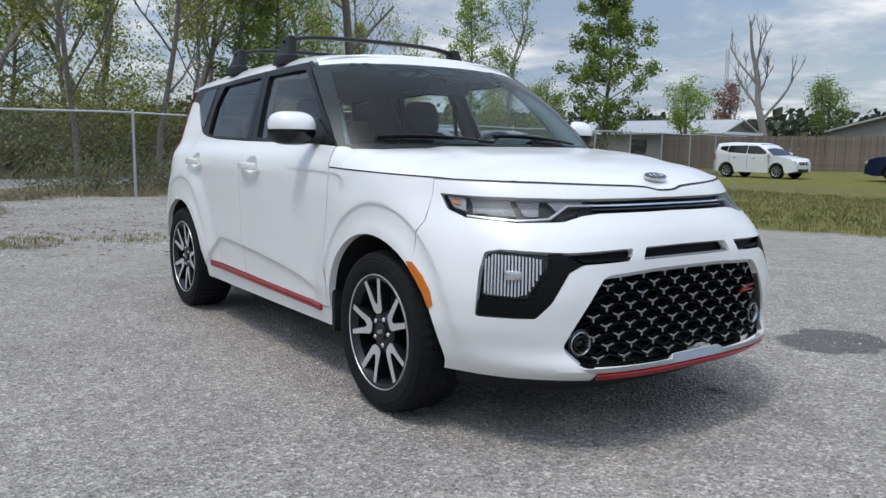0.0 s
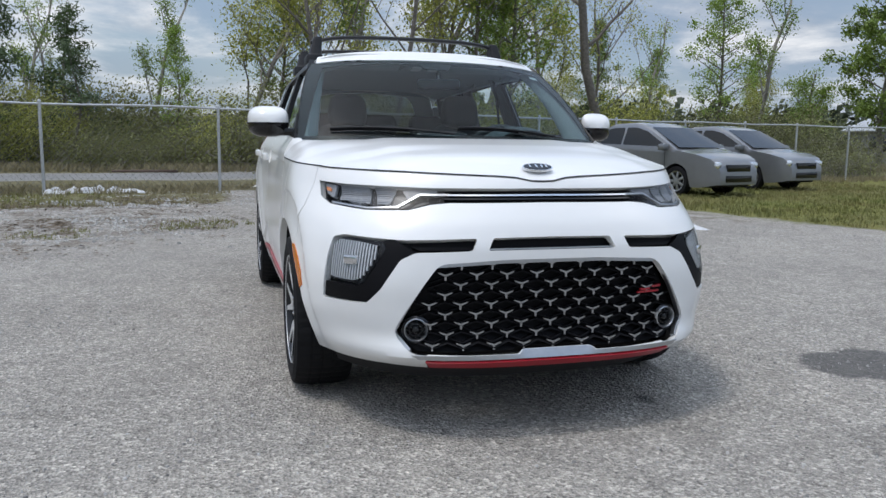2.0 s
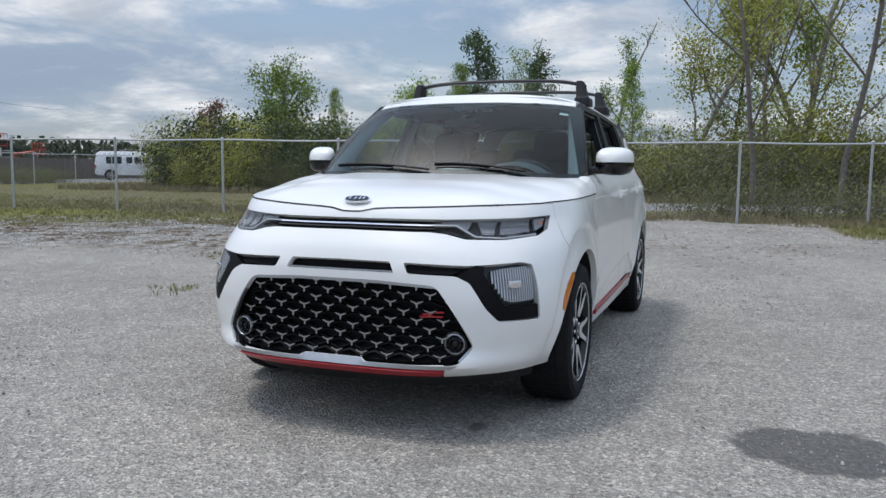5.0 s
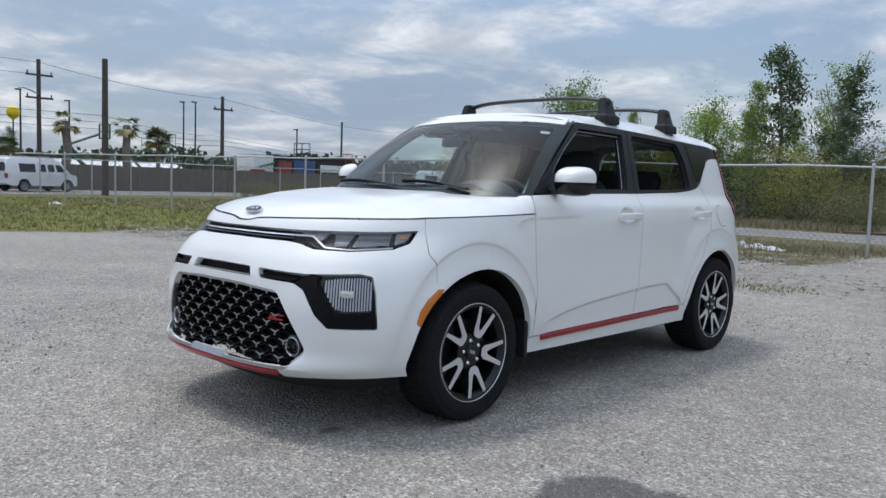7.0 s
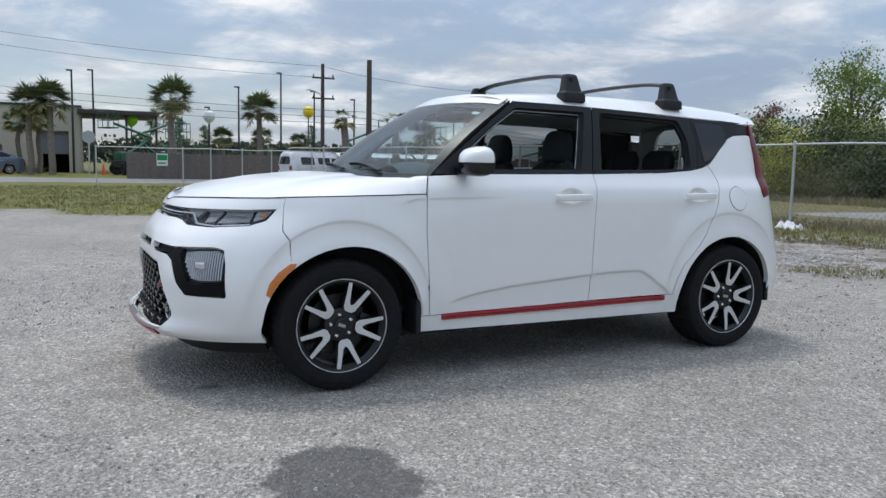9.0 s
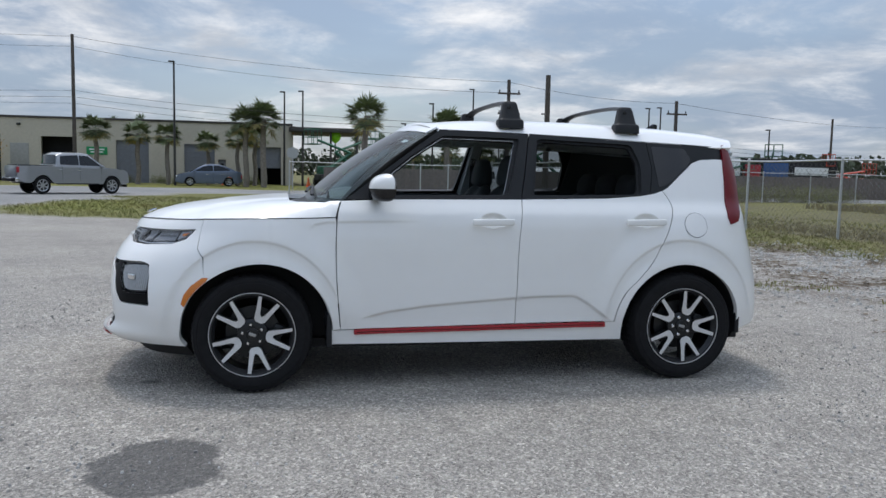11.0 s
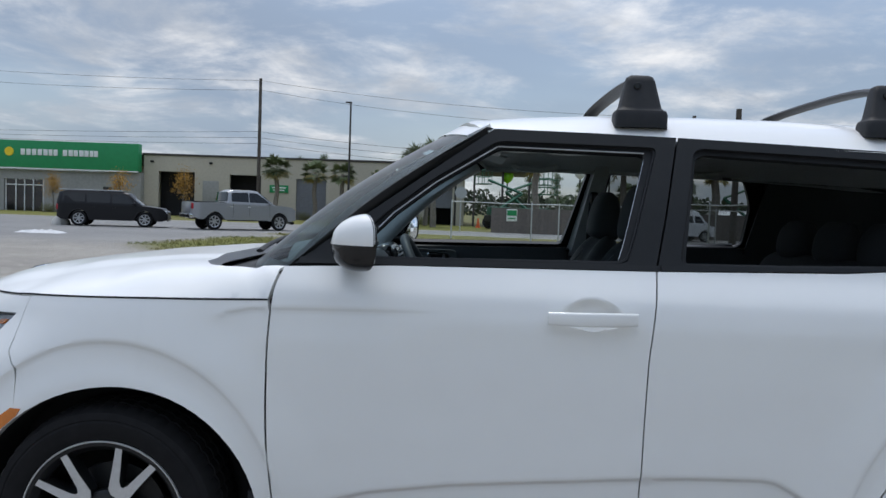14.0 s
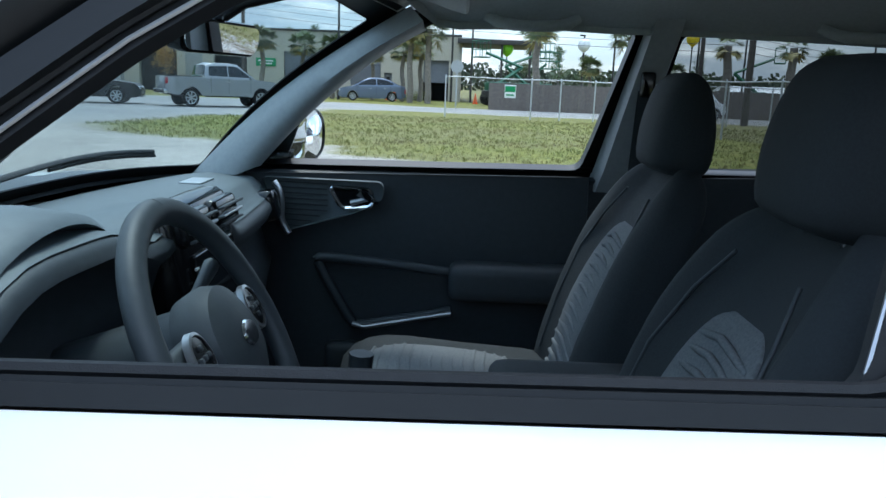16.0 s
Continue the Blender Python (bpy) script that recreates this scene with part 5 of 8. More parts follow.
soft_box("speaker_grid", (.05, .10, .004), (.74, -.52, 1.078), SATIN, dash, "slotted silver speaker insert", (0, 0, 0), .001)
# steering wheel
SW = pose(.412, .38, 1.0, 0, -90 + 28, 0)
ringp = [(.178 * math.cos(a), .178 * math.sin(a), 0) for a in np.linspace(0, 2 * math.pi, 49)]
sw = loft("steering_wheel", tube_rows(ringp, (.0175, .0155), 12), LINING, car, "black leather steering wheel", closed=True, angle=60)
sw.matrix_basis = SW
hub = part("hub", lathe_bm([(.0, .034), (.045, .032), (.072, .020), (.080, .0), (.075, -.03), (0, -.03)], 28, "z"), LINING, sw, "black hub pad")
hub.scale = (.95, .95, 1)
em = part("hub_emblem", lathe_bm([(0, .0375), (.020, .037), (.023, .034)], 24, "z"), CHROME, sw, "oval silver emblem")
em.scale = (.72, 1.0, 1)
for s in (1, -1):
    soft_box("spoke", (.05, .12, .022), (.012, s * .118, -.006), LINING, sw, "black spoke", (0, 0, 0), .009)
    pad = part("button_pad", lathe_bm([(0, .012), (.026, .011), (.031, .004)], 20, "z"), GLOSS, sw, "gloss button pad")
    pad.matrix_basis = pose(.012, s * .105, .004)
    pad.scale = (1.0, .8, 1)
    rg = part("button_ring", lathe_bm([(.028, .013), (.032, .012), (.033, .004)], 24, "z"), SATIN, sw, "silver button ring")
    rg.matrix_basis = pose(.012, s * .105, .004)
    rg.scale = (1.0, .8, 1)
    for dx, dy in ((.012, 0), (-.012, 0), (0, .012), (0, -.012), (0, 0)):
        bt = soft_box("button", (.007, .007, .006), (.012 + dx, s * .105 + dy, .016), LINING, sw, "", (0, 0, 0), .002)
soft_box("lower_spoke", (.12, .05, .02), (-.115, 0, -.008), SATIN, sw, "silver lower spoke", (0, 0, 0), .008)
tube("stalk", [(.46, .40, 1.02), (.47, .30, 1.045), (.475, .23, 1.06)], [.009, .008, .012], LINING, car, "black stalk")
tube("steering_column", [(.40, .38, 1.0), (.60, .38, .93)], .06, LINING, car, "black column shroud", seg=14)

# seats
def seat_part(name, secs, mat, parent, label="", n=20, p=.5, dish=0):
    """A padded form from sections (x, z, half-depth, half-width) whose outlines are rounded boxes lying across the path."""
    secs = flow(secs, 3)
    P = [np.array((x, z)) for x, z, *_ in secs]
    rows = []
    for i, (x, z, d, w) in enumerate(secs):
        t = P[min(i + 1, len(P) - 1)] - P[max(i - 1, 0)]
        t = t / (np.linalg.norm(t) + 1e-9)
        nrm = np.array((t[1], -t[0]))
        row = []
        for a in np.linspace(0, 2 * math.pi, n, endpoint=False):
            c, s_ = math.cos(a), math.sin(a)
            u, v = math.copysign(abs(c) ** p, c) * d, math.copysign(abs(s_) ** p, s_) * w
            if u > 0:
                u -= min(dish, d * .8) * (1 - float(smooth(.42, .78, abs(v) / w)))
            row.append((x + nrm[0] * u, v, z + nrm[1] * u))
        rows.append(row)
    return loft(name, rows, mat, parent, label, closed=True, caps=True, angle=50)


def front_seat():
    st = seat_part("front_seat", [(.38, .60, .02, .16), (.37, .64, .055, .22), (.31, .655, .075, .245), (.13, .635, .085, .25), (-.08, .615, .09, .245), (-.17, .61, .05, .20)], CLOTH, car, "black cloth front seat with grey ribbed inserts", n=40, dish=.018)
    seat_part("seat_back", [(-.10, .60, .05, .20), (-.13, .68, .085, .245), (-.17, .82, .088, .258), (-.215, .97, .078, .252), (-.25, 1.06, .065, .235), (-.285, 1.125, .055, .20), (-.31, 1.165, .035, .15), (-.318, 1.18, .01, .10)], CLOTH, st, "black seat back", n=44, dish=.045)
    seat_part("headrest", [(-.292, 1.165, .035, .08), (-.295, 1.185, .062, .112), (-.300, 1.25, .064, .122), (-.303, 1.31, .052, .116), (-.305, 1.35, .036, .10), (-.306, 1.368, .014, .07)], CLOTH, st, "black padded headrest", p=.62)
    for y in (-.05, .05):
        tube("headrest_post", [(-.300, y, 1.15), (-.298, y, 1.20)], .006, CHROME, st, "chrome headrest post")
    zs, xs = (.68, .78, .87, .97, 1.03, 1.05), (-.080, -.108, -.136, -.180, -.210, -.224)
    seat_part("back_insert", [(x, z, d, w) for x, z, d, w in zip(xs, zs, (.008, .014, .016, .014, .008, .004), (.11, .12, .122, .112, .085, .05))], RIBBED, st, "grey ribbed back insert", n=32)
    for k in range(15):
        z = .695 + .0235 * k
        x, w = np.interp(z, zs, xs) + .017, np.interp(z, zs, (.106, .116, .118, .108, .080, .045))
        tube("rib", [(x - .006, -w, z - .012), (x, 0, z + .006), (x - .006, w, z - .012)], .0058, RIBBED, st)
    seat_part("cushion_insert", [(.335, .708, .008, .10), (.26, .718, .012, .125), (.08, .708, .012, .125), (-.03, .69, .008, .10)], RIBBED, st, "grey ribbed cushion insert", n=32)
    for k in range(14):
        x = .325 - .0235 * k
        z = float(np.interp(x, (-.03, .08, .26, .335), (.697, .719, .729, .716)))
        tube("rib", [(x, -.115, z - .004), (x + .008, 0, z), (x, .115, z - .004)], .0055, RIBBED, st)
    for s in (1, -1):
        tube("seam", [(np.interp(z, (.7, .82, .97, 1.06, 1.125), (-.062, -.092, -.148, -.196, -.236)), s * y, z) for y, z in ((.165, .72), (.172, .85), (.168, .97), (.14, 1.06), (.10, 1.12))], .0028, LINING, st, "stitched seam")
    return st


seat = front_seat()
seat.matrix_basis = pose(0, .37, 0)
copy_thing(seat, pose(-.01, -.37, -.01))
soft_box("console_armrest", (.42, .17, .10), (-.14, 0, .79), CLOTH, car, "black centre armrest", (0, 0, 0), .035)
soft_box("centre_console", (1.0, .19, .30), (.20, 0, .58), LINING, car, "black centre console", (0, 0, 0), .03)
tube("shift_lever", [(.30, 0, .72), (.29, 0, .86)], [.014, .022], LINING, car, "black shift lever")
rs = seat_part("rear_seat", [(-.50, .60, .03, .50), (-.52, .64, .07, .60), (-.75, .63, .09, .64), (-.98, .60, .08, .62)], SHADECLOTH, car, "black cloth rear bench")
seat_part("bench_back", [(-.94, .60, .05, .55), (-.99, .75, .08, .64), (-1.07, .95, .075, .64), (-1.12, 1.08, .05, .62), (-1.135, 1.12, .015, .56)], SHADECLOTH, rs, "black bench back")
for y in (-.36, .36, 0):
    seat_part("rear_headrest", [(-1.12, 1.10, .03, .08), (-1.125, 1.13, .05, .125), (-1.14, 1.21, .05, .13), (-1.15, 1.26, .02, .10)], SHADECLOTH, rs, "black rear headrest", p=.62).location = (0, y, 0)
# inner mirror and things on the dash
rv = part("inner_mirror", prism_bm(rounded([(-.115, 1.350), (.115, 1.350), (.12, 1.405), (-.12, 1.405)], .022), .028, "yz", 0, .006), GLOSS, car, "black inner mirror")
rv.matrix_basis = pose(.52, 0, 1.38, 0, -9, -14) @ pose(0, 0, -1.38)
part("mirror_face", prism_bm(rounded([(-.108, 1.356), (.108, 1.356), (.113, 1.40), (-.113, 1.40)], .018), .003, "yz", -.004), MIRROR, rv, "mirror face")
tube("mirror_stem", [(.02, 0, 1.40), (-.03, 0, 1.44), (-.11, 0, 1.47)], .012, GLOSS, rv)

# ---- ground ----
GRASS_EDGE_E = [(-10.4, -30), (-10.4, 1.2), (-9.8, 2.6), (-8.7, 3.7), (-7.2, 4.9), (-5.4, 6.5), (-2.5, 7.25), (-.9, 7.8), (3, 10), (8, 16), (14, 30), (30, 60), (80, 120)]
rngs = random.Random(5)


def field(x, y, s=1.0, k=0):
    return noise.noise(Vector((x * s + 13.1 * k, y * s - 7.7 * k, 3.3 * k)))


def ex(v):
    return math.exp(max(-60.0, min(60.0, v)))


def zone(x, y):
    """How grassy, how dry and how paved the place is at x, y."""
    n1, n2, n3 = field(x, y, .35), field(x, y, 1.3, 1), field(x, y, .12, 2)
    d = -10.0
    # lawn to the north-east, beyond the lot's edge
    edge_x = np.interp(y, [q[1] for q in GRASS_EDGE_E], [q[0] for q in GRASS_EDGE_E])
    ne = (edge_x - x) if y > 1.0 else min(edge_x - x, y - 1.0 + (edge_x - x) * .2)
    # lawn to the south
    sy = np.interp(x, (-40, -14, -10.6, -9.2, -8.3, -7.8, -7.0, -5.4, -2.9, .6, 3.5, 10, 20, 60), (0, .8, .4, -1.2, -3.4, -6.4, -8.6, -9.8, -11.2, -13.0, -14.6, -18.0, -23.5, -40))
    so = sy - y
    d = max(ne, so)
    g = 1 / (1 + ex(-(d * 1.1 + n1 * 2.2 + n2 * .9)))
    # worn gravel strip in front of the west fence
    fx = -12.4 - .2 * (y + 1)
    if x > fx and -8.5 < y < 3.5 and x < -4:
        g *= min(1, max(.0, .68 + .32 * (1 / (1 + ex((x - fx - 3.2) * 1.2 - n1 * 4)))))
    # the drive runs on over gravel to the fence
    if x > fx - .2 and -1.2 < y < 3.4 and x < -4:
        g *= .35
    # lane behind the west fence
    lane = abs(x - (-18.6 - .25 * (y + 6)) + n1 * .8)
    pave = 0.0
    if y < 12:
        pave = 1 / (1 + ex((lane - 2.3) * 3)) / (1 + ex(-(y + 10.5) * 1.5))
    # road and forecourt to the south
    road = 1 / (1 + ex((abs(y + 39.5 + .03 * x + n1 * .4) - 4.0) * 2.5))
    apron = 1 / (1 + ex(-(min(x - 7.5 - .25 * (y + 30), -y - 19) * 1.0 + n1 * 1.5)))
    apron *= 1 / (1 + ex(-(y + 46) * 2))
    pave = max(pave, road, apron)
    g *= 1 - pave
    dry = .22 + .45 * n3 + .3 * n1
    if x < fx:
        dry += .45
    if x < -4 and -12 < y < 3:
        dry += .55
    return g, min(1, max(0, dry)), pave


def strewn(x, y):
    """How much leaf litter and pale rubble lies along the verge at x, y."""
    if not (-13 < x < -2.5 and -13 < y < 6):
        return 0.0
    g = zone(x, y)[0]
    near = 4 * g * (1 - g) + .7 * max(0, 1 - abs(x + 6.4 + .10 * y) / 3.6)
    return min(1, 2.2 * near * (.75 + .6 * field(x, y, .9, 8)) * float(np.interp(y, (-2.8, -.8), (1, .22))))


GROUND = bpy.data.materials.new("gravel and grass ground")
GROUND.use_nodes = True
gn, gl = GROUND.node_tree.nodes, GROUND.node_tree.links
gb = gn["Principled BSDF"]
gb.inputs["Specular IOR Level"].default_value = .25
gpos = gn.new("ShaderNodeTexCoord")


def gnoise(scale, detail=3, rough=.6, kind="ShaderNodeTexNoise"):
    t = gn.new(kind)
    t.inputs["Scale"].default_value = scale
    if kind == "ShaderNodeTexNoise":
        t.inputs["Detail"].default_value, t.inputs["Roughness"].default_value = detail, rough
    gl.new(gpos.outputs["Object"], t.inputs["Vector"])
    return t


def gramp(v, *stops):
    r = gn.new("ShaderNodeValToRGB")
    gl.new(v, r.inputs[0])
    el = r.color_ramp.elements
    el[0].position, el[0].color = stops[0][0], (*stops[0][1], 1)
    el[1].position, el[1].color = stops[-1][0], (*stops[-1][1], 1)
    for pos, col in stops[1:-1]:
        e = el.new(pos)
        e.color = (*col, 1)
    return r.outputs[0]


def gmix(f, a, b, mode="MIX"):
    m = gn.new("ShaderNodeMix")
    m.data_type, m.blend_type = "RGBA", mode
    for v, i in ((f, 0), (a, 6), (b, 7)):
        if isinstance(v, (int, float)):
            m.inputs[i].default_value = v
        elif isinstance(v, tuple):
            m.inputs[i].default_value = (*v, 1)
        else:
            gl.new(v, m.inputs[i])
    return m.outputs[2]


def gattr(name):
    a = gn.new("ShaderNodeAttribute")
    a.attribute_name = name
    return a.outputs["Fac"]


cells = gnoise(78, kind="ShaderNodeTexVoronoi")
cells2 = gnoise(190, kind="ShaderNodeTexVoronoi")
stone = gramp(cells.outputs["Color"], (0, (.07, .07, .067)), (.35, (.23, .226, .218)), (.7, (.36, .352, .335)), (1, (.80, .785, .755)))
stone2 = gramp(cells2.outputs["Color"], (0, (.055, .055, .053)), (.5, (.27, .263, .25)), (1, (.74, .725, .70)))
gravel = gmix(1.0, gmix(.40, stone, stone2), (1.17, 1.12, 1.045), "MULTIPLY")
gravel = gmix(1.0, gravel, gramp(gnoise(.55, 5).outputs[0], (.3, (.80, .80, .80)), (.55, (.98, .98, .98)), (.75, (1.12, 1.11, 1.09))), "MULTIPLY")
gravel = gmix(1.0, gravel, gramp(gnoise(5, 4).outputs[0], (.3, (.86, .86, .86)), (.7, (1.1, 1.1, 1.1))), "MULTIPLY")
asphalt = gramp(gnoise(60, 4).outputs[0], (.3, (.20, .20, .20)), (.7, (.30, .30, .295)))
asphalt = gmix(1.0, asphalt, gramp(gnoise(.3, 4).outputs[0], (.3, (.85, .85, .85)), (.7, (1.12, 1.12, 1.10))), "MULTIPLY")
green = gramp(gnoise(2.4, 6, .7).outputs[0], (.28, (.080, .092, .022)), (.45, (.140, .150, .031)), (.58, (.200, .195, .046)), (.75, (.24, .20, .09)))
dry = gramp(gnoise(3.1, 6, .7).outputs[0], (.30, (.085, .078, .040)), (.5, (.150, .135, .068)), (.7, (.225, .195, .115)))
grass = gmix(gattr("dry"), green, dry)
grass = gmix(1.0, grass, gramp(gnoise(40, 4).outputs[0], (.3, (.65, .65, .65)), (.7, (1.3, 1.3, 1.3))), "MULTIPLY")
gedge = gn.new("ShaderNodeMath")
gedge.operation = "MULTIPLY_ADD"
gl.new(gnoise(6, 6, .75).outputs[0], gedge.inputs[0])
gedge.inputs[1].default_value = 1.6
gsum = gn.new("ShaderNodeMath")
gsum.operation = "MULTIPLY_ADD"
gl.new(gattr("grass"), gsum.inputs[0])
gsum.inputs[1].default_value, gsum.inputs[2].default_value = 2.2, -1.9
gl.new(gsum.outputs[0], gedge.inputs[2])
gstep = gn.new("ShaderNodeMapRange")
gl.new(gedge.outputs[0], gstep.inputs[0])
gstep.inputs[1].default_value, gstep.inputs[2].default_value = -.15, .35
gcol = gmix(gattr("pave"), gravel, asphalt)
gcol = gmix(gstep.outputs[0], gcol, grass)
# brown leaf litter and pale broken stone in ragged streaks along the verge
leafy_mask = gramp(gnoise(2.2, 8, .75).outputs[0], (.46, (0, 0, 0)), (.56, (1, 1, 1)))
rubble_mask = gramp(gnoise(3.4, 8, .78).outputs[0], (.50, (0, 0, 0)), (.58, (1, 1, 1)))
leaf_tone = gramp(gnoise(28, 5, .7).outputs[0], (.3, (.055, .042, .03)), (.6, (.15, .115, .075)), (.8, (.25, .20, .13)))
rubble_tone = gramp(gnoise(22, 6, .75).outputs[0], (.35, (.22, .21, .19)), (.55, (.50, .49, .46)), (.7, (.72, .71, .68)))
strewn_fac = gattr("strewn")
gcol = gmix(gmix(1.0, strewn_fac, rubble_mask, "MULTIPLY"), gcol, rubble_tone)
gcol = gmix(gmix(1.0, strewn_fac, leafy_mask, "MULTIPLY"), gcol, leaf_tone)
# dark damp stain on the gravel
sep3 = gn.new("ShaderNodeSeparateXYZ")
gl.new(gpos.outputs["Object"], sep3.inputs[0])


def gm(op, a, b):
    m = gn.new("ShaderNodeMath")
    m.operation = op
    for i, v in enumerate((a, b)):
        if isinstance(v, (int, float)):
            m.inputs[i].default_value = v
        else:
            gl.new(v, m.inputs[i])
    return m.outputs[0]


def spot(cx, cy, rx, ry, wob, hardness):
    r = gm("SQRT", gm("ADD", gm("POWER", gm("DIVIDE", gm("SUBTRACT", sep3.outputs[0], cx), rx), 2), gm("POWER", gm("DIVIDE", gm("SUBTRACT", sep3.outputs[1], cy), ry), 2)), 0.0)
    r = gm("ADD", r, gm("MULTIPLY", gm("SUBTRACT", gnoise(5, 5, .6).outputs[0], .5), wob))
    m = gn.new("ShaderNodeMapRange")
    gl.new(r, m.inputs[0])
    m.inputs[1].default_value, m.inputs[2].default_value, m.inputs[3].default_value, m.inputs[4].default_value = 1 - hardness, 1 + hardness, 1, 0
    return m.outputs[0]


wet = spot(1.66, 1.93, .27, .34, .8, .06)
drip = spot(1.89, .55, .05, .035, 1.2, .3)
gcol = gmix(gm("MULTIPLY", wet, .72), gcol, (.055, .055, .056))
gcol = gmix(gm("MULTIPLY", drip, .6), gcol, (.06, .06, .06))
gl.new(gcol, gb.inputs["Base Color"])
rough_mix = gn.new("ShaderNodeMapRange")
gl.new(wet, rough_mix.inputs[0])
rough_mix.inputs[3].default_value, rough_mix.inputs[4].default_value = .92, .7
gl.new(rough_mix.outputs[0], gb.inputs["Roughness"])
gbump = gn.new("ShaderNodeBump")
gbump.inputs["Strength"].default_value, gbump.inputs["Distance"].default_value = 1.0, .012
gl.new(gm("ADD", gm("MULTIPLY", cells.outputs["Distance"], 1.0), gm("MULTIPLY", gnoise(30, 5).outputs[0], .8)), gbump.inputs["Height"])
gl.new(gbump.outputs[0], gb.inputs["Normal"])

axis_x = sorted(set([-900, -500, -300, -200, -140, -100, -80, -70, -62] + list(np.arange(-56, -20, 2.0)) + list(np.arange(-20, 6, .4)) + list(np.arange(6, 30, 2.0)) + [34, 40, 50, 60, 80, 120, 200, 400, 900]))
axis_y = sorted(set([-900, -500, -300, -200, -140, -100, -80] + list(np.arange(-70, -24, 1.5)) + list(np.arange(-24, 14, .4)) + list(np.arange(14, 40, 1.5)) + [44, 50, 60, 80, 120, 200, 400, 900]))
nx, ny = len(axis_x), len(axis_y)
gv, ga = [], {"grass": [], "dry": [], "pave": [], "strewn": []}
for y in axis_y:
    for x in axis_x:
        g, dr, pv = zone(x, y)
        near = math.exp(-(x * x + y * y) / 400)
        z = .012 * field(x, y, .5, 4) * near if max(abs(x) - 2.4, abs(y) - 1.3) > 0 else 0
        z += .03 * g * (field(x, y, .8, 6)) if math.hypot(x, y) < 60 else 0
        gv.append((x, y, z))
        ga["grass"].append(g), ga["dry"].append(dr), ga["pave"].append(pv), ga["strewn"].append(strewn(x, y))
me = bpy.data.meshes.new("ground")
me.from_pydata(gv, [], [(j * nx + i, j * nx + i + 1, (j + 1) * nx + i + 1, (j + 1) * nx + i) for j in range(ny - 1) for i in range(nx - 1)])
for k, vals in ga.items():
    me.attributes.new(k, "FLOAT", "POINT").data.foreach_set("value", vals)
me.polygons.foreach_set("use_smooth", [True] * len(me.polygons))
me.materials.append(GROUND)
tagged(new("ground", me), "grey gravel lot with patchy grass verges", "ground", kind="structure")

# loose stones on the lot
STONE = material("pale loose stone", (.42, .41, .39), .9, grain=.2, grain_scale=90, rnd=.75)
sv, sf = [], []
for _ in range(30000):
    a, r = rngs.uniform(0, 2 * math.pi), 1.2 + 6.5 * rngs.random() ** .8
    x, y = 1.0 + r * math.cos(a), r * math.sin(a)
    if zone(x, y)[0] > .35:
        continue
    h = .0024 + .0065 * rngs.random() ** 4
    k = len(sv)
    t = rngs.uniform(0, 6.28)
    for i in range(4):
        sv.append((x + h * 1.2 * math.cos(t + i * 1.57) * rngs.uniform(.7, 1.2), y + h * 1.2 * math.sin(t + i * 1.57) * rngs.uniform(.7, 1.2), -.004))
    for i in range(4):
        sv.append((x + h * .7 * math.cos(t + i * 1.57), y + h * .7 * math.sin(t + i * 1.57), h * rngs.uniform(.6, 1.0)))
    sf += [(k + 4, k + 5, k + 6, k + 7)] + [(k + i, k + (i + 1) % 4, k + 4 + (i + 1) % 4, k + 4 + i) for i in range(4)]
tagged(finish("loose_stones", sv, sf, STONE, smooth_all=False), "small pale stones scattered over the gravel", "stones", kind="stuff")

# leaf litter and broken stone along the verge
LITTERLEAF = material("brown fallen leaves", (.12, .085, .05), .85, rnd=.6)
RUBBLE = material("pale broken stone", (.50, .49, .46), .9, grain=.2, grain_scale=40, rnd=.45)
lv, lf, bv, bf = [], [], [], []
for _ in range(30000):
    x, y = rngs.uniform(-12.5, -2.8), rngs.uniform(-12.5, 4.5)
    w = strewn(x, y)
    patch = field(x, y, 1.1, 9) + .5 * field(x, y, 3.3, 10)
    if rngs.random() > w or abs(patch) < .06:
        continue
    a = rngs.uniform(0, 6.28)
    if patch > 0:
        z = rngs.uniform(.015, .04)
        k, h = len(lv), rngs.uniform(.004, .014)
        lv += [(x - z * math.cos(a), y - z * math.sin(a), h), (x + z * .6 * math.sin(a), y - z * .6 * math.cos(a), h + rngs.uniform(-.004, .010)), (x + z * math.cos(a), y + z * math.sin(a), h), (x - z * .6 * math.sin(a), y + z * .6 * math.cos(a), h + rngs.uniform(-.004, .010))]
        lf.append((k, k + 1, k + 2, k + 3))
    else:
        z = rngs.uniform(.007, .026)
        k = len(bv)
        bv += [(x + z * 1.3 * math.cos(a + i * 1.57) * rngs.uniform(.7, 1.2), y + z * 1.3 * math.sin(a + i * 1.57) * rngs.uniform(.7, 1.2), -.008) for i in range(4)]
        bv += [(x + z * .7 * math.cos(a + i * 1.57), y + z * .7 * math.sin(a + i * 1.57), z * rngs.uniform(.5, .9)) for i in range(4)]
        bf += [(k + 4, k + 5, k + 6, k + 7)] + [(k + i, k + (i + 1) % 4, k + 4 + (i + 1) % 4, k + 4 + i) for i in range(4)]
tagged(finish("leaf_litter", lv, lf, LITTERLEAF, smooth_all=False), "brown fallen leaves strewn along the grass verge", "leaves", kind="stuff")
tagged(finish("rubble", bv, bf, RUBBLE, smooth_all=False), "pale broken stones along the grass verge", "stones", kind="stuff")

# grass and weeds
BLADE = material("green grass blades", (.125, .145, .032), .7, rnd=.5, tint=(.21, .18, .07), big=.3, big_scale=.5)
STRAW = material("dry straw grass", (.25, .215, .12), .8, rnd=.35)


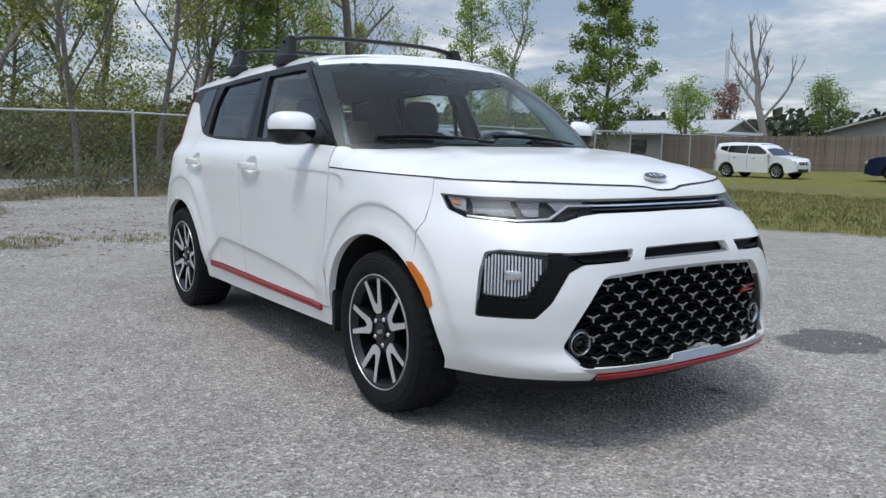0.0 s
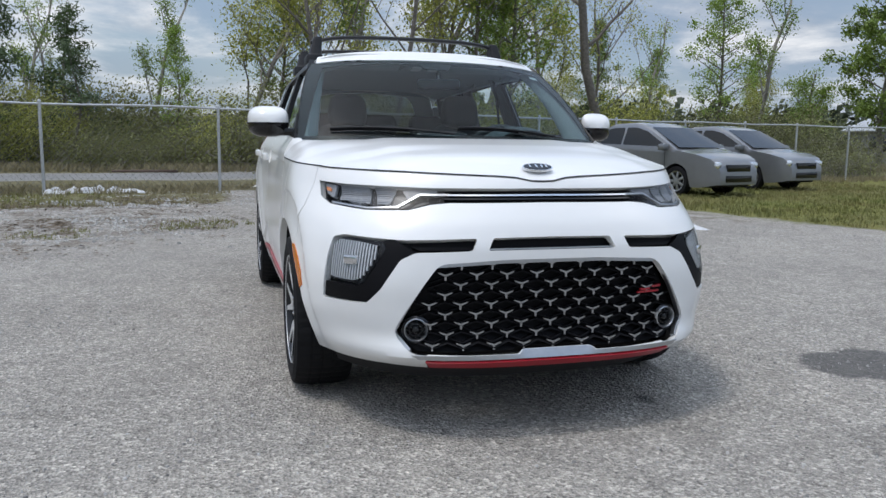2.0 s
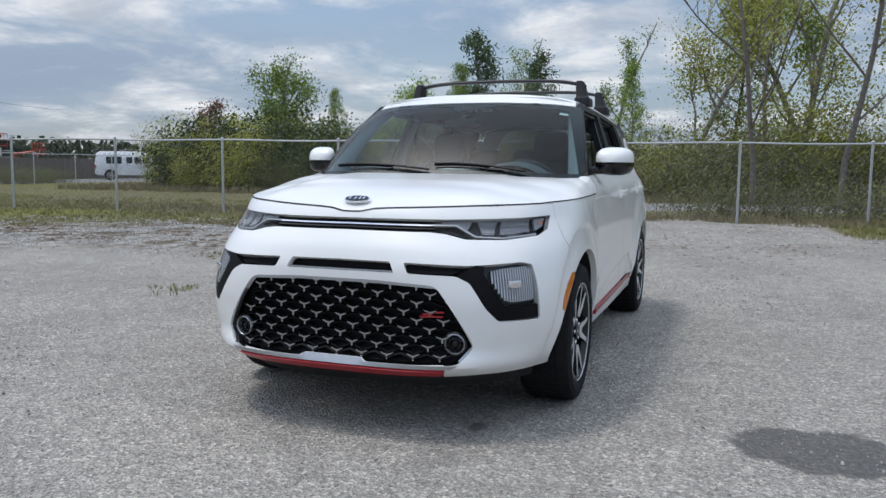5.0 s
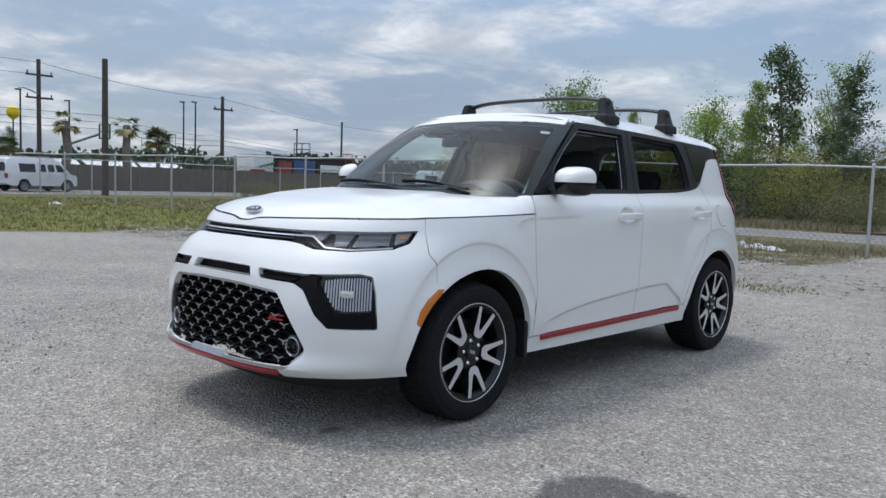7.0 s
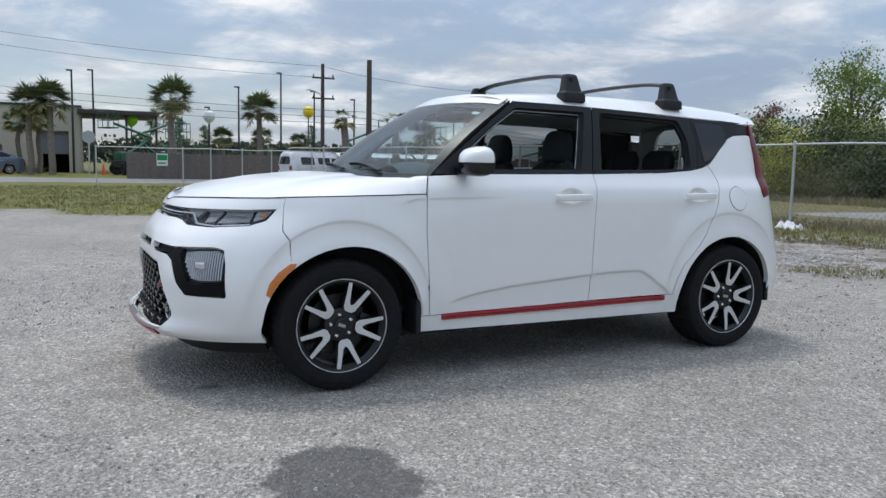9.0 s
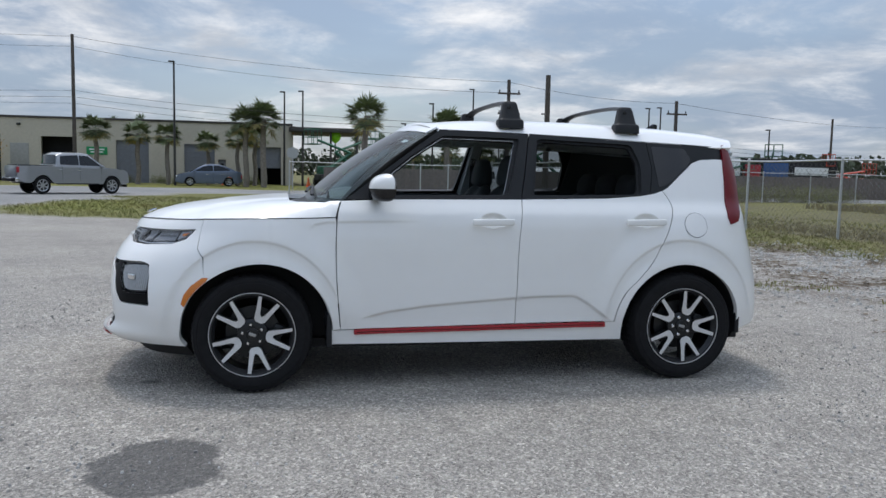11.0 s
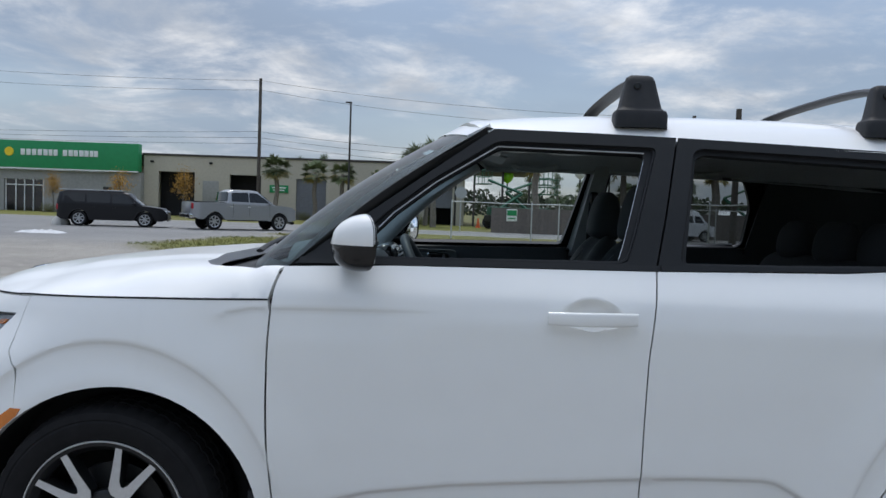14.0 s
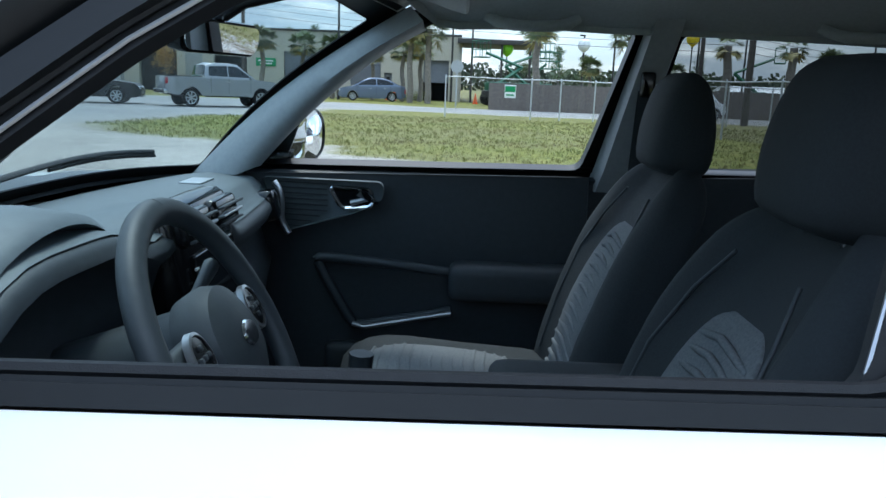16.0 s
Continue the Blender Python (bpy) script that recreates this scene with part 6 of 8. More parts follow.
def blades(name, count, x0, x1, y0, y1, hmin, hmax, mat, need, label, drymin=-1, drymax=2, seed=1, w=.006, hard=None):
    r = random.Random(seed)
    V, F = [], []
    for _ in range(count):
        x, y = r.uniform(x0, x1), r.uniform(y0, y1)
        g, d, p = zone(x, y)
        if hard is not None and not hard(x, y):
            continue
        if g < need or not drymin <= d + r.uniform(-.25, .25) <= drymax:
            continue
        for _b in range(5):
            bx, by = x + r.gauss(0, .035), y + r.gauss(0, .035)
            h, a, lean = r.uniform(hmin, hmax), r.uniform(0, 6.28), r.uniform(.1, .7)
            ca, sa = math.cos(a) * w, math.sin(a) * w
            k = len(V)
            tx, ty = bx + h * lean * sa / w, by - h * lean * ca / w
            V += [(bx - ca, by - sa, -.01), (bx + ca, by + sa, -.01), ((bx + tx) / 2 + ca * .6, (by + ty) / 2 + sa * .6, h * .65), (tx, ty, h)]
            F += [(k, k + 1, k + 2), (k, k + 2, k + 3)]
    return tagged(finish(name, V, F, mat, smooth_all=False), label, "grass", kind="stuff")


blades("lawn_grass", 15000, -16, 4, 2, 16, .03, .09, BLADE, .55, "short green spring grass with yellow patches", drymax=.75, seed=2, w=.008)
blades("lawn_grass", 14000, -16, 10, -30, -3, .03, .09, BLADE, .55, "short green grass beside the gravel", drymax=.8, seed=3, w=.008)
blades("dry_grass", 15000, -14, 2, -18, 3, .015, .055, STRAW, .35, "dry straw-coloured grass tufts on gravel", drymin=.4, seed=4, w=.007)
blades("dry_weeds", 9000, -17.5, -11, -14, 26, .04, .17, STRAW, .3, "tall dry weeds along the chain-link fence", seed=5, w=.007, hard=lambda x, y: abs(x + 12.6 + .2 * (y + 1)) < 1.4)
blades("dry_weeds", 16000, -30, -19, -26, 30, .08, .32, STRAW, .2, "tall dry weeds before the woods", seed=6, w=.014, hard=lambda x, y: x < -21.5 - .25 * (y + 6) * 0)
TUFTGRASS = material("yellow-green tuft grass", (.24, .24, .075), .8, rnd=.35)
TUFTS = [(-5.3, -.15, .5), (-.7, -3.1, .28), (-4.7, -2.9, .5), (-5.6, -1.4, .6), (-3.1, -4.5, .3)]
blades("grass_tuft", 3600, -7, 0, -5, 1, .015, .05, TUFTGRASS, -1, "small tuft of yellow-green grass in the gravel", seed=7, w=.006, hard=lambda x, y: any(math.hypot((x - a) / 1.3, y - b) < c * (.6 + .5 * (field(x, y, 3) + .5)) for a, b, c in TUFTS))

# ---- fences ----
GALV = material("galvanised steel", (.50, .51, .52), .45, .55, grain=.12, grain_scale=30)
WIRE = material("weathered fence wire", (.16, .16, .155), .6, .5, grain=.2, grain_scale=20)


def chain_fence(name, p0, p1, height, posts, label, pitch=.125):
    """Chain link between two ground points: posts with caps, a top rail and woven wires."""
    a, b = Vector((*p0, 0)), Vector((*p1, 0))
    L = (b - a).length
    m = Matrix.Translation(a) @ Matrix.Rotation(math.atan2(b.y - a.y, b.x - a.x), 4, "Z")
    fence = thing(name, label, "fence", m=m)
    first = None
    for s in posts:
        if first is None:
            bm = merged(lathe_bm([(.030, -.1), (.030, height + .01), (.036, height + .012), (.036, height + .03), (.02, height + .055), (0, height + .06)], 10, "z"))
            first = part("post", bm, GALV, fence)
            first.location = (s, 0, 0)
        else:
            o = first.copy()
            scene.collection.objects.link(o)
            o.location = (s, 0, 0)
    pts = [(s, -.0, height - .015 + .012 * math.sin(s * 1.7)) for s in np.arange(0, L + .01, .5)]
    loft("top_rail", tube_rows(pts, .021, 8), GALV, fence, "galvanised top rail", closed=True, caps=True)
    V, F = [], []
    n = int((L + height) / pitch)
    for d in (1, -1):
        for i in range(-int(height / pitch), int(L / pitch) + 1):
            x0, x1 = (i * pitch, i * pitch + height * .95) if d > 0 else (i * pitch + height * .95, i * pitch)
            z0, z1 = .03, height - .03
            if min(x0, x1) < 0 or max(x0, x1) > L:
                continue
            k = len(V)
            off = .012 * d
            r = .0027
            for x, z in ((x0, z0), (x1, z1)):
                V += [(x - r, off, z), (x + r, off + r, z), (x + r, off - r, z)]
            F += [(k, k + 1, k + 4, k + 3), (k + 1, k + 2, k + 5, k + 4), (k + 2, k, k + 3, k + 5)]
    finish("wire_mesh", V, F, WIRE, fence, "woven diamond wire mesh", smooth_all=False)
    return fence


A, B = (-6.5, -28.5), (-19.2, 31.5)
LW = math.dist(A, B)
known = [(-11.2, -6.9), (-11.87, -4.36), (-12.28, -1.12), (-12.98, 1.62), (-13.5, 4.18), (-13.95, 6.6), (-14.45, 9.0), (-14.95, 11.4), (-15.4, 13.7), (-15.8, 15.9), (-16.3, 18.3), (-16.8, 20.7), (-17.3, 23.1), (-17.8, 25.5), (-18.3, 27.9), (-10.7, -9.6), (-10.2, -12.2), (-9.6, -14.8), (-9.1, -17.5), (-8.5, -20.2), (-7.9, -22.9), (-7.3, -25.6)]
tdir = np.array((B[0] - A[0], B[1] - A[1])) / LW
chain_fence("chain_link_fence", A, B, 1.70, sorted(float(np.dot(np.array(k) - A, tdir)) for k in known), "galvanised chain-link fence along the gravel lot")
chain_fence("chain_link_fence", (.75, -31.7), (-47, -33.5), 1.62, [0, 3.5, 4.7, 6.1, 7.45, 9.4, 11.6, 13.4, 15.4, 17.7, 21.8, 24.6, 27.5, 30.4, 33.3, 36.2, 39, 42, 45], "long chain-link fence across the grass")

# brown slatted privacy fence behind it
SLAT = material("weathered brown slats", (.150, .125, .108), .85, rnd=.16, grain=.2, grain_scale=8)
slat_fence = thing("privacy_fence", "brown slatted privacy fence behind the chain link", "fence")
bm = bmesh.new()
rf = random.Random(11)
for i in range(430):
    x = -1.5 - i * .16
    y = -43.5 + .02 * rf.uniform(-1, 1) - .02 * (x + 1.5)
    h = 1.46 + .015 * rf.uniform(-1, 1)
    r = bmesh.ops.create_cube(bm, size=1)
    bmesh.ops.scale(bm, vec=(.157, .025, h), verts=r["verts"])
    bmesh.ops.translate(bm, vec=(x, y, h / 2), verts=r["verts"])
sl = part("slats", bm, SLAT, slat_fence)
sl["kind"] = "stuff"
part("rail", box_bm((69, .04, .08), (-36, -42.85, 1.2), .005, m=Matrix.Rotation(-.02, 4, "Z")), SLAT, slat_fence)

WOOD = material("grey weathered wood boards", (.16, .13, .105), .85, rnd=.35, grain=.25, grain_scale=5)
wf = thing("wooden_fence", "weathered grey-brown board fence behind the parked white car", "fence")
w0, w1 = Vector((-27.0, 34.5, 0)), Vector((-8.5, 41.5, 0))
yaw = math.degrees(math.atan2(w1.y - w0.y, w1.x - w0.x))
board = None
for i in range(138):
    p = w0 + (w1 - w0) * (i / 138)
    h = 1.82 + rf.uniform(-.03, .03)
    if board is None:
        board = part("board", prism_bm([(-.065, 0), (.065, 0), (.065, 1.79), (.045, 1.82), (-.045, 1.82), (-.065, 1.79)], .02, "xz", 0), WOOD, wf)
        o = board
    else:
        o = board.copy()
        scene.collection.objects.link(o)
    o.matrix_basis = pose(p.x, p.y, rf.uniform(-.03, .02), 0, rf.uniform(-.6, .6), yaw)
for z in (.4, 1.4):
    r = part("rail", box_bm(((w1 - w0).length, .04, .09), (0, 0, 0), .004), WOOD, wf)
    r.matrix_basis = pose((w0.x + w1.x) / 2, (w0.y + w1.y) / 2 + .05, z, 0, 0, yaw)

# ---- trees ----
BARK = material("grey-brown bark", (.17, .15, .13), .9, grain=.3, grain_scale=12, bump=.6, bump_scale=30, bump_dist=.02)
PALEBARK = material("pale bark", (.27, .25, .225), .9, grain=.25, grain_scale=12, bump=.5, bump_scale=30, bump_dist=.02)
LEAF_A = material("fresh green leaves", (.215, .30, .06), .6, rnd=.5)
LEAF_B = material("yellow-green spring leaves", (.36, .37, .085), .6, rnd=.45)
LEAF_C = material("dark pine needles", (.075, .115, .045), .6, rnd=.4)
LEAF_D = material("russet buds", (.22, .12, .09), .7, rnd=.4)
LEAF_E = material("olive brush leaves", (.19, .20, .075), .7, rnd=.5)
LEAF_F = material("dark evergreen leaves", (.055, .085, .03), .6, rnd=.5)
LEAF_G = material("orange-yellow leaves", (.42, .24, .05), .6, rnd=.35)
for mt in (LEAF_A, LEAF_B, LEAF_C, LEAF_D, LEAF_E, LEAF_F, LEAF_G):
    n, l = mt.node_tree.nodes, mt.node_tree.links
    b, o = n["Principled BSDF"], n["Material Output"]
    col = b.inputs["Base Color"].links[0].from_socket
    tl, mx = n.new("ShaderNodeBsdfTranslucent"), n.new("ShaderNodeMixShader")
    mx.inputs[0].default_value = .27
    l.new(col, tl.inputs[0]), l.new(b.outputs[0], mx.inputs[1]), l.new(tl.outputs[0], mx.inputs[2]), l.new(mx.outputs[0], o.inputs[0])


def tree(name, label, seed, height, trunk_r, spread, levels, leaf_mat, leaves, leaf_size, bark, base_frac=.3, upright=.55, droop=0.0, clump=.35, top_bare=0.0):
    """A trunk that forks into ever thinner limbs, and a crown of small leaves round the outer twigs."""
    r = random.Random(seed)
    t = thing(name, label, "tree")
    V, F, tips = [], [], []

    def limb(path, radii, seg):
        k0 = len(V)
        for row in tube_rows(path, list(radii), seg):
            V.extend(row)
        for i in range(len(path) - 1):
            for j in range(seg):
                a, b = k0 + i * seg + j, k0 + i * seg + (j + 1) % seg
                F.append((a, b, b + seg, a + seg))

    def grow(p, d, length, rad, lev):
        n = 5 if lev == 0 else 4
        path, cur, dd = [p.copy()], p.copy(), d.copy()
        for i in range(n):
            dd = (dd + Vector((r.gauss(0, .13), r.gauss(0, .13), r.gauss(0, .07) + (.10 if lev else .05) - droop * lev * .1))).normalized()
            cur = cur + dd * (length / n)
            path.append(cur.copy())
        end = rad * (.55 if lev < levels else .3)
        limb([tuple(q) for q in path], [rad + (end - rad) * i / n for i in range(n + 1)], 7 if lev == 0 else 5 if lev == 1 else 3)
        if lev >= levels:
            tips.extend((path[-1], path[-2], path[-3]))
            return
        kids = r.randint(5, 7) if lev == 0 else r.randint(3, 5)
        for i in range(kids):
            f = base_frac + (1 - base_frac) * (i + r.random()) / kids if lev == 0 else r.uniform(.35, 1)
            idx = f * n
            a = path[min(int(idx), n - 1)].lerp(path[min(int(idx) + 1, n)], idx - int(idx))
            ang = r.uniform(0, 6.283) if lev else 2.4 * i + r.uniform(-.5, .5)
            out = Vector((math.cos(ang), math.sin(ang), 0))
            nd = (out * (1 - upright) + Vector((0, 0, upright)) + dd * (.3 if lev else .1)).normalized()
            grow(a, nd, length * spread * r.uniform(.7, 1.15) * (1.15 - .45 * f if lev == 0 else .85), rad * (.42 if lev == 0 else .5) * (1.1 - .4 * f), lev + 1)
        if lev == 0:
            tips.append(path[-1])
            grow(path[-1], dd, length * .35, end, max(1, levels - 1))

    grow(Vector((0, 0, -.1)), Vector((r.gauss(0, .04), r.gauss(0, .04), 1)).normalized(), height * .72, trunk_r, 0)
    top = max(v[2] for v in V)
    k = height / top
    V = [(x * k, y * k, z * k) for x, y, z in V]
    finish("trunk", V, F, bark, t, angle=60)
    if leaves:
        LV, LF = [], []
        for _ in range(leaves):
            c = r.choice(tips) * k
            if c.z > height * (1 - top_bare) and r.random() < .85:
                continue
            p = c + Vector((r.gauss(0, clump), r.gauss(0, clump), r.gauss(0, clump * .8)))
            s = leaf_size * r.uniform(.6, 1.4)
            n = Vector((r.gauss(0, 1), r.gauss(0, 1), r.gauss(0, 1) + .5)).normalized()
            u = n.orthogonal().normalized()
            w = n.cross(u)
            a = r.uniform(0, 6.28)
            u, w = u * math.cos(a) + w * math.sin(a), w * math.cos(a) - u * math.sin(a)
            q = len(LV)
            LV += [tuple(p - u * s), tuple(p + w * s * .55 - u * s * .1), tuple(p + u * s), tuple(p - w * s * .55 + u * s * .1)]
            LF.append((q, q + 1, q + 2, q + 3))
        finish("crown", LV, LF, leaf_mat, t, smooth_all=False)
    return t


def cone_tree(name, label, seed, height, trunk_r, width, leaf_mat, leaves, leaf_size, low=.14):
    """A young tree with one straight leader, rising side limbs and a pear-shaped crown with gaps."""
    r = random.Random(seed)
    t = thing(name, label, "tree")
    V, F, tips = [], [], []

    def limb(path, radii, seg):
        k0 = len(V)
        for row in tube_rows(path, list(radii), seg):
            V.extend(row)
        for i in range(len(path) - 1):
            for j in range(seg):
                a, b = k0 + i * seg + j, k0 + i * seg + (j + 1) % seg
                F.append((a, b, b + seg, a + seg))
    stem = [Vector((.10 * math.sin(i * .9 + seed), .10 * math.cos(i * .7 + seed), height * i / 12 - (.1 if i == 0 else 0))) for i in range(13)]
    limb([tuple(q) for q in stem], [trunk_r * (1 - .078 * i) for i in range(13)], 7)
    for i in range(46):
        f = low + (.97 - low) * (i + r.random()) / 46
        s = stem[min(int(f * 12), 11)].lerp(stem[min(int(f * 12) + 1, 12)], f * 12 - int(f * 12))
        reach = width * min(1, .35 + (f - low) / .18) * (1.02 - f) ** .72 * r.uniform(.55, 1.2)
        a = 2.4 * i + r.uniform(-.4, .4)
        out = Vector((math.cos(a), math.sin(a), 0))
        pts = [s, s + out * reach * .5 + Vector((0, 0, reach * .32)), s + out * reach + Vector((0, 0, reach * r.uniform(.4, .8)))]
        limb([tuple(q) for q in pts], [.04 * (1.1 - f) + .012, .022, .008], 4)
        for _ in range(4):
            c = pts[0].lerp(pts[2], r.uniform(.35, 1))
            e = c + Vector((r.gauss(0, .25), r.gauss(0, .25), r.uniform(.05, .45))) * (.5 + reach * .35)
            limb([tuple(c), tuple(e)], [.012, .004], 3)
            tips += [e, c.lerp(e, .6), pts[2]]
    tips += [stem[-1], stem[-2]]
    finish("trunk", V, F, BARK, t, angle=60)
    LV, LF = [], []
    for _ in range(leaves):
        p = r.choice(tips) + Vector((r.gauss(0, .20), r.gauss(0, .20), r.gauss(0, .16)))
        n = Vector((r.gauss(0, 1), r.gauss(0, 1), r.gauss(0, 1) + .5)).normalized()
        u = n.orthogonal().normalized()
        v, z = n.cross(u), leaf_size * r.uniform(.6, 1.4)
        a = r.uniform(0, 6.28)
        u, v = u * math.cos(a) + v * math.sin(a), v * math.cos(a) - u * math.sin(a)
        q = len(LV)
        LV += [tuple(p - u * z), tuple(p + v * z * .55), tuple(p + u * z), tuple(p - v * z * .55)]
        LF.append((q, q + 1, q + 2, q + 3))
    finish("crown", LV, LF, leaf_mat, t, smooth_all=False)
    return t


def pine(name, label, seed, height, trunk_r, leaf_mat=None):
    """A gappy pine: a bare lean trunk with needle tufts on short side limbs near its top."""
    r = random.Random(seed)
    t = thing(name, label, "tree")
    V, F, LV, LF = [], [], [], []

    def limb(path, radii, seg):
        k0 = len(V)
        for row in tube_rows(path, list(radii), seg):
            V.extend(row)
        for i in range(len(path) - 1):
            for j in range(seg):
                a, b = k0 + i * seg + j, k0 + i * seg + (j + 1) % seg
                F.append((a, b, b + seg, a + seg))
    stem = [(.25 * math.sin(i * .8 + seed), .2 * math.cos(i * .6), height * i / 10) for i in range(11)]
    limb(stem, [trunk_r * (1 - .085 * i) for i in range(11)], 7)
    for i in range(20):
        f = .42 + .58 * (i + r.random()) / 20
        s = stem[min(int(f * 10), 9)]
        z = f * height
        a, L = r.uniform(0, 6.28), height * .19 * (1.25 - f) * r.uniform(.5, 1.5)
        pts = [(s[0] + math.cos(a) * L * q, s[1] + math.sin(a) * L * q, z + L * .25 * q * q) for q in (0, .5, 1)]
        limb(pts, [.05, .035, .015], 4)
        for c in pts[1:]:
            for _ in range(60):
                p = Vector(c) + Vector((r.gauss(0, .32), r.gauss(0, .32), r.gauss(0, .20)))
                d = Vector((r.gauss(0, 1), r.gauss(0, 1), r.gauss(0, 1))).normalized() * r.uniform(.10, .20)
                w = d.orthogonal().normalized() * .045
                q = len(LV)
                LV += [tuple(p - d), tuple(p + w), tuple(p + d), tuple(p - w)]
                LF.append((q, q + 1, q + 2, q + 3))
    finish("trunk", V, F, BARK, t, angle=60)
    finish("crown", LV, LF, leaf_mat or LEAF_C, t, smooth_all=False)
    return t


def brush(name, label, seed, w, h, count, mat, size=.09):
    """A thicket: many thin stems and small leaves in uneven clumps."""
    r = random.Random(seed)
    t = thing(name, label, "bush")
    V, F, LV, LF = [], [], [], []
    heads = []
    for i in range(int(14 * w)):
        x, y, hh = r.gauss(0, w * .38), r.gauss(0, .7), h * r.uniform(.35, 1.0)
        path = [(x + r.gauss(0, .05) * k * 3, y + r.gauss(0, .05) * k * 3, hh * k / 4) for k in range(5)]
        k0 = len(V)
        for row in tube_rows(path, [.025 - .005 * k for k in range(5)], 3):
            V.extend(row)
        for k in range(4):
            for j in range(3):
                a, b = k0 + k * 3 + j, k0 + k * 3 + (j + 1) % 3
                F.append((a, b, b + 3, a + 3))
        heads += [Vector(p) for p in path[1:]]
    for _ in range(count):
        p = r.choice(heads) + Vector((r.gauss(0, .3), r.gauss(0, .3), r.gauss(0, .25)))
        if p.z < .05:
            continue
        n = Vector((r.gauss(0, 1), r.gauss(0, 1), r.gauss(0, 1))).normalized()
        u = n.orthogonal().normalized()
        v, s = n.cross(u), size * r.uniform(.6, 1.4)
        q = len(LV)
        LV += [tuple(p - u * s), tuple(p + v * s * .6), tuple(p + u * s), tuple(p - v * s * .6)]
        LF.append((q, q + 1, q + 2, q + 3))
    finish("stem_tangle", V, F, BARK, t, angle=60)
    finish("foliage", LV, LF, mat, t, smooth_all=False)
    return t


def put(ob, x, y, rz=0, s=1.0, sz=None):
    c = copy_thing(ob, pose(x, y, 0, 0, 0, rz))
    c.scale = (s, s, sz or s)
    return c


FAR = (0, 400)
kinds = {
    "bare": tree("tree", "half-bare tree with wide crooked limbs and few new leaves", 1, 11, .11, .62, 4, LEAF_B, 3600, .05, BARK, .35, .42, clump=.3),
    "leafy": cone_tree("tree", "tall tree with fresh green spring leaves", 2, 11, .13, 2.5, LEAF_A, 9000, .062, .2),
    "yellow": tree("tree", "slender tree with yellow-green spring leaves", 3, 10, .12, .40, 3, LEAF_B, 8000, .058, PALEBARK, .2, .55, clump=.42),
    "sparse": tree("tree", "thin pale tree with sparse small leaves", 4, 10, .12, .36, 3, LEAF_A, 2000, .062, PALEBARK, .3, .62, clump=.25),
    "dead": tree("tree", "tall dead tree with a broken bare trunk", 5, 14, .20, .30, 2, LEAF_B, 0, .1, BARK, .45, .35),
    "vase": tree("tree", "bare vase-shaped tree with fine upright twigs", 6, 10.4, .30, .50, 4, LEAF_B, 0, .08, PALEBARK, .40, .60),
    "russet": tree("tree", "bare tree with russet spring buds", 7, 6.6, .18, .5, 3, LEAF_D, 2600, .09, BARK, .25, .6, clump=.3),
    "big": cone_tree("tree", "large full tree with dense green leaves", 8, 10.6, .17, 3.4, LEAF_A, 18000, .085),
    "round": tree("tree", "broad low tree with light green leaves", 9, 6.4, .14, .48, 3, LEAF_A, 7500, .062, BARK, .2, .45, clump=.34),
    "pine": pine("tree", "gappy pine with dark needle tufts", 10, 9.5, .17),
    "thicket": brush("bush", "tangled olive-green thicket behind the fence", 12, 3.2, 2.6, 9500, LEAF_E, .046),
    "scrub": brush("bush", "low dry scrub with few leaves", 13, 3.2, 1.8, 2600, LEAF_E, .05),
    "brushy": brush("bush", "tall yellow-green brush behind the fence", 14, 2.6, 4.2, 9000, LEAF_B, .054),
    "dark": brush("bush", "dense dark evergreen shrub behind the fence", 15, 2.8, 2.4, 11000, LEAF_F, .055),
    "autumn": tree("tree", "small orange-leaved tree before the warehouse", 16, 3.0, .05, .42, 3, LEAF_G, 1300, .05, BARK, .3, .55, clump=.25),
}
base_pos = {k: (-60 - 6 * i, -12 + 5 * i) for i, k in enumerate(kinds)}
for k, ob in kinds.items():
    ob.location = (*base_pos[k], 0)
plan = [
    ("bare", -21.5, 2.1, 30, 1.05), ("bare", -22.1, 4.6, 140, 1.15), ("bare", -24.5, 7.0, 200, 1.1), ("leafy", -25.5, 8.6, 0, 1.0), ("yellow", -24.5, 6.2, 10, 1.1), ("leafy", -26.5, 10.6, 90, 1.05), ("yellow", -27.0, 12.3, 60, .95),
    ("dead", -26.2, 14.3, 60, 1.05), ("bare", -25.0, 2.6, 260, 1.0), ("yellow", -27.2, -.3, 0, .92), ("leafy", -29.2, -2.6, 50, .50), ("sparse", -31.1, -3.9, 0, .75), ("pine", -29.0, -6.6, 0, .62), ("sparse", -34.4, -9.4, 40, .78),
]
plan_mid = [
    ("pine", -28.9, -9.2, 80, .72), ("sparse", -30.0, -7.3, 120, .58), ("round", -28.0, -12.4, 60, .80), ("pine", -26.2, -5.9, 120, .45), ("leafy", -27.4, -9.6, 220, .50), ("sparse", -25.4, -12.4, 40, .38), ("yellow", -25.8, -13.6, 20, .33),
    ("round", -28.6, -19.2, 110, 1.02), ("russet", -27.0, -22.0, 30, .62), ("leafy", -24.5, -8.6, 10, .37),
    ("leafy", -30.0, 16.2, 140, .62), ("sparse", -31.7, 19.6, 20, .75), ("leafy", -29.8, 22.7, 300, .92), ("sparse", -30.2, 25.2, 10, 1.0), ("yellow", -33.5, 27.0, 10, .55),
    ("big", -27.9, 30.8, 0, .98), ("round", -27.4, 36.6, 20, .85), ("russet", -38.2, 56, 0, 1.0), ("vase", -29.0, 47.8, 0, 1.0), ("round", -26.3, 51.8, 120, .98), ("round", -31, 29, 60, .8),
]
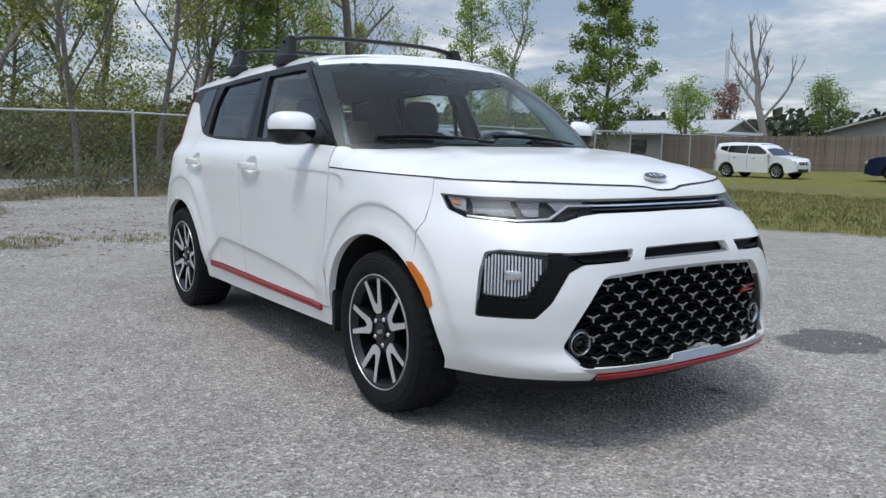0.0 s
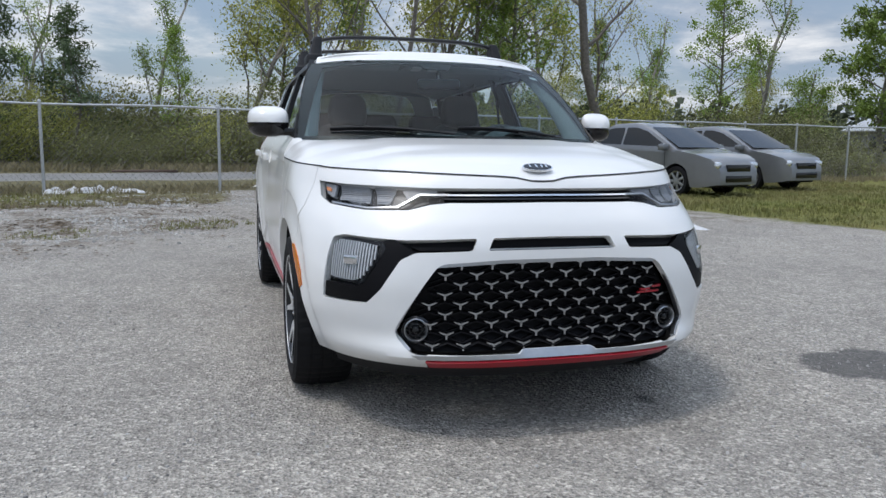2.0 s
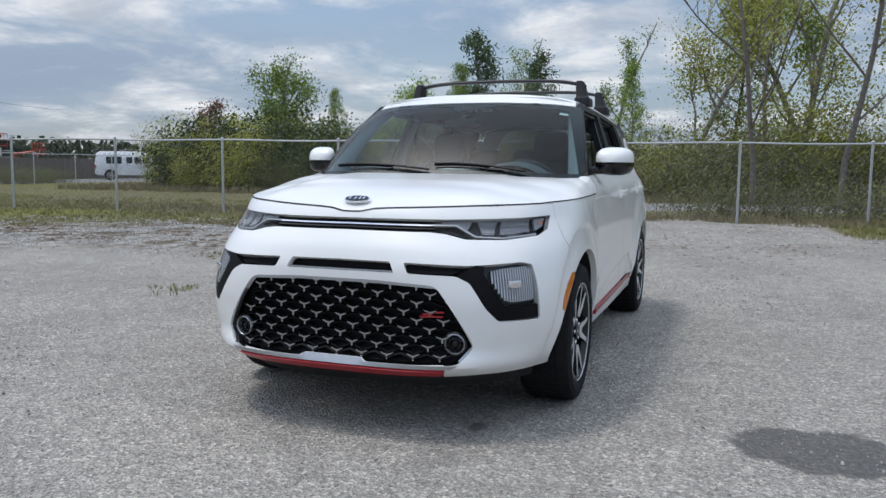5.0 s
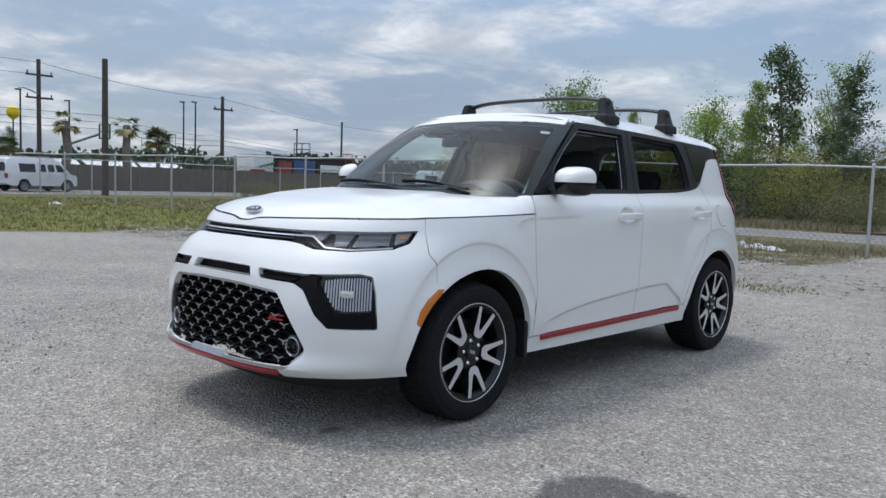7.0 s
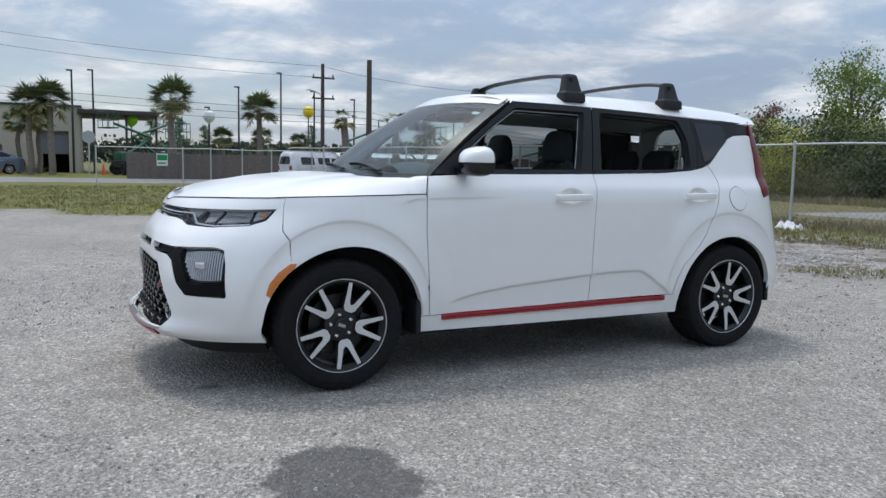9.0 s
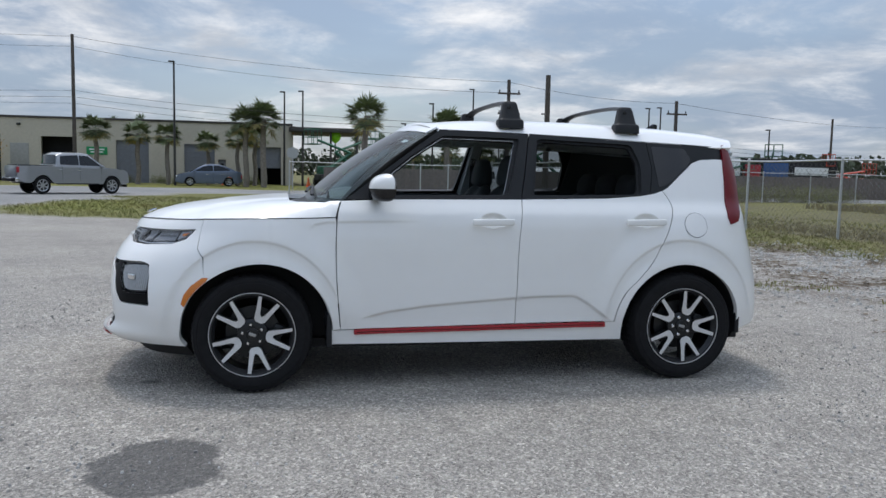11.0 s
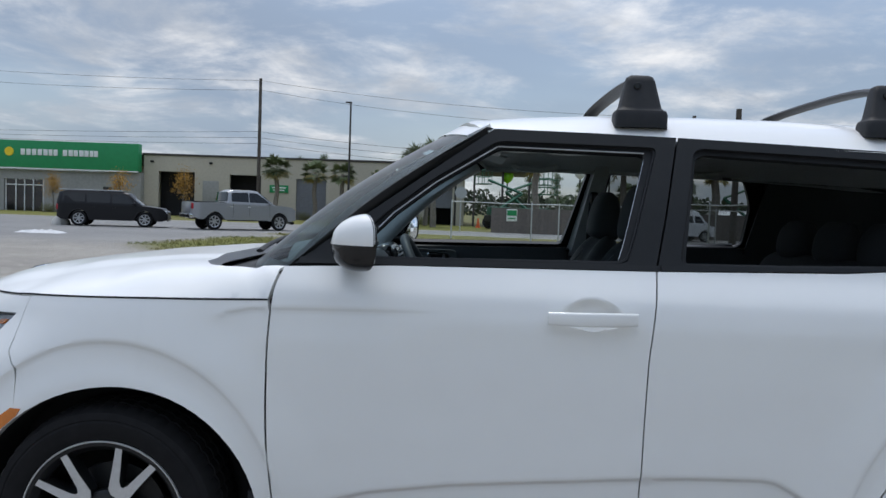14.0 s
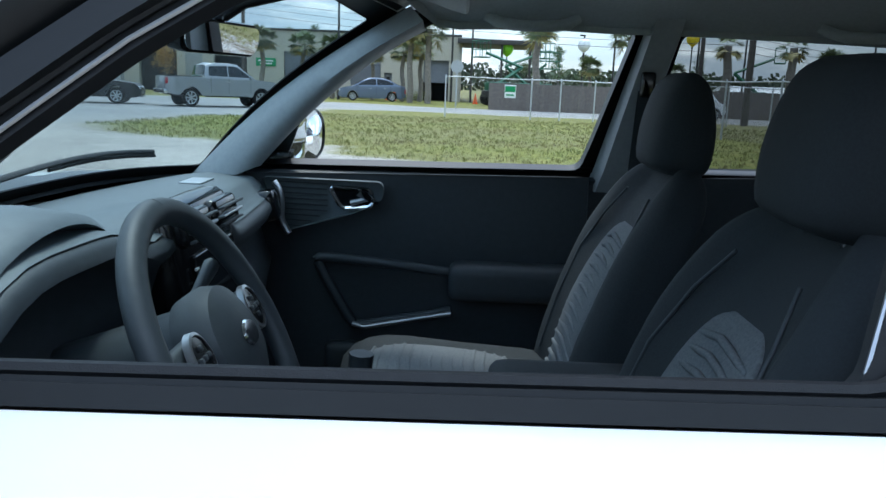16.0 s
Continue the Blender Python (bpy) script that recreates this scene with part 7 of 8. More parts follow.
plan_far = [
    ("sparse", -26, 3.6, 33, 1.1), ("sparse", -27, 9.7, 33, 1.15), ("bare", -28.5, 15.0, 80, .95), ("yellow", -29, 4.5, 133, 1.05), ("leafy", -30, 1.6, 60, .85), ("sparse", -31, 12.0, 80, 1.1),
    ("leafy", -38, 24, 20, .6), ("yellow", -40, 18, 20, .6), ("leafy", -41, 33, 20, .6), ("leafy", -36, -20, 20, .5), ("yellow", -33, -22, 70, .45), ("leafy", -44, -14, 70, .55),
]
used = set()
for k, x, y, rz, s in plan + plan_mid + plan_far:
    if k not in used:
        used.add(k)
        kinds[k].matrix_basis = pose(x, y, 0, 0, 0, rz)
        kinds[k].scale = (s, s, s)
    else:
        put(kinds[k], x, y, rz, s)
rb = random.Random(21)
for i, (x, y, z) in enumerate(((-25.4, -21.2, 1.15), (-25.8, -18.6, 1.3), (-26.2, -16.4, 1.2), (-26.6, -14.2, 1.0), (-27.4, -11.8, 1.1), (-26.2, -9.6, .8), (-27.0, -7.6, .75), (-29.5, -20.0, 1.4), (-29.5, -5.4, .7))):
    if i == 0:
        kinds["dark"].matrix_basis = pose(x, y, 0, 0, 0, 80)
        kinds["dark"].scale = (z, z, z)
    else:
        put(kinds["dark"], x, y, 90 + 40 * i, z)
for i, x in enumerate((31.6, 26.6, 21.6)):
    if i == 0:
        kinds["autumn"].matrix_basis = pose(x, -57.2, 0)
    else:
        put(kinds["autumn"], x, -57.2, 80 * i, 1.0 + .1 * i)
first = {"thicket": True, "scrub": True, "brushy": True}
for i in range(46):
    y = -24 + i * 1.15
    x = -24.5 - .25 * max(0, y) * .35 + rb.uniform(-2.2, 1.2)
    k = rb.choice(("thicket", "scrub", "scrub", "brushy") if y > 0 else ("thicket", "scrub", "scrub", "brushy"))
    s = rb.uniform(.7, 1.15) * (1.0 if y > 1 else .72)
    if first[k]:
        first[k] = False
        kinds[k].matrix_basis = pose(x, y, 0, 0, 0, 90 + rb.uniform(-30, 30))
        kinds[k].scale = (s, s, s)
    else:
        put(kinds[k], x, y, 90 + rb.uniform(-30, 30), s)
for i in range(9):
    put(kinds["thicket"], -27.5 - rb.uniform(0, 2.5), -16 + i * 1.5, 90 + rb.uniform(-30, 30), rb.uniform(.9, 1.2))
for i in range(16):
    put(kinds["scrub"], -14.6 - .2 * (i * 1.4) - rb.uniform(0, .9), 1 + i * 1.4, 90 + rb.uniform(-20, 20), rb.uniform(.45, .62))
for i in range(9):
    put(kinds["scrub"], -20.5 - 1.25 * i, -34.0 - rb.uniform(0, 1.2), rb.uniform(-20, 20), rb.uniform(.42, .58))

# distant tree belts
FARLEAF = material("distant woods", (.06, .075, .045), .9, rnd=.35)


def belt(name, label, x0, y0, x1, y1, h, count, seed):
    r = random.Random(seed)
    V, F = [], []
    L = math.dist((x0, y0), (x1, y1))
    for _ in range(count):
        t = r.random()
        hh = h * (.55 + .45 * noise.noise(Vector((t * L * .12, seed, 0))) + .25 * noise.noise(Vector((t * L * .5, seed, 3))))
        p = Vector((x0 + (x1 - x0) * t + r.gauss(0, 3), y0 + (y1 - y0) * t + r.gauss(0, 3), hh * r.random() ** .6))
        n = Vector((r.gauss(0, 1), r.gauss(0, 1), r.gauss(0, .6))).normalized()
        u = n.orthogonal().normalized()
        v, s = n.cross(u), r.uniform(.3, .8)
        q = len(V)
        V += [tuple(p - u * s), tuple(p + v * s * .7), tuple(p + u * s), tuple(p - v * s * .7)]
        F.append((q, q + 1, q + 2, q + 3))
    tagged(finish(name, V, F, FARLEAF, smooth_all=False), label, "woods", kind="stuff")


belt("far_woods", "low line of distant woods", -60, 130, -90, 20, 9, 7000, 1)
belt("far_woods", "low line of distant woods", -85, 20, -80, -60, 6, 6000, 2)
belt("far_woods", "low line of distant woods", -140, -60, -20, -190, 8, 9000, 3)
belt("far_woods", "low line of distant woods", -20, -190, 120, -150, 9, 7000, 4)

# ---- the street to the south ----
STUCCO = material("beige stucco wall", (.50, .46, .37), .85, grain=.05, grain_scale=6, big=.08, big_scale=.3, bump=.2, bump_scale=20)
GREENWALL = material("green fascia panel", (.010, .26, .085), .5, grain=.06, grain_scale=3)
GREYWALL = material("grey block wall", (.33, .33, .31), .85, grain=.08, grain_scale=5, big=.08, big_scale=.4)
ROOFEDGE = material("dark roof edge", (.05, .045, .04), .6, grain=.1, grain_scale=5)
SHUTTER = material("grey roller door", (.17, .18, .20), .5, grain=.08, grain_scale=5)
BLACKIN = material("near-black for bay shade and dark parts", (.012, .012, .013), .9, grain=.2, grain_scale=2)
WPAINT = material("white sign paint", (.78, .79, .78), .5, grain=.04, grain_scale=8)
YELLOW = material("yellow vinyl", (.85, .62, .02), .45, grain=.05, grain_scale=6)
LIME = material("lime green vinyl", (.28, .70, .02), .45, grain=.05, grain_scale=6)
CONCRETE = material("pale concrete", (.48, .47, .44), .9, grain=.12, grain_scale=4, big=.1, big_scale=.5)
BY = -60.0


def wall_with_holes(name, x0, x1, z1, holes, y, depth, mat, parent, label=""):
    """A wall along x whose openings go right through it."""
    xs = sorted({x0, x1, *[h[0] for h in holes], *[h[1] for h in holes]})
    zs = sorted({0.0, z1, *[h[2] for h in holes], *[h[3] for h in holes]})
    bm = bmesh.new()
    for a, b in zip(xs, xs[1:]):
        for c, d in zip(zs, zs[1:]):
            mx, mz = (a + b) / 2, (c + d) / 2
            if any(h[0] < mx < h[1] and h[2] < mz < h[3] for h in holes):
                continue
            r = bmesh.ops.create_cube(bm, size=1)
            bmesh.ops.scale(bm, vec=(b - a, depth, d - c), verts=r["verts"])
            bmesh.ops.translate(bm, vec=(mx, y, mz), verts=r["verts"])
    bmesh.ops.remove_doubles(bm, verts=bm.verts, dist=1e-4)
    seen = {}
    for f in list(bm.faces):
        key = tuple(round(v, 3) for v in f.calc_center_median())
        seen.setdefault(key, []).append(f)
    bmesh.ops.delete(bm, geom=[f for fs in seen.values() if len(fs) > 1 for f in fs], context="FACES_ONLY")
    return part(name, bm, mat, parent, label)


shop = thing("warehouse", "beige warehouse with roller doors and a green-fronted office", "building")
bays = [(21.6, 24.5, 0, 3.5), (16.3, 18.8, 0, 3.4), (11.1, 13.5, 0, 3.25), (6.2, 8.5, 0, 3.1), (1.1, 3.0, 0, 3.0), (5.35, 5.95, 0, 1.95)]
wall_with_holes("wall", .3, 25.7, 4.75, bays, BY, .3, STUCCO, shop, "beige stucco wall")
part("roof_edge", box_bm((25.6, .5, .16), (13.0, BY, 4.82), .02), ROOFEDGE, shop, "dark roof edge")
part("end_wall", box_bm((.3, 18, 4.75), (.3, BY - 9.2, 2.375)), STUCCO, shop, "beige end wall")
part("back_wall", box_bm((36, .3, 4.75), (19, BY - 18.3, 2.375)), STUCCO, shop)
part("roof", box_bm((37.5, 18.2, .15), (19, BY - 9.2, 4.7)), ROOFEDGE, shop)
# Black panels close behind the openings stand in for the shade inside.
for a, b, c, d in bays[:2]:
    part("dark_bay", box_bm((b - a + .6, .1, d + .4), ((a + b) / 2, BY - 1.2, d / 2)), BLACKIN, shop, "black panel standing in for the shade inside an open bay")
for i, (a, b, c, d) in enumerate(bays[2:4]):
    door = part("roller_door", box_bm((b - a, .08, d), ((a + b) / 2, BY - .08, d / 2)), SHUTTER, shop, "grey roller door")
    for k in range(8):
        part("door_rib", box_bm((b - a - .05, .03, .04), ((a + b) / 2, BY - .02, .3 + k * d / 8.5), .01), SHUTTER, door)
a, b, c, d = bays[4]
part("roller_door", box_bm((b - a, .08, d * .55), ((a + b) / 2, BY - .2, d * .725)), SHUTTER, shop, "half-raised roller door")
# Another black panel painted as the shade behind this opening.
part("dark_bay", box_bm((b - a + .4, .1, d), ((a + b) / 2, BY - 3, d / 2)), BLACKIN, shop, "black panel standing in for the shade inside an open bay")
md = part("entrance_door", box_bm((.58, .06, 1.93), (5.65, BY - .05, .965), .01), SHUTTER, shop, "grey entrance door")
part("door_pane", box_bm((.26, .02, .5), (5.65, BY - .005, 1.4), .005), BLACKIN, md, "dark door pane")
part("wall_patch", box_bm((1.3, .04, 1.9), (20.3, BY + .17, 1.9), .01), GREYWALL, shop, "grey wall panel")
for x in (25.0, 20.3):
    part("wall_lamp", box_bm((.25, .2, .16), (x, BY + .25, 4.25), .03), BLACKIN, shop, "dark wall lamp")
sg = part("wall_sign", box_bm((1.5, .06, .6), (14.85, BY + .19, 2.4), .02), GREENWALL, shop, "green wall sign with white lines")
for k, (w, z) in enumerate(((1.1, 2.5), (.9, 2.3))):
    part("sign_bar", box_bm((w, .02, .10), (14.85, BY + .23, z), .005), WPAINT, sg, "white bar of unreadable writing")
# green-fronted office
off = [(33.4, 36.6, 0, 2.5), (28.0, 28.7, 1.0, 2.1), (39, 41.5, 1.0, 2.4)]
wall_with_holes("wall", 25.75, 46, 3.25, off, BY + .6, .3, GREYWALL, shop, "grey office wall")
fas = part("green_fascia", box_bm((20.5, .7, 2.25), (36.0, BY + .75, 4.4), .03), GREENWALL, shop, "green fascia")
part("fascia_band", box_bm((20.5, .72, .10), (36.0, BY + .75, 3.33), .01), WPAINT, fas, "pale lower band")
part("side_wall", box_bm((.3, 1.0, 3.3), (25.8, BY + .3, 1.65)), GREYWALL, shop)
# the firm's name stands as plain white bars
for i, (x, w) in enumerate(((34.9, .34), (34.45, .34), (34.0, .34), (33.55, .34), (33.1, .34), (32.7, .3), (32.3, .32), (31.55, .34), (31.1, .34), (30.7, .34), (30.25, .34), (29.85, .34), (29.45, .3), (29.1, .3))):
    part("sign_bar", box_bm((w, .06, .48), (x, BY + 1.13, 4.62), .03), WPAINT, fas, "white raised sign block")
sunm = part("sign_disc", lathe_bm([(0, .05), (.34, .05), (.36, 0)], 24), YELLOW, fas, "yellow round sign shape")
sunm.location = (36.0, BY + 1.10, 4.62)
part("office_glass", box_bm((3.1, .04, 2.45), (35.0, BY + .55, 1.23)), SCREEN, shop, "dark glazed entrance")
for x in (33.5, 34.3, 35.0, 35.7, 36.5):
    part("mullion", box_bm((.07, .08, 2.5), (x, BY + .62, 1.25), .01), WPAINT, shop, "pale door mullion")
part("mullion", box_bm((3.1, .08, .08), (35.0, BY + .62, 2.05), .01), WPAINT, shop, "pale door mullion")
part("office_window", box_bm((.68, .04, 1.08), (28.35, BY + .6, 1.55)), SCREEN, shop, "small dark window")
part("office_window", box_bm((2.45, .04, 1.38), (40.25, BY + .6, 1.7)), SCREEN, shop, "dark window")
# side canopy
can = thing("canopy", "dark steel canopy on posts beside the warehouse", "canopy")
part("canopy_roof", box_bm((5.6, 8, .35), (-2.3, BY - 3.0, 4.45), .03), ROOFEDGE, can, "dark flat roof")
for x in (-.6, -2.8, -4.9):
    part("post", box_bm((.16, .16, 4.3), (x, BY + .6, 2.15), .02), ROOFEDGE, can)

# palms
FROND = material("palm frond green", (.14, .175, .075), .55, rnd=.4)
FRONDDRY = material("yellowing palm frond", (.32, .27, .10), .6, rnd=.3)
PALMBARK = material("grey palm trunk", (.20, .175, .145), .9, grain=.3, grain_scale=10, bump=.7, bump_scale=14, bump_dist=.03)


def palm(label, seed, h, fronds=44, r0=.17, crown=1.35):
    r = random.Random(seed)
    t = thing("palm_tree", label, "palm")
    pts = [(.05 * math.sin(i), .05 * math.cos(i * 1.3), h * i / 8) for i in range(9)]
    loft("trunk", tube_rows(pts, [r0 * (1.15 - .03 * i + .05 * (i % 2)) for i in range(9)], 9), PALMBARK, t, "rough grey trunk", closed=True, caps=True, angle=60)
    for dryness, mat, nm, cnt in ((0, FROND, "crown", fronds), (1, FRONDDRY, "dry_fronds", 7)):
        V, F = [], []
        for i in range(cnt):
            a, el = r.uniform(0, 6.28), r.uniform(-.55, 1.3) if not dryness else r.uniform(-.9, .0)
            d = Vector((math.cos(a) * math.cos(el), math.sin(a) * math.cos(el), math.sin(el)))
            L = crown * r.uniform(.45, .6)
            c = Vector((0, 0, h)) + d * L
            side = d.cross(Vector((0, 0, 1)))
            side = side.normalized() if side.length > .1 else Vector((1, 0, 0))
            up = side.cross(d)
            k = len(V)
            V.append(tuple(Vector((0, 0, h - .1)))), V.append(tuple(c + side * .02)), V.append(tuple(c - side * .02))
            F.append((k, k + 1, k + 2))
            for j in range(17):
                b = (j - 8) / 8 * 1.75
                q = d * math.cos(b) + side * math.sin(b)
                tip = c + q * crown * .55 * r.uniform(.8, 1.1) + Vector((0, 0, -.25 * crown * r.random()))
                w = q.cross(up).normalized() * .05
                k = len(V)
                V += [tuple(c), tuple(c + (tip - c) * .5 + w), tuple(tip), tuple(c + (tip - c) * .5 - w)]
                F.append((k, k + 1, k + 2, k + 3))
        finish(nm[:-1] if nm.endswith("s") else nm, V, F, mat, t, "" if not dryness else "yellowing hanging fronds", smooth_all=False)
    return t


PL = "cabbage palm with a fan crown beside the road"
palms = [palm(PL, 31, 4.2), palm(PL, 32, 3.6, 36, .15, 1.2), palm("bare-topped palm with a few drooping fronds", 33, 3.7, 7, .22, .9)]
placed = [(0, 3.5, -52.0, 1.05), (0, 2.3, -51.5, 1.12), (1, 4.2, -55, .95), (1, 13.7, -54, 1.05), (1, 11.1, -55, 1.0), (1, 9.1, -55, .98), (1, 6.4, -56, .88), (0, -4.1, -45, 1.12), (0, -9.6, -46.5, 1.04), (1, -7.6, -48, .72), (1, -10.4, -49, .75), (2, -14.8, -45, 1.08), (2, -18.4, -45, 1.08), (1, -13.2, -50, .7), (0, -22, -48, .8), (1, 3.0, -56, 1.0)]
done = set()
for k, x, y, s in placed:
    rz = 37 * len(done) + 50 * x
    if k in done:
        put(palms[k], x, y, rz, s)
    else:
        done.add(k)
        palms[k].matrix_basis = pose(x, y, 0, 0, 0, rz)
        palms[k].scale = (s, s, s)

# poles, lamps and wires
POLE = material("weathered wooden pole", (.085, .072, .062), .9, grain=.25, grain_scale=6)
DARKPOLE = material("dark bronze lamp post", (.03, .028, .026), .5, grain=.1, grain_scale=6)


def utility_pole(x, y, h, arms=1, rz=0, label="wooden utility pole with a crossarm", mat=POLE, r=.15):
    t = thing("utility_pole", label, "pole", m=pose(x, y, 0, 0, 0, rz))
    part("shaft", lathe_bm([(r, -.2), (r * .75, h), (0, h + .02)], 10, "z"), mat, t)
    for k in range(arms):
        part("crossarm", box_bm((1.5, .1, .11), (0, .12, h - .9 - 1.3 * k), .01), mat, t)
        for s in (-.65, 0, .65):
            part("insulator", lathe_bm([(.03, 0), (.05, .05), (.03, .12), (.05, .16), (0, .2)], 8, "z"), GLOSS, t).location = (s, .12, h - .85 - 1.3 * k)
    return t


utility_pole(-12.2, -33.9, 6.3, 0, label="plain wooden utility pole with a hook", r=.17)
utility_pole(-13.5, -45.6, 7.4, 2)
utility_pole(-25.6, -45.9, 6.5, 1)
utility_pole(15.7, -56.7, 10.55, 0, label="tall wooden pole beside the road")
utility_pole(-60, -75, 8.2, 0)
tube("lamp_arm", [(0, 0, 5.4), (.5, .15, 5.6), (1.0, .3, 5.7), (1.2, .4, 5.65)], .04, GALV, bpy.data.objects["utility_pole.001"], "galvanised street lamp arm")


def light_pole(x, y, h):
    t = thing("lamp_post", "dark slender lamp post with a flat head", "lamp post", m=pose(x, y, 0))
    part("shaft", lathe_bm([(.09, 0), (.06, h), (0, h)], 8, "z"), DARKPOLE, t)
    part("lamp_head", box_bm((.42, .22, .10), (.14, 0, h), .02), DARKPOLE, t)
    return t


for x, y, h in ((8.35, -53, 8.5), (-14.6, -60, 8.2), (-.6, -60, 7.5), (-11.2, -60, 6.9), (-17.4, -60, 6.9), (-20.9, -60, 6.4), (-31.5, -60, 7.3), (-42.2, -60, 5.7), (.85, -58, 7.2), (-30.4, -60, 7.2), (-8.9, -60, 5.2)):
    light_pole(x, y, h)
WIREB = material("black power cable", (.02, .02, .02), .6)


def wire(p, q, sag, r=.011):
    pts = [(p[0] + (q[0] - p[0]) * t, p[1] + (q[1] - p[1]) * t, p[2] + (q[2] - p[2]) * t - sag * 4 * t * (1 - t)) for t in np.linspace(0, 1, 17)]
    tagged(tube("power_cable", pts, r, WIREB, seg=4), "black overhead power cable between utility poles", "cable", "overhead cables")


for dz, sag in ((0.0, .5), (-.7, .6)):
    wire((15.7, -56.7, 10.4 + dz), (-13.5, -45.6, 7.25 + dz), sag)
    wire((15.7, -56.7, 10.4 + dz), (52, -50, 10.6 + dz), sag)
for dz in (0, -.45, -.9):
    wire((60, -62, 6.6 + dz * .5), (15.7, -56.7, 6.6 + dz), .3)
    wire((15.7, -56.7, 6.6 + dz), (-12.2, -33.9, 3.7 + dz * .7), .4)
    wire((-12.2, -33.9, 3.7 + dz * .7), (-25.6, -45.9, 3.8 + dz * .7), .25)
    wire((-25.6, -45.9, 3.8 + dz * .7), (-60, -70, 4.0 + dz * .7), .3)
wire((-13.5, -45.6, 7.25), (-25.6, -45.9, 6.35), .3)
wire((-25.6, -45.9, 6.35), (-60, -64, 6.6), .4)

# balloons on masts
for x, y, z, mat, nm in ((-16.9, -60, 5.2, YELLOW, "yellow"), (-8.9, -60, 4.5, WPAINT, "white"), (-3.2, -60, 4.0, LIME, "lime green")):
    t = thing("balloon", nm + " advertising balloon on a slim mast", "balloon", m=pose(x, y, 0))
    part("ball", lathe_bm([(0, .48), (.2, .45), (.38, .32), (.47, .08), (.44, -.14), (.3, -.36), (.1, -.50), (.04, -.56), (0, -.56)], 24, "z"), mat, t).location = (0, 0, z)
    part("mast", lathe_bm([(.06, 0), (.05, z - .5)], 8, "z"), DARKPOLE, t)

# green lifts and plant behind the fence
LIFT = material("dark green machine paint", (.012, .10, .055), .5, grain=.15, grain_scale=4)


def boom_lift(x, y, rz, reach, label="dark green boom lift with a raised arm", mat=LIFT, body_mat=None):
    """Chassis on four wheels, a counterweight, two thin arms and an open railed basket."""
    t = thing("boom_lift", label, "lift", m=pose(x, y, 0, 0, 0, rz))
    part("chassis", box_bm((2.4, 1.4, .45), (0, 0, .75), .1), DARK, t, "dark chassis")
    part("counterweight", box_bm((1.5, 1.2, .6), (.3, 0, 1.25), .12), body_mat or mat, t)
    for sx in (-.8, .8):
        for sy in (-.7, .7):
            part("wheel", lathe_bm([(.0, -.15), (.42, -.15), (.45, -.1), (.45, .1), (.42, .15), (0, .15)], 16), RUBBER, t).location = (sx, sy, .45)
    elbow, tip = (-1.4, 0, 1.1 + reach * .6), (1.2, 0, 1.0 + reach)
    loft("arm", tube_rows([(.5, 0, 1.3), elbow], .12, 4), mat, t, closed=True, caps=True)
    loft("upper_arm", tube_rows([elbow, tip], .09, 4), mat, t, closed=True, caps=True)
    part("basket_floor", box_bm((.75, 1.5, .07), (1.6, 0, reach + .7), .01), mat, t)
    for bx in (1.24, 1.96):
        for by in (-.72, 0, .72):
            tube("basket_post", [(bx, by, reach + .7), (bx, by, reach + 1.75)], .025, mat, t, seg=5)
    for z in (1.2, 1.75):
        tube("basket_rail", [(1.24, -.72, reach + z), (1.96, -.72, reach + z), (1.96, .72, reach + z), (1.24, .72, reach + z), (1.24, -.72, reach + z)], .025, mat, t, seg=5)
    return t


ORANGE = material("orange-red machine paint", (.50, .055, .025), .5, grain=.12, grain_scale=4)
WHITEARM = material("off-white machine paint", (.62, .61, .58), .5, grain=.1, grain_scale=4)
boom_lift(-2.6, -53, 20, 2.4), boom_lift(-5.2, -54, 100, 1.8), boom_lift(-4.2, -56, 200, 2.6)
boom_lift(-21, -58, 160, 2.9, "blue-grey boom lift with its arm raised"), boom_lift(-30, -60, 20, 2.6), boom_lift(-27.5, -62, 100, 2.2)
boom_lift(-37.5, -58, 200, 1.4, "green boom lift with a folded arm"), boom_lift(-42.6, -60, 60, 2.6, "green boom lift with a high basket")
RL = "orange-red boom lift beyond the fence"
boom_lift(-40.6, -59, 20, .3, RL, ORANGE), boom_lift(-46.5, -60, 160, 1.9, RL, ORANGE), boom_lift(-49.0, -60, 40, .4, "white-armed lift with an orange base", WHITEARM, ORANGE), boom_lift(-52.5, -62, 120, 1.2, RL, ORANGE)
# orange cones, shrubs and kerb lawn by the warehouse
CONE = material("orange cone", (.75, .12, .02), .5, grain=.05, grain_scale=8)
cone = thing("traffic_cone", "orange traffic cone by the warehouse", "traffic cone", "cones by the warehouse", m=pose(-.9, -55, 0))
part("body", lathe_bm([(.16, .03), (.03, .7), (0, .71)], 14, "z"), CONE, cone)
part("base", box_bm((.38, .38, .04), (0, 0, .02), .01), CONE, cone)
for x in (-1.6, 4.9, 5.3):
    copy_thing(cone, pose(x, -56.5, 0))
for i, x in enumerate((12.6, 10.2, 8.8, 7.3, 5.0, 4.2, 3.3, 15, 17.5, 20, 26.5, 29.5, 31.5, 38)):
    put(kinds["thicket"], x, BY + 1.6 + (2.0 if x > 25 else 0), 30 * i, .24)
for x, y, s in ((18, -84, .62), (16, -85, .66), (21, -86, .5), (-6, -72, .55), (-9, -76, .5), (-12, -80, .45), (-24, -82, .5)):
    put(kinds["pine"], x, y, 50 * x, s * 1.05)
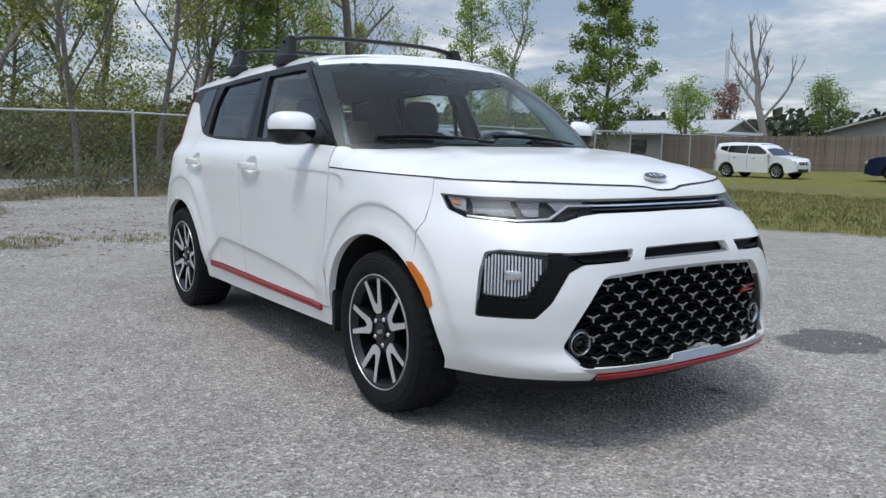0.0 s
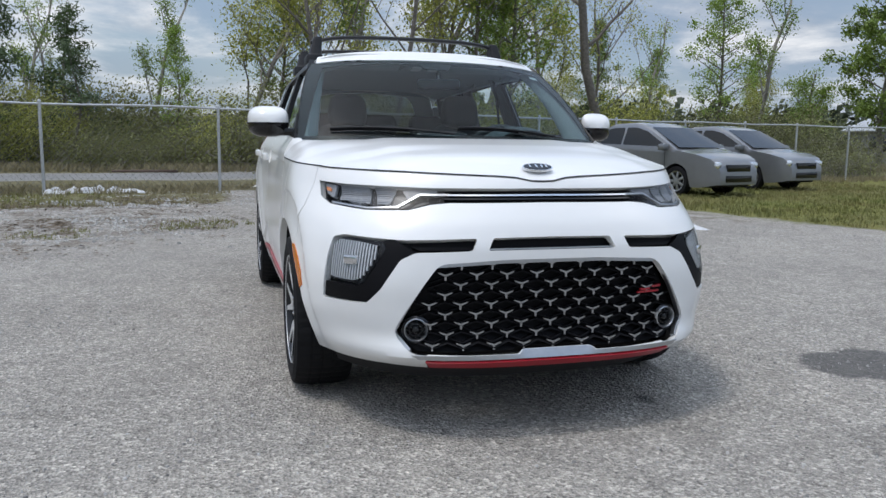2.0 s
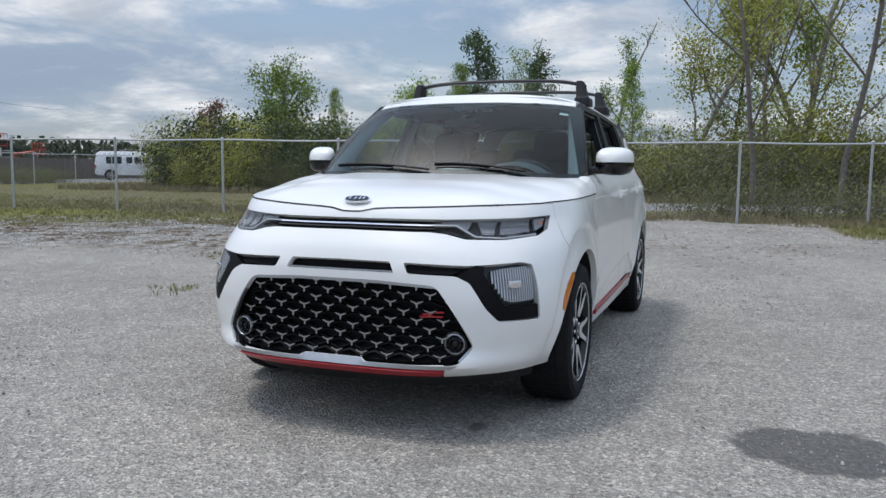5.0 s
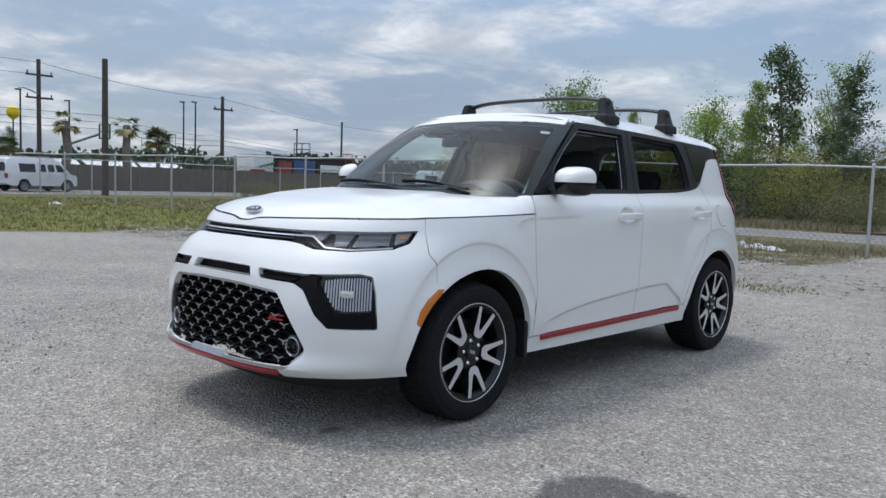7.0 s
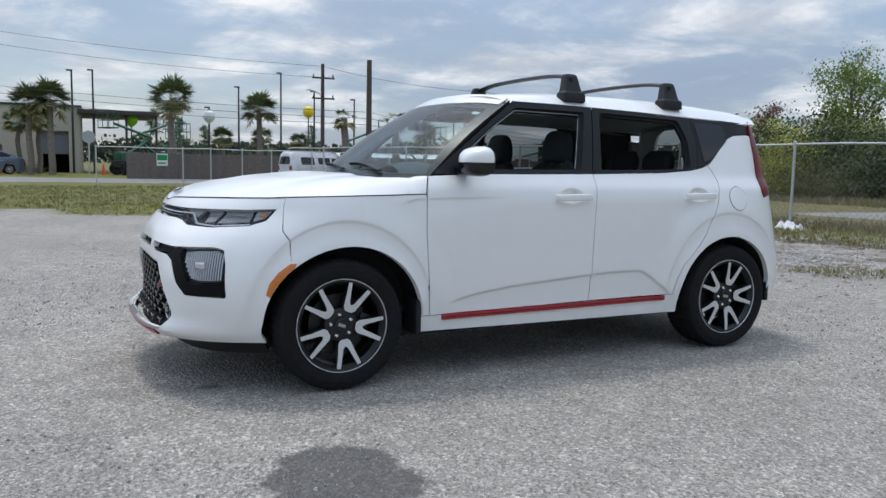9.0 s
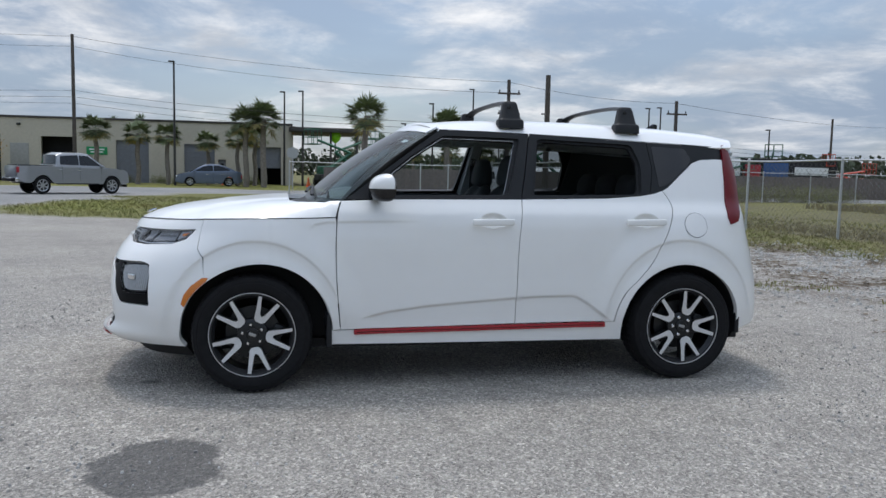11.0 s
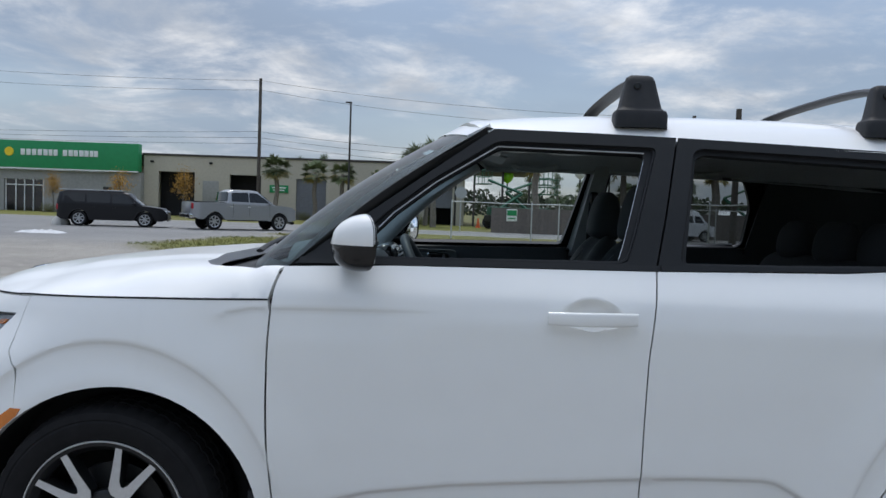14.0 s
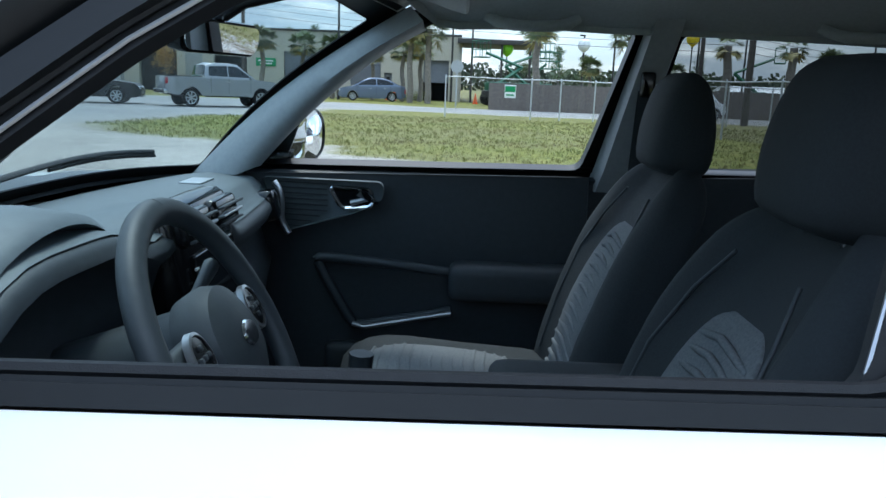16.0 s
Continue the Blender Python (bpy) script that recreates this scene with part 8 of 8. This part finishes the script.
# box trailer with adverts, house roof and sheds behind the slatted fence
tr = thing("box_trailer", "dark advertising trailer with faded panels", "trailer", m=pose(-42.5, -60, 0, 0, 0, 4))
part("box", box_bm((12.5, 2.5, 2.3), (0, 0, 1.95), .05), BLACKIN, tr, "dark box")
part("end_panel", box_bm((2.2, 2.56, 2.2), (5.2, 0, 1.95), .03), WPAINT, tr, "white end panel")
for x, w, h, mat, lb in ((2.8, 1.6, 1.0, RED, "red panel"), (.4, 2.6, 1.4, material("blue panel", (.03, .09, .25), .5, grain=.05), "blue panel"), (-3.4, 3.6, .7, WPAINT, "white bar of writing")):
    part("advert_panel", box_bm((w, .05, h), (x, 1.28, 2.05), .01), mat, tr, lb)
for x in (-4, -3, 3.5):
    part("wheel", lathe_bm([(0, -.12), (.4, -.12), (.45, 0), (.4, .12), (0, .12)], 16), RUBBER, tr).location = (x, 1.15, .45)
st = thing("site_sign", "small white and red sign board on posts", "sign", m=pose(-35.8, -57, 0))
part("board", box_bm((1.6, .06, 1.1), (0, 0, 1.3), .02), WPAINT, st)
part("board_band", box_bm((1.5, .02, .3), (0, .04, 1.6), .005), RED, st, "red band")
for x in (-.7, .7):
    part("post", box_bm((.08, .08, 1.3), (x, -.05, .65)), WPAINT, st)
low = thing("shed", "low white-roofed shed beyond the fence", "shed", m=pose(-27, -66, 0))
part("wall", box_bm((11, 6, 1.3), (0, 0, .65)), GREYWALL, low)
part("roof", prism_bm([(-3.3, 1.3), (3.3, 1.3), (0, 2.0)], 11.6, "yz", -5.8), WPAINT, low, "white metal roof")
ysign = thing("shop_sign", "yellow shop sign board on a post far away", "sign", m=pose(-58, -45.0, 0, 0, 0, -50))
part("board", box_bm((2.8, .3, 1.6), (0, 0, 3.5), .05), YELLOW, ysign)
part("sign_bar", box_bm((2.2, .04, .5), (0, .17, 3.85), .02), BLACKIN, ysign, "dark bar of writing")
part("sign_bar", box_bm((2.4, .04, .4), (0, .17, 3.2), .02), BLACKIN, ysign, "dark bar of writing")
part("post", box_bm((.3, .3, 2.7), (0, 0, 1.35), .03), GALV, ysign)
# fence signs
for x in (-1.88,):
    s = thing("fence_sign", "small green and white notice on the fence", "sign", m=pose(x, -31.70 - .0377 * (.75 - x) + .012, 1.10))
    part("plate", box_bm((.46, .02, .52), (0, 0, 0), .01), WPAINT, s)
    part("plate_band", box_bm((.42, .01, .24), (0, .016, .1), .004), GREENWALL, s, "green band")
    part("plate_bar", box_bm((.32, .01, .06), (0, .016, -.14), .004), GREENWALL, s, "green bar of writing")
stop = thing("road_sign", "grey round road sign seen from behind", "sign", m=pose(.4, -45.5, 0))
part("post", lathe_bm([(.04, 0), (.04, 2.2)], 8, "z"), GALV, stop)
part("plate", lathe_bm([(0, -.02), (.38, -.02), (.38, .02), (0, .02)], 8), SATIN, stop).location = (0, .06, 2.3)
rk = part("boulder", lathe_bm([(.0, .42), (.2, .38), (.36, .2), (.4, 0)], 9, "z"), CONCRETE)
tagged(rk, "pale boulder beside the road", "boulder")
rk.location = (17.9, -31.5, 0)
# white cloth and rubbish on the ground
LITTER = material("crumpled white plastic sheet", (.56, .57, .58), .6, grain=.15, grain_scale=12)


def crumple(name, label, x, y, w, d, h, seed):
    V, F = [], []
    n, m = 22, 14
    for j in range(m):
        for i in range(n):
            u, v = i / (n - 1) - .5, j / (m - 1) - .5
            q = Vector((u * w * 3 + seed, v * d * 3, seed * .7))
            e = max(0, 1 - (abs(u) * 2) ** 4) * max(0, 1 - (abs(v) * 2) ** 4)
            V.append((x + u * w + .08 * noise.noise(q * 1.7), y + v * d + .1 * noise.noise(q * 1.3 + Vector((5, 0, 0))), max(-.01, h * (.25 + abs(noise.noise(q * 2.2)) * 1.4) * e - .012)))
    for j in range(m - 1):
        for i in range(n - 1):
            a = j * n + i
            F.append((a, a + 1, a + n + 1, a + n))
    return tagged(finish(name, V, F, LITTER, angle=60), label, "litter")


crumple("plastic_sheet", "crumpled white plastic sheet on the gravel edge", -4.4, 4.65, .8, .6, .07, 1)
crumple("plastic_sheet", "torn white sheet lying below the fence", -12.0, -3.3, .5, 1.7, .16, 2)
crumple("plastic_bag", "small white bag of rubbish on the grass", -10.7, -6.6, .35, .55, .2, 3)
crumple("plastic_bag", "small white bag of rubbish on the grass", -11.6, -4.1, .3, .45, .16, 4)
crumple("plastic_sheet", "flat white sheet on the far grass", 14.5, -23.5, 1.6, .8, .12, 5)
crumple("plastic_bag", "small white scrap on the lawn", -6.2, -24.0, .5, .3, .1, 6)
PLANK = material("brown rotten plank", (.10, .065, .05), .9, grain=.25, grain_scale=10)
pk = part("plank", box_bm((.22, 1.9, .05), (0, 0, .03), .008), PLANK)
tagged(pk, "brown plank lying by the lane", "plank")
pk.matrix_basis = pose(-21.4, -3.3, .03, 0, 3, 8)
bw = thing("far_building", "long low grey building behind the thicket", "building", m=pose(-52, -9, 0, 0, 0, 90))
part("wall", box_bm((34, 8, 2.4), (0, 0, 1.2)), GREYWALL, bw)
part("roof", box_bm((35, 9, .25), (0, 0, 2.5), .03), CONCRETE, bw, "pale flat roof")
# houses to the north
SIDING = material("grey house siding", (.24, .24, .235), .8, grain=.06, grain_scale=4)
METALROOF = material("grey metal roof", (.44, .45, .46), .45, .3, grain=.06, grain_scale=5)


def house(label, x, y, rz, L, W, h, ridge, wall_mat):
    t = thing("house", label, "house", m=pose(x, y, 0, 0, 0, rz))
    part("wall", merged(box_bm((L, W, h), (0, 0, h / 2)), prism_bm([(-W / 2, h), (W / 2, h), (0, h + ridge)], L - .05, "yz", -L / 2 + .025)), wall_mat, t)
    for s in (1, -1):
        r = part("roof", box_bm((L + .7, math.hypot(W / 2 + .4, ridge * 1.1), .1), (0, 0, 0), .02), METALROOF, t, "grey metal roof slope")
        r.matrix_basis = pose(0, s * (W / 4 + .1), h + ridge / 2, -s * math.degrees(math.atan2(ridge, W / 2)), 0, 0)
    part("fascia", box_bm((.08, W + .8, .18), (L / 2 + .33, 0, h + .02), .01), WPAINT, t, "white fascia")
    w = part("window", box_bm((.06, 1.6, .9), (L / 2 + .02, -W * .2, h * .6), .01), SCREEN, t, "dark window")
    part("frame", box_bm((.08, .07, .9), (L / 2 + .03, -W * .2, h * .6), .005), WPAINT, w)
    for k in range(3):
        part("window", box_bm((1.1, .06, .9), (-L * .3 + k * L * .28, -W / 2 - .02, h * .6), .01), SCREEN, t, "dark window")
    return t


house("low grey-roofed house behind the chain-link fence", -32.6, 41.2, 14, 10.4, 6.0, 2.05, .85, SIDING)
house("pale sided shed beyond the board fence", -21.0, 51.5, 100, 9, 7, 2.3, .9, SIDING)
twr = thing("lattice_tower", "thin lattice radio tower far away", "tower", m=pose(-66.6, 94.6, 0))
for a in range(3):
    c, s = .35 * math.cos(a * 2.094), .35 * math.sin(a * 2.094)
    tube("leg", [(c, s, 0), (c * .7, s * .7, 15)], .05, GALV, twr, seg=4)
V, F = [], []
for k in range(24):
    for a in range(3):
        p = [(.33 * math.cos((a + q) * 2.094), .33 * math.sin((a + q) * 2.094), (k + q) * .62) for q in (0, 1)]
        for row in tube_rows(p, .02, 3):
            V.extend(row)
        b = len(V) - 6
        F += [(b + i, b + (i + 1) % 3, b + 3 + (i + 1) % 3, b + 3 + i) for i in range(3)]
finish("brace", V, F, GALV, twr)

# ---- parked vehicles ----
def paint(name, col, metal=.0):
    return material(name, col, .35, metal, coat=1.0 if max(col) > .05 else .0, spec=.5 if max(col) > .05 else .25, grain=.03, grain_scale=10)


CARGLASS = material("dark vehicle glass", (.010, .012, .014), .08, spec=.4, grain=.1, grain_scale=3)
SILVERPAINT = paint("grey silver metallic paint", (.19, .195, .20), .5)
PALESILVER = paint("silver metallic paint", (.27, .28, .295), .4)
STEELBLUE = paint("steel blue paint", (.10, .13, .19), .4)
BLACKPAINT = paint("black paint", (.010, .010, .012))
WHITEPAINT = paint("white paint", (.75, .76, .77))
BLUEPAINT = paint("dark blue paint", (.012, .018, .05), .3)


def vehicle(name, label, m, paint_mat, half, wheels, wheel_r, belt, low, top, glass_side, glass_front=None, glass_rear=None, tail=RED, bed=None):
    """A parked vehicle from its side lines. belt, low, top: heights along x; top above belt is the cabin, narrowed towards the roof."""
    t = thing(name, label, "pickup" if bed else "car", m=m)
    f = lambda line, x: float(np.interp(x, *zip(*line)))
    x0, x1 = belt[0][0], belt[-1][0]
    L = x1 - x0

    def width(x):
        u = (x - x0) / L
        return half * (1 - .22 * max(0, 1 - u / .08) ** 2 - .30 * max(0, 1 - (1 - u) / .12) ** 2)

    def side_y(x, z):
        b, w = f(belt, x), width(x)
        if z <= b:
            return w * (1 - .05 * max(0, (.45 - (z - .2) / max(.1, b - .2))) ** 2 - .02 * max(0, (z - .2) / max(.1, b - .2) - .7))
        return w * .985 - .30 * (z - b)
    xs = sorted(set(list(np.linspace(x0, x1, 42)) + [p[0] for p in belt] + [p[0] for p in top]))
    rows = []
    for x in xs:
        zl, zb, zt = f(low, x), f(belt, x), f(top, x)
        for wx in wheels:
            d = abs(x - wx)
            if d < wheel_r * 1.18:
                zl = max(zl, wheel_r + math.sqrt((wheel_r * 1.18) ** 2 - d * d))
        zl = min(zl, zb - .05)
        zt = max(zt, zb + .001)
        half_row = [(x, side_y(x, z), z) for z in (zl, zl + (zb - zl) * .12, zl + (zb - zl) * .5, zb - .06, zb)]
        half_row += [(x, side_y(x, zb + (zt - zb) * q), zb + (zt - zb) * q) for q in (.5, .9)]
        yy = side_y(x, zt)
        half_row += [(x, yy * .93, zt + .004), (x, yy * .5, zt + .02), (x, 0, zt + .025)]
        rows.append(half_row + [(a, -b, c) for a, b, c in reversed(half_row[:-1])])
    loft("body", rows, paint_mat, t, closed=True, caps=True, angle=38)
    part("underside", box_bm((L * .9, half * 1.5, .12), ((x0 + x1) / 2, 0, f(low, 0) + .06), .02), DARK, t)
    for poly in glass_side:
        for s in (1, -1):
            bm = bmesh.new()
            pts = dense(rounded(poly, .04, 2), .15)
            vs = [bm.verts.new((x, s * (side_y(x, z) + .008), z)) for x, z in pts]
            vi = [bm.verts.new((x, s * (side_y(x, z) - .02), z)) for x, z in pts]
            bm.faces.new(vs if s < 0 else list(reversed(vs)))
            for i in range(len(vs)):
                bm.faces.new((vs[i], vs[(i + 1) % len(vs)], vi[(i + 1) % len(vs)], vi[i]))
            bmesh.ops.recalc_face_normals(bm, faces=bm.faces)
            part("side_window", bm, CARGLASS, t, "dark side window")
    for g, nm in ((glass_front, "windshield"), (glass_rear, "rear_window")):
        if g:
            (xa, za), (xb, zb) = g
            ya, yb = side_y(xa, za) * .90, side_y(xb, zb) * .90
            off = .012 if nm == "windshield" else -.012
            rows = [[(xa + off + .05 * (1 - (q / ya) ** 2) * (1 if off > 0 else -1), q, za + .03), (xb + off + .03 * (1 - (q / ya) ** 2) * (1 if off > 0 else -1), q * yb / ya, zb + .02)] for q in np.linspace(-ya, ya, 9)]
            loft(nm, rows, CARGLASS, t, "dark glass", flip=nm == "windshield")
    wob = None
    for wx in wheels:
        for s in (1, -1):
            if wob is None:
                wob = part("wheel", lathe_bm([(.0, -.06), (wheel_r * .6, -.05), (wheel_r * .68, -.02), (wheel_r * .68, -.2)], 28), DARK, t)
                part("tyre", lathe_bm([(wheel_r * .66, -.2), (wheel_r * .9, -.2), (wheel_r, -.17), (wheel_r, -.03), (wheel_r * .93, .0), (wheel_r * .7, .0), (wheel_r * .66, -.02)], 36), RUBBER, wob, "black tyre")
                for k in range(7):
                    a = k * 2 * math.pi / 7
                    o = part("rim_spoke", box_bm((wheel_r * .64, .03, wheel_r * .16), (wheel_r * .34, -.028, 0), .008), SATIN, wob, "silver spoke")
                    o.rotation_euler = (0, a, 0)
                part("rim", lathe_bm([(wheel_r * .60, -.02), (wheel_r * .69, -.005), (wheel_r * .71, -.02)], 36), SATIN, wob, "silver rim edge")
                part("cap", lathe_bm([(0, -.005), (wheel_r * .18, -.01), (wheel_r * .2, -.04)], 14), SATIN, wob)
                wob.matrix_basis = pose(wx, half - .02, wheel_r)
            else:
                copy_thing(wob, pose(wx, s * (half - .02), wheel_r, 0, 0, 0 if s > 0 else 180))
    # shut lines of the doors and a dark strip under the sills
    for s in (1, -1):
        seams = [glass_side[0][0][0] - .02] + [g[0][0] + .04 for g in glass_side[1:2]] + [glass_side[1][1][0] + .10]
        for sx in seams:
            zs = np.linspace(f(low, sx) + .16, f(belt, sx) - .02, 7)
            V = [(sx + d, s * (side_y(sx, z) + .003), z) for z in zs for d in (-.006, .006)]
            finish("door_seam", V, [(2 * i, 2 * i + 1, 2 * i + 3, 2 * i + 2) for i in range(6)], DARK, t, smooth_all=False)
        x_in = [wx - wheel_r * 1.25 if wx > 0 else wx + wheel_r * 1.25 for wx in wheels]
        part("sill_strip", box_bm((abs(x_in[0] - x_in[1]), .03, .09), (sum(x_in) / 2, s * (half * .965), f(low, 0) + .06), .01), DARK, t, "dark sill strip")
    zb = f(belt, x1 - .2) + .02
    for s in (1, -1):
        hx = x1 - .16
        part("headlight", box_bm((.30, .36, .16), (hx - .05, s * half * .62, zb - .16), .06, m=Matrix.Rotation(radians(-24 * s), 4, "Z")), LAMPIN, t, "clear headlight")
        part("tail_light", box_bm((.14, .22, .28), (x0 + .05, s * half * .74, f(belt, x0) - .18), .05), tail, t, "red tail light")
        part("door_mirror", box_bm((.16, .2, .14), (glass_side[0][0][0] - .02, s * (half + .06), f(belt, glass_side[0][0][0]) + .06), .05), paint_mat, t, "door mirror")
        for hxx in (.12, -.85):
            part("door_handle", box_bm((.18, .03, .03), (hxx, s * (side_y(hxx, f(belt, hxx) - .16) + .01), f(belt, hxx) - .16), .01), CHROME if paint_mat is not BLACKPAINT else paint_mat, t, "door handle")
    part("grille", box_bm((.06, half * .9, .16), (x1 - .03, 0, zb - .22), .02), GLOSS, t, "dark grille")
    part("grille", box_bm((.08, half * 1.0, .14), (x1 - .03, 0, .38), .02), GLOSS, t, "dark lower grille")
    part("number_plate", box_bm((.02, .34, .16), (x0 - .012 if f(belt, x0) > .7 else x0, 0, .62), .004), WPAINT, t, "pale number plate")
    if bed:
        # The body is closed here; a black slab stands in for the shaded hollow.
        part("load_bed", box_bm((bed[1] - bed[0], half * 1.7, .04), ((bed[0] + bed[1]) / 2, 0, bed[2] + .03), .0), BLACKIN, t, "black slab at rim height in place of the bed's shaded hollow")
    return t


sedan = dict(half=.84, wheels=(-1.30, 1.30), wheel_r=.31, low=[(-2.2, .32), (-1.9, .20), (1.9, .20), (2.2, .26)],
             belt=[(-2.22, .86), (-2.12, .98), (-1.7, 1.03), (-.9, 1.0), (.9, .95), (1.3, .95), (1.8, .87), (2.08, .78), (2.20, .64), (2.24, .50)],
             top=[(-2.22, .86), (-2.12, 1.0), (-1.75, 1.08), (-1.15, 1.38), (-.6, 1.51), (-.1, 1.53), (.25, 1.48), (.55, 1.37), (1.28, .97), (2.08, .78), (2.24, .5)],
             glass_side=[[(1.02, 1.02), (-.25, 1.05), (-.22, 1.43), (.05, 1.43), (.38, 1.35)], [(-.30, 1.05), (-1.30, 1.08), (-1.42, 1.15), (-1.02, 1.34), (-.62, 1.42), (-.29, 1.43)]],
             glass_front=((1.28, .98), (.42, 1.42)), glass_rear=((-1.72, 1.09), (-1.08, 1.39)))
vehicle("sedan", "grey-silver sedan parked on the grass by the fence", pose(-11.45, 8.45, 0, 0, 0, 17.5), SILVERPAINT, **sedan)
vehicle("sedan", "grey-silver sedan parked behind another on the grass", pose(-13.2, 11.6, 0, 0, 0, 17), SILVERPAINT, **sedan)
boxy = dict(half=.86, wheels=(-1.27, 1.27), wheel_r=.33, low=[(-2.0, .40), (-1.8, .26), (1.8, .26), (2.05, .34)],
            belt=[(-2.02, 1.12), (-1.6, 1.12), (.9, 1.04), (1.3, 1.0), (1.85, .90), (2.08, .70)],
            top=[(-2.02, 1.14), (-1.85, 1.56), (-1.2, 1.61), (.1, 1.58), (.45, 1.48), (1.05, 1.02), (2.08, .7)],
            glass_side=[[(.92, 1.08), (-.2, 1.10), (-.2, 1.47), (.30, 1.46)], [(-.23, 1.10), (-1.22, 1.16), (-1.20, 1.46), (-.23, 1.48)], [(-1.25, 1.18), (-1.66, 1.30), (-1.62, 1.43), (-1.23, 1.46)]],
            glass_front=((1.05, 1.02), (.34, 1.51)), glass_rear=((-2.0, 1.16), (-1.86, 1.52)))
vehicle("compact_car", "older white boxy compact parked before the board fence", pose(-14.6, 25.6, 0, 0, 0, 2) @ Matrix.Diagonal((.84, .84, .84, 1)), WHITEPAINT, **boxy)
vehicle("compact_car", "dark blue compact car parked on the pale drive", pose(-9.0, 27.6, 0, 0, 0, -160), BLUEPAINT, **sedan)
suv = dict(half=.95, wheels=(-1.5, 1.5), wheel_r=.37, low=[(-2.5, .45), (-2.3, .30), (2.3, .30), (2.55, .40)],
           belt=[(-2.52, 1.08), (-2.0, 1.10), (1.1, 1.05), (1.6, 1.02), (2.3, .93), (2.55, .70)],
           top=[(-2.52, 1.1), (-2.42, 1.60), (-2.0, 1.72), (.3, 1.71), (.75, 1.60), (1.35, 1.04), (2.55, .7)],
           glass_side=[[(1.05, 1.12), (.0, 1.14), (.0, 1.58), (.55, 1.56)], [(-.08, 1.14), (-1.15, 1.15), (-1.15, 1.59), (-.08, 1.59)], [(-1.23, 1.16), (-2.25, 1.18), (-2.2, 1.56), (-1.23, 1.59)]],
           glass_front=((1.35, 1.04), (.62, 1.64)), glass_rear=((-2.52, 1.12), (-2.42, 1.58)))
wagon = vehicle("wagon", "long black wagon with a silver roof and silver wheels", pose(15.75, -32.1, 0, 0, 0, 194) @ Matrix.Diagonal((.90, .90, .90, 1)), BLACKPAINT, **suv)
part("roof_panel", box_bm((2.9, 1.42, .05), (-.95, 0, 1.735), .02), SATIN, wagon, "silver roof panel")
truck = dict(half=.99, wheels=(-1.75, 1.85), wheel_r=.41, low=[(-2.85, .66), (-2.6, .52), (2.4, .46), (2.9, .52)],
             belt=[(-2.9, 1.30), (-1.0, 1.31), (1.25, 1.26), (1.75, 1.25), (2.6, 1.17), (2.84, 1.05), (2.93, .80)],
             top=[(-2.9, 1.30), (-1.08, 1.32), (-.98, 1.84), (-.70, 1.94), (.3, 1.95), (.65, 1.90), (1.52, 1.27), (2.84, 1.05), (2.93, .8)],
             glass_side=[[(1.30, 1.34), (.15, 1.36), (.15, 1.83), (.62, 1.81)], [(.10, 1.36), (-.86, 1.38), (-.82, 1.80), (.10, 1.84)]],
             glass_front=((1.52, 1.27), (.66, 1.90)), glass_rear=((-1.08, 1.38), (-1.0, 1.82)), bed=(-2.78, -1.15, 1.30))
pickup = vehicle("pickup_truck", "silver crew-cab pickup truck on the road", pose(10.4, -33.0, 0, 0, 0, 215) @ Matrix.Diagonal((.83, .92, .92, 1)), PALESILVER, **truck)
part("rear_bumper", box_bm((.16, 1.8, .2), (-2.96, 0, .66), .04), CHROME, pickup, "chrome rear bumper")
part("tailgate", box_bm((.05, 1.5, .5), (-2.93, 0, 1.02), .02), PALESILVER, pickup, "silver tailgate")
part("running_board", box_bm((2.2, .12, .05), (.05, .95, .48), .015), DARK, pickup, "dark running board")
part("running_board", box_bm((2.2, .12, .05), (.05, -.95, .48), .015), DARK, pickup, "dark running board")
vehicle("sedan", "steel-blue sedan parked before the warehouse", pose(6.1, -53.2, 0, 0, 0, 8), STEELBLUE, **sedan)
van = dict(half=.95, wheels=(-1.35, 1.45), wheel_r=.34, low=[(-2.3, .45), (-2.1, .34), (2.1, .34), (2.32, .42)],
           belt=[(-2.32, 1.08), (-2.0, 1.10), (1.3, 1.06), (1.6, 1.04), (2.15, .95), (2.34, .70)],
           top=[(-2.32, 1.1), (-2.22, 1.80), (-2.0, 1.95), (.7, 1.95), (1.1, 1.80), (1.65, 1.06), (2.34, .7)],
           glass_side=[[(1.4, 1.14), (.75, 1.15), (.75, 1.58), (1.1, 1.56)], [(.62, 1.15), (.2, 1.15), (.2, 1.58), (.62, 1.58)], [(.08, 1.15), (-.3, 1.15), (-.3, 1.58), (.08, 1.58)], [(-.6, 1.12), (-1.6, 1.12), (-1.6, 1.60), (-.6, 1.60)]],
           glass_front=((1.65, 1.06), (1.05, 1.78)), glass_rear=((-2.32, 1.12), (-2.22, 1.62)))
vehicle("camper_van", "white raised-roof camper van on the road beyond the fence", pose(-11.1, -39.5, 0, 0, 0, 196) @ Matrix.Diagonal((.86, .86, .86, 1)), WHITEPAINT, **van)
vehicle("delivery_van", "white delivery van on the far road", pose(-40.0, -38.1, 0, 0, 0, 131), WHITEPAINT, **van)
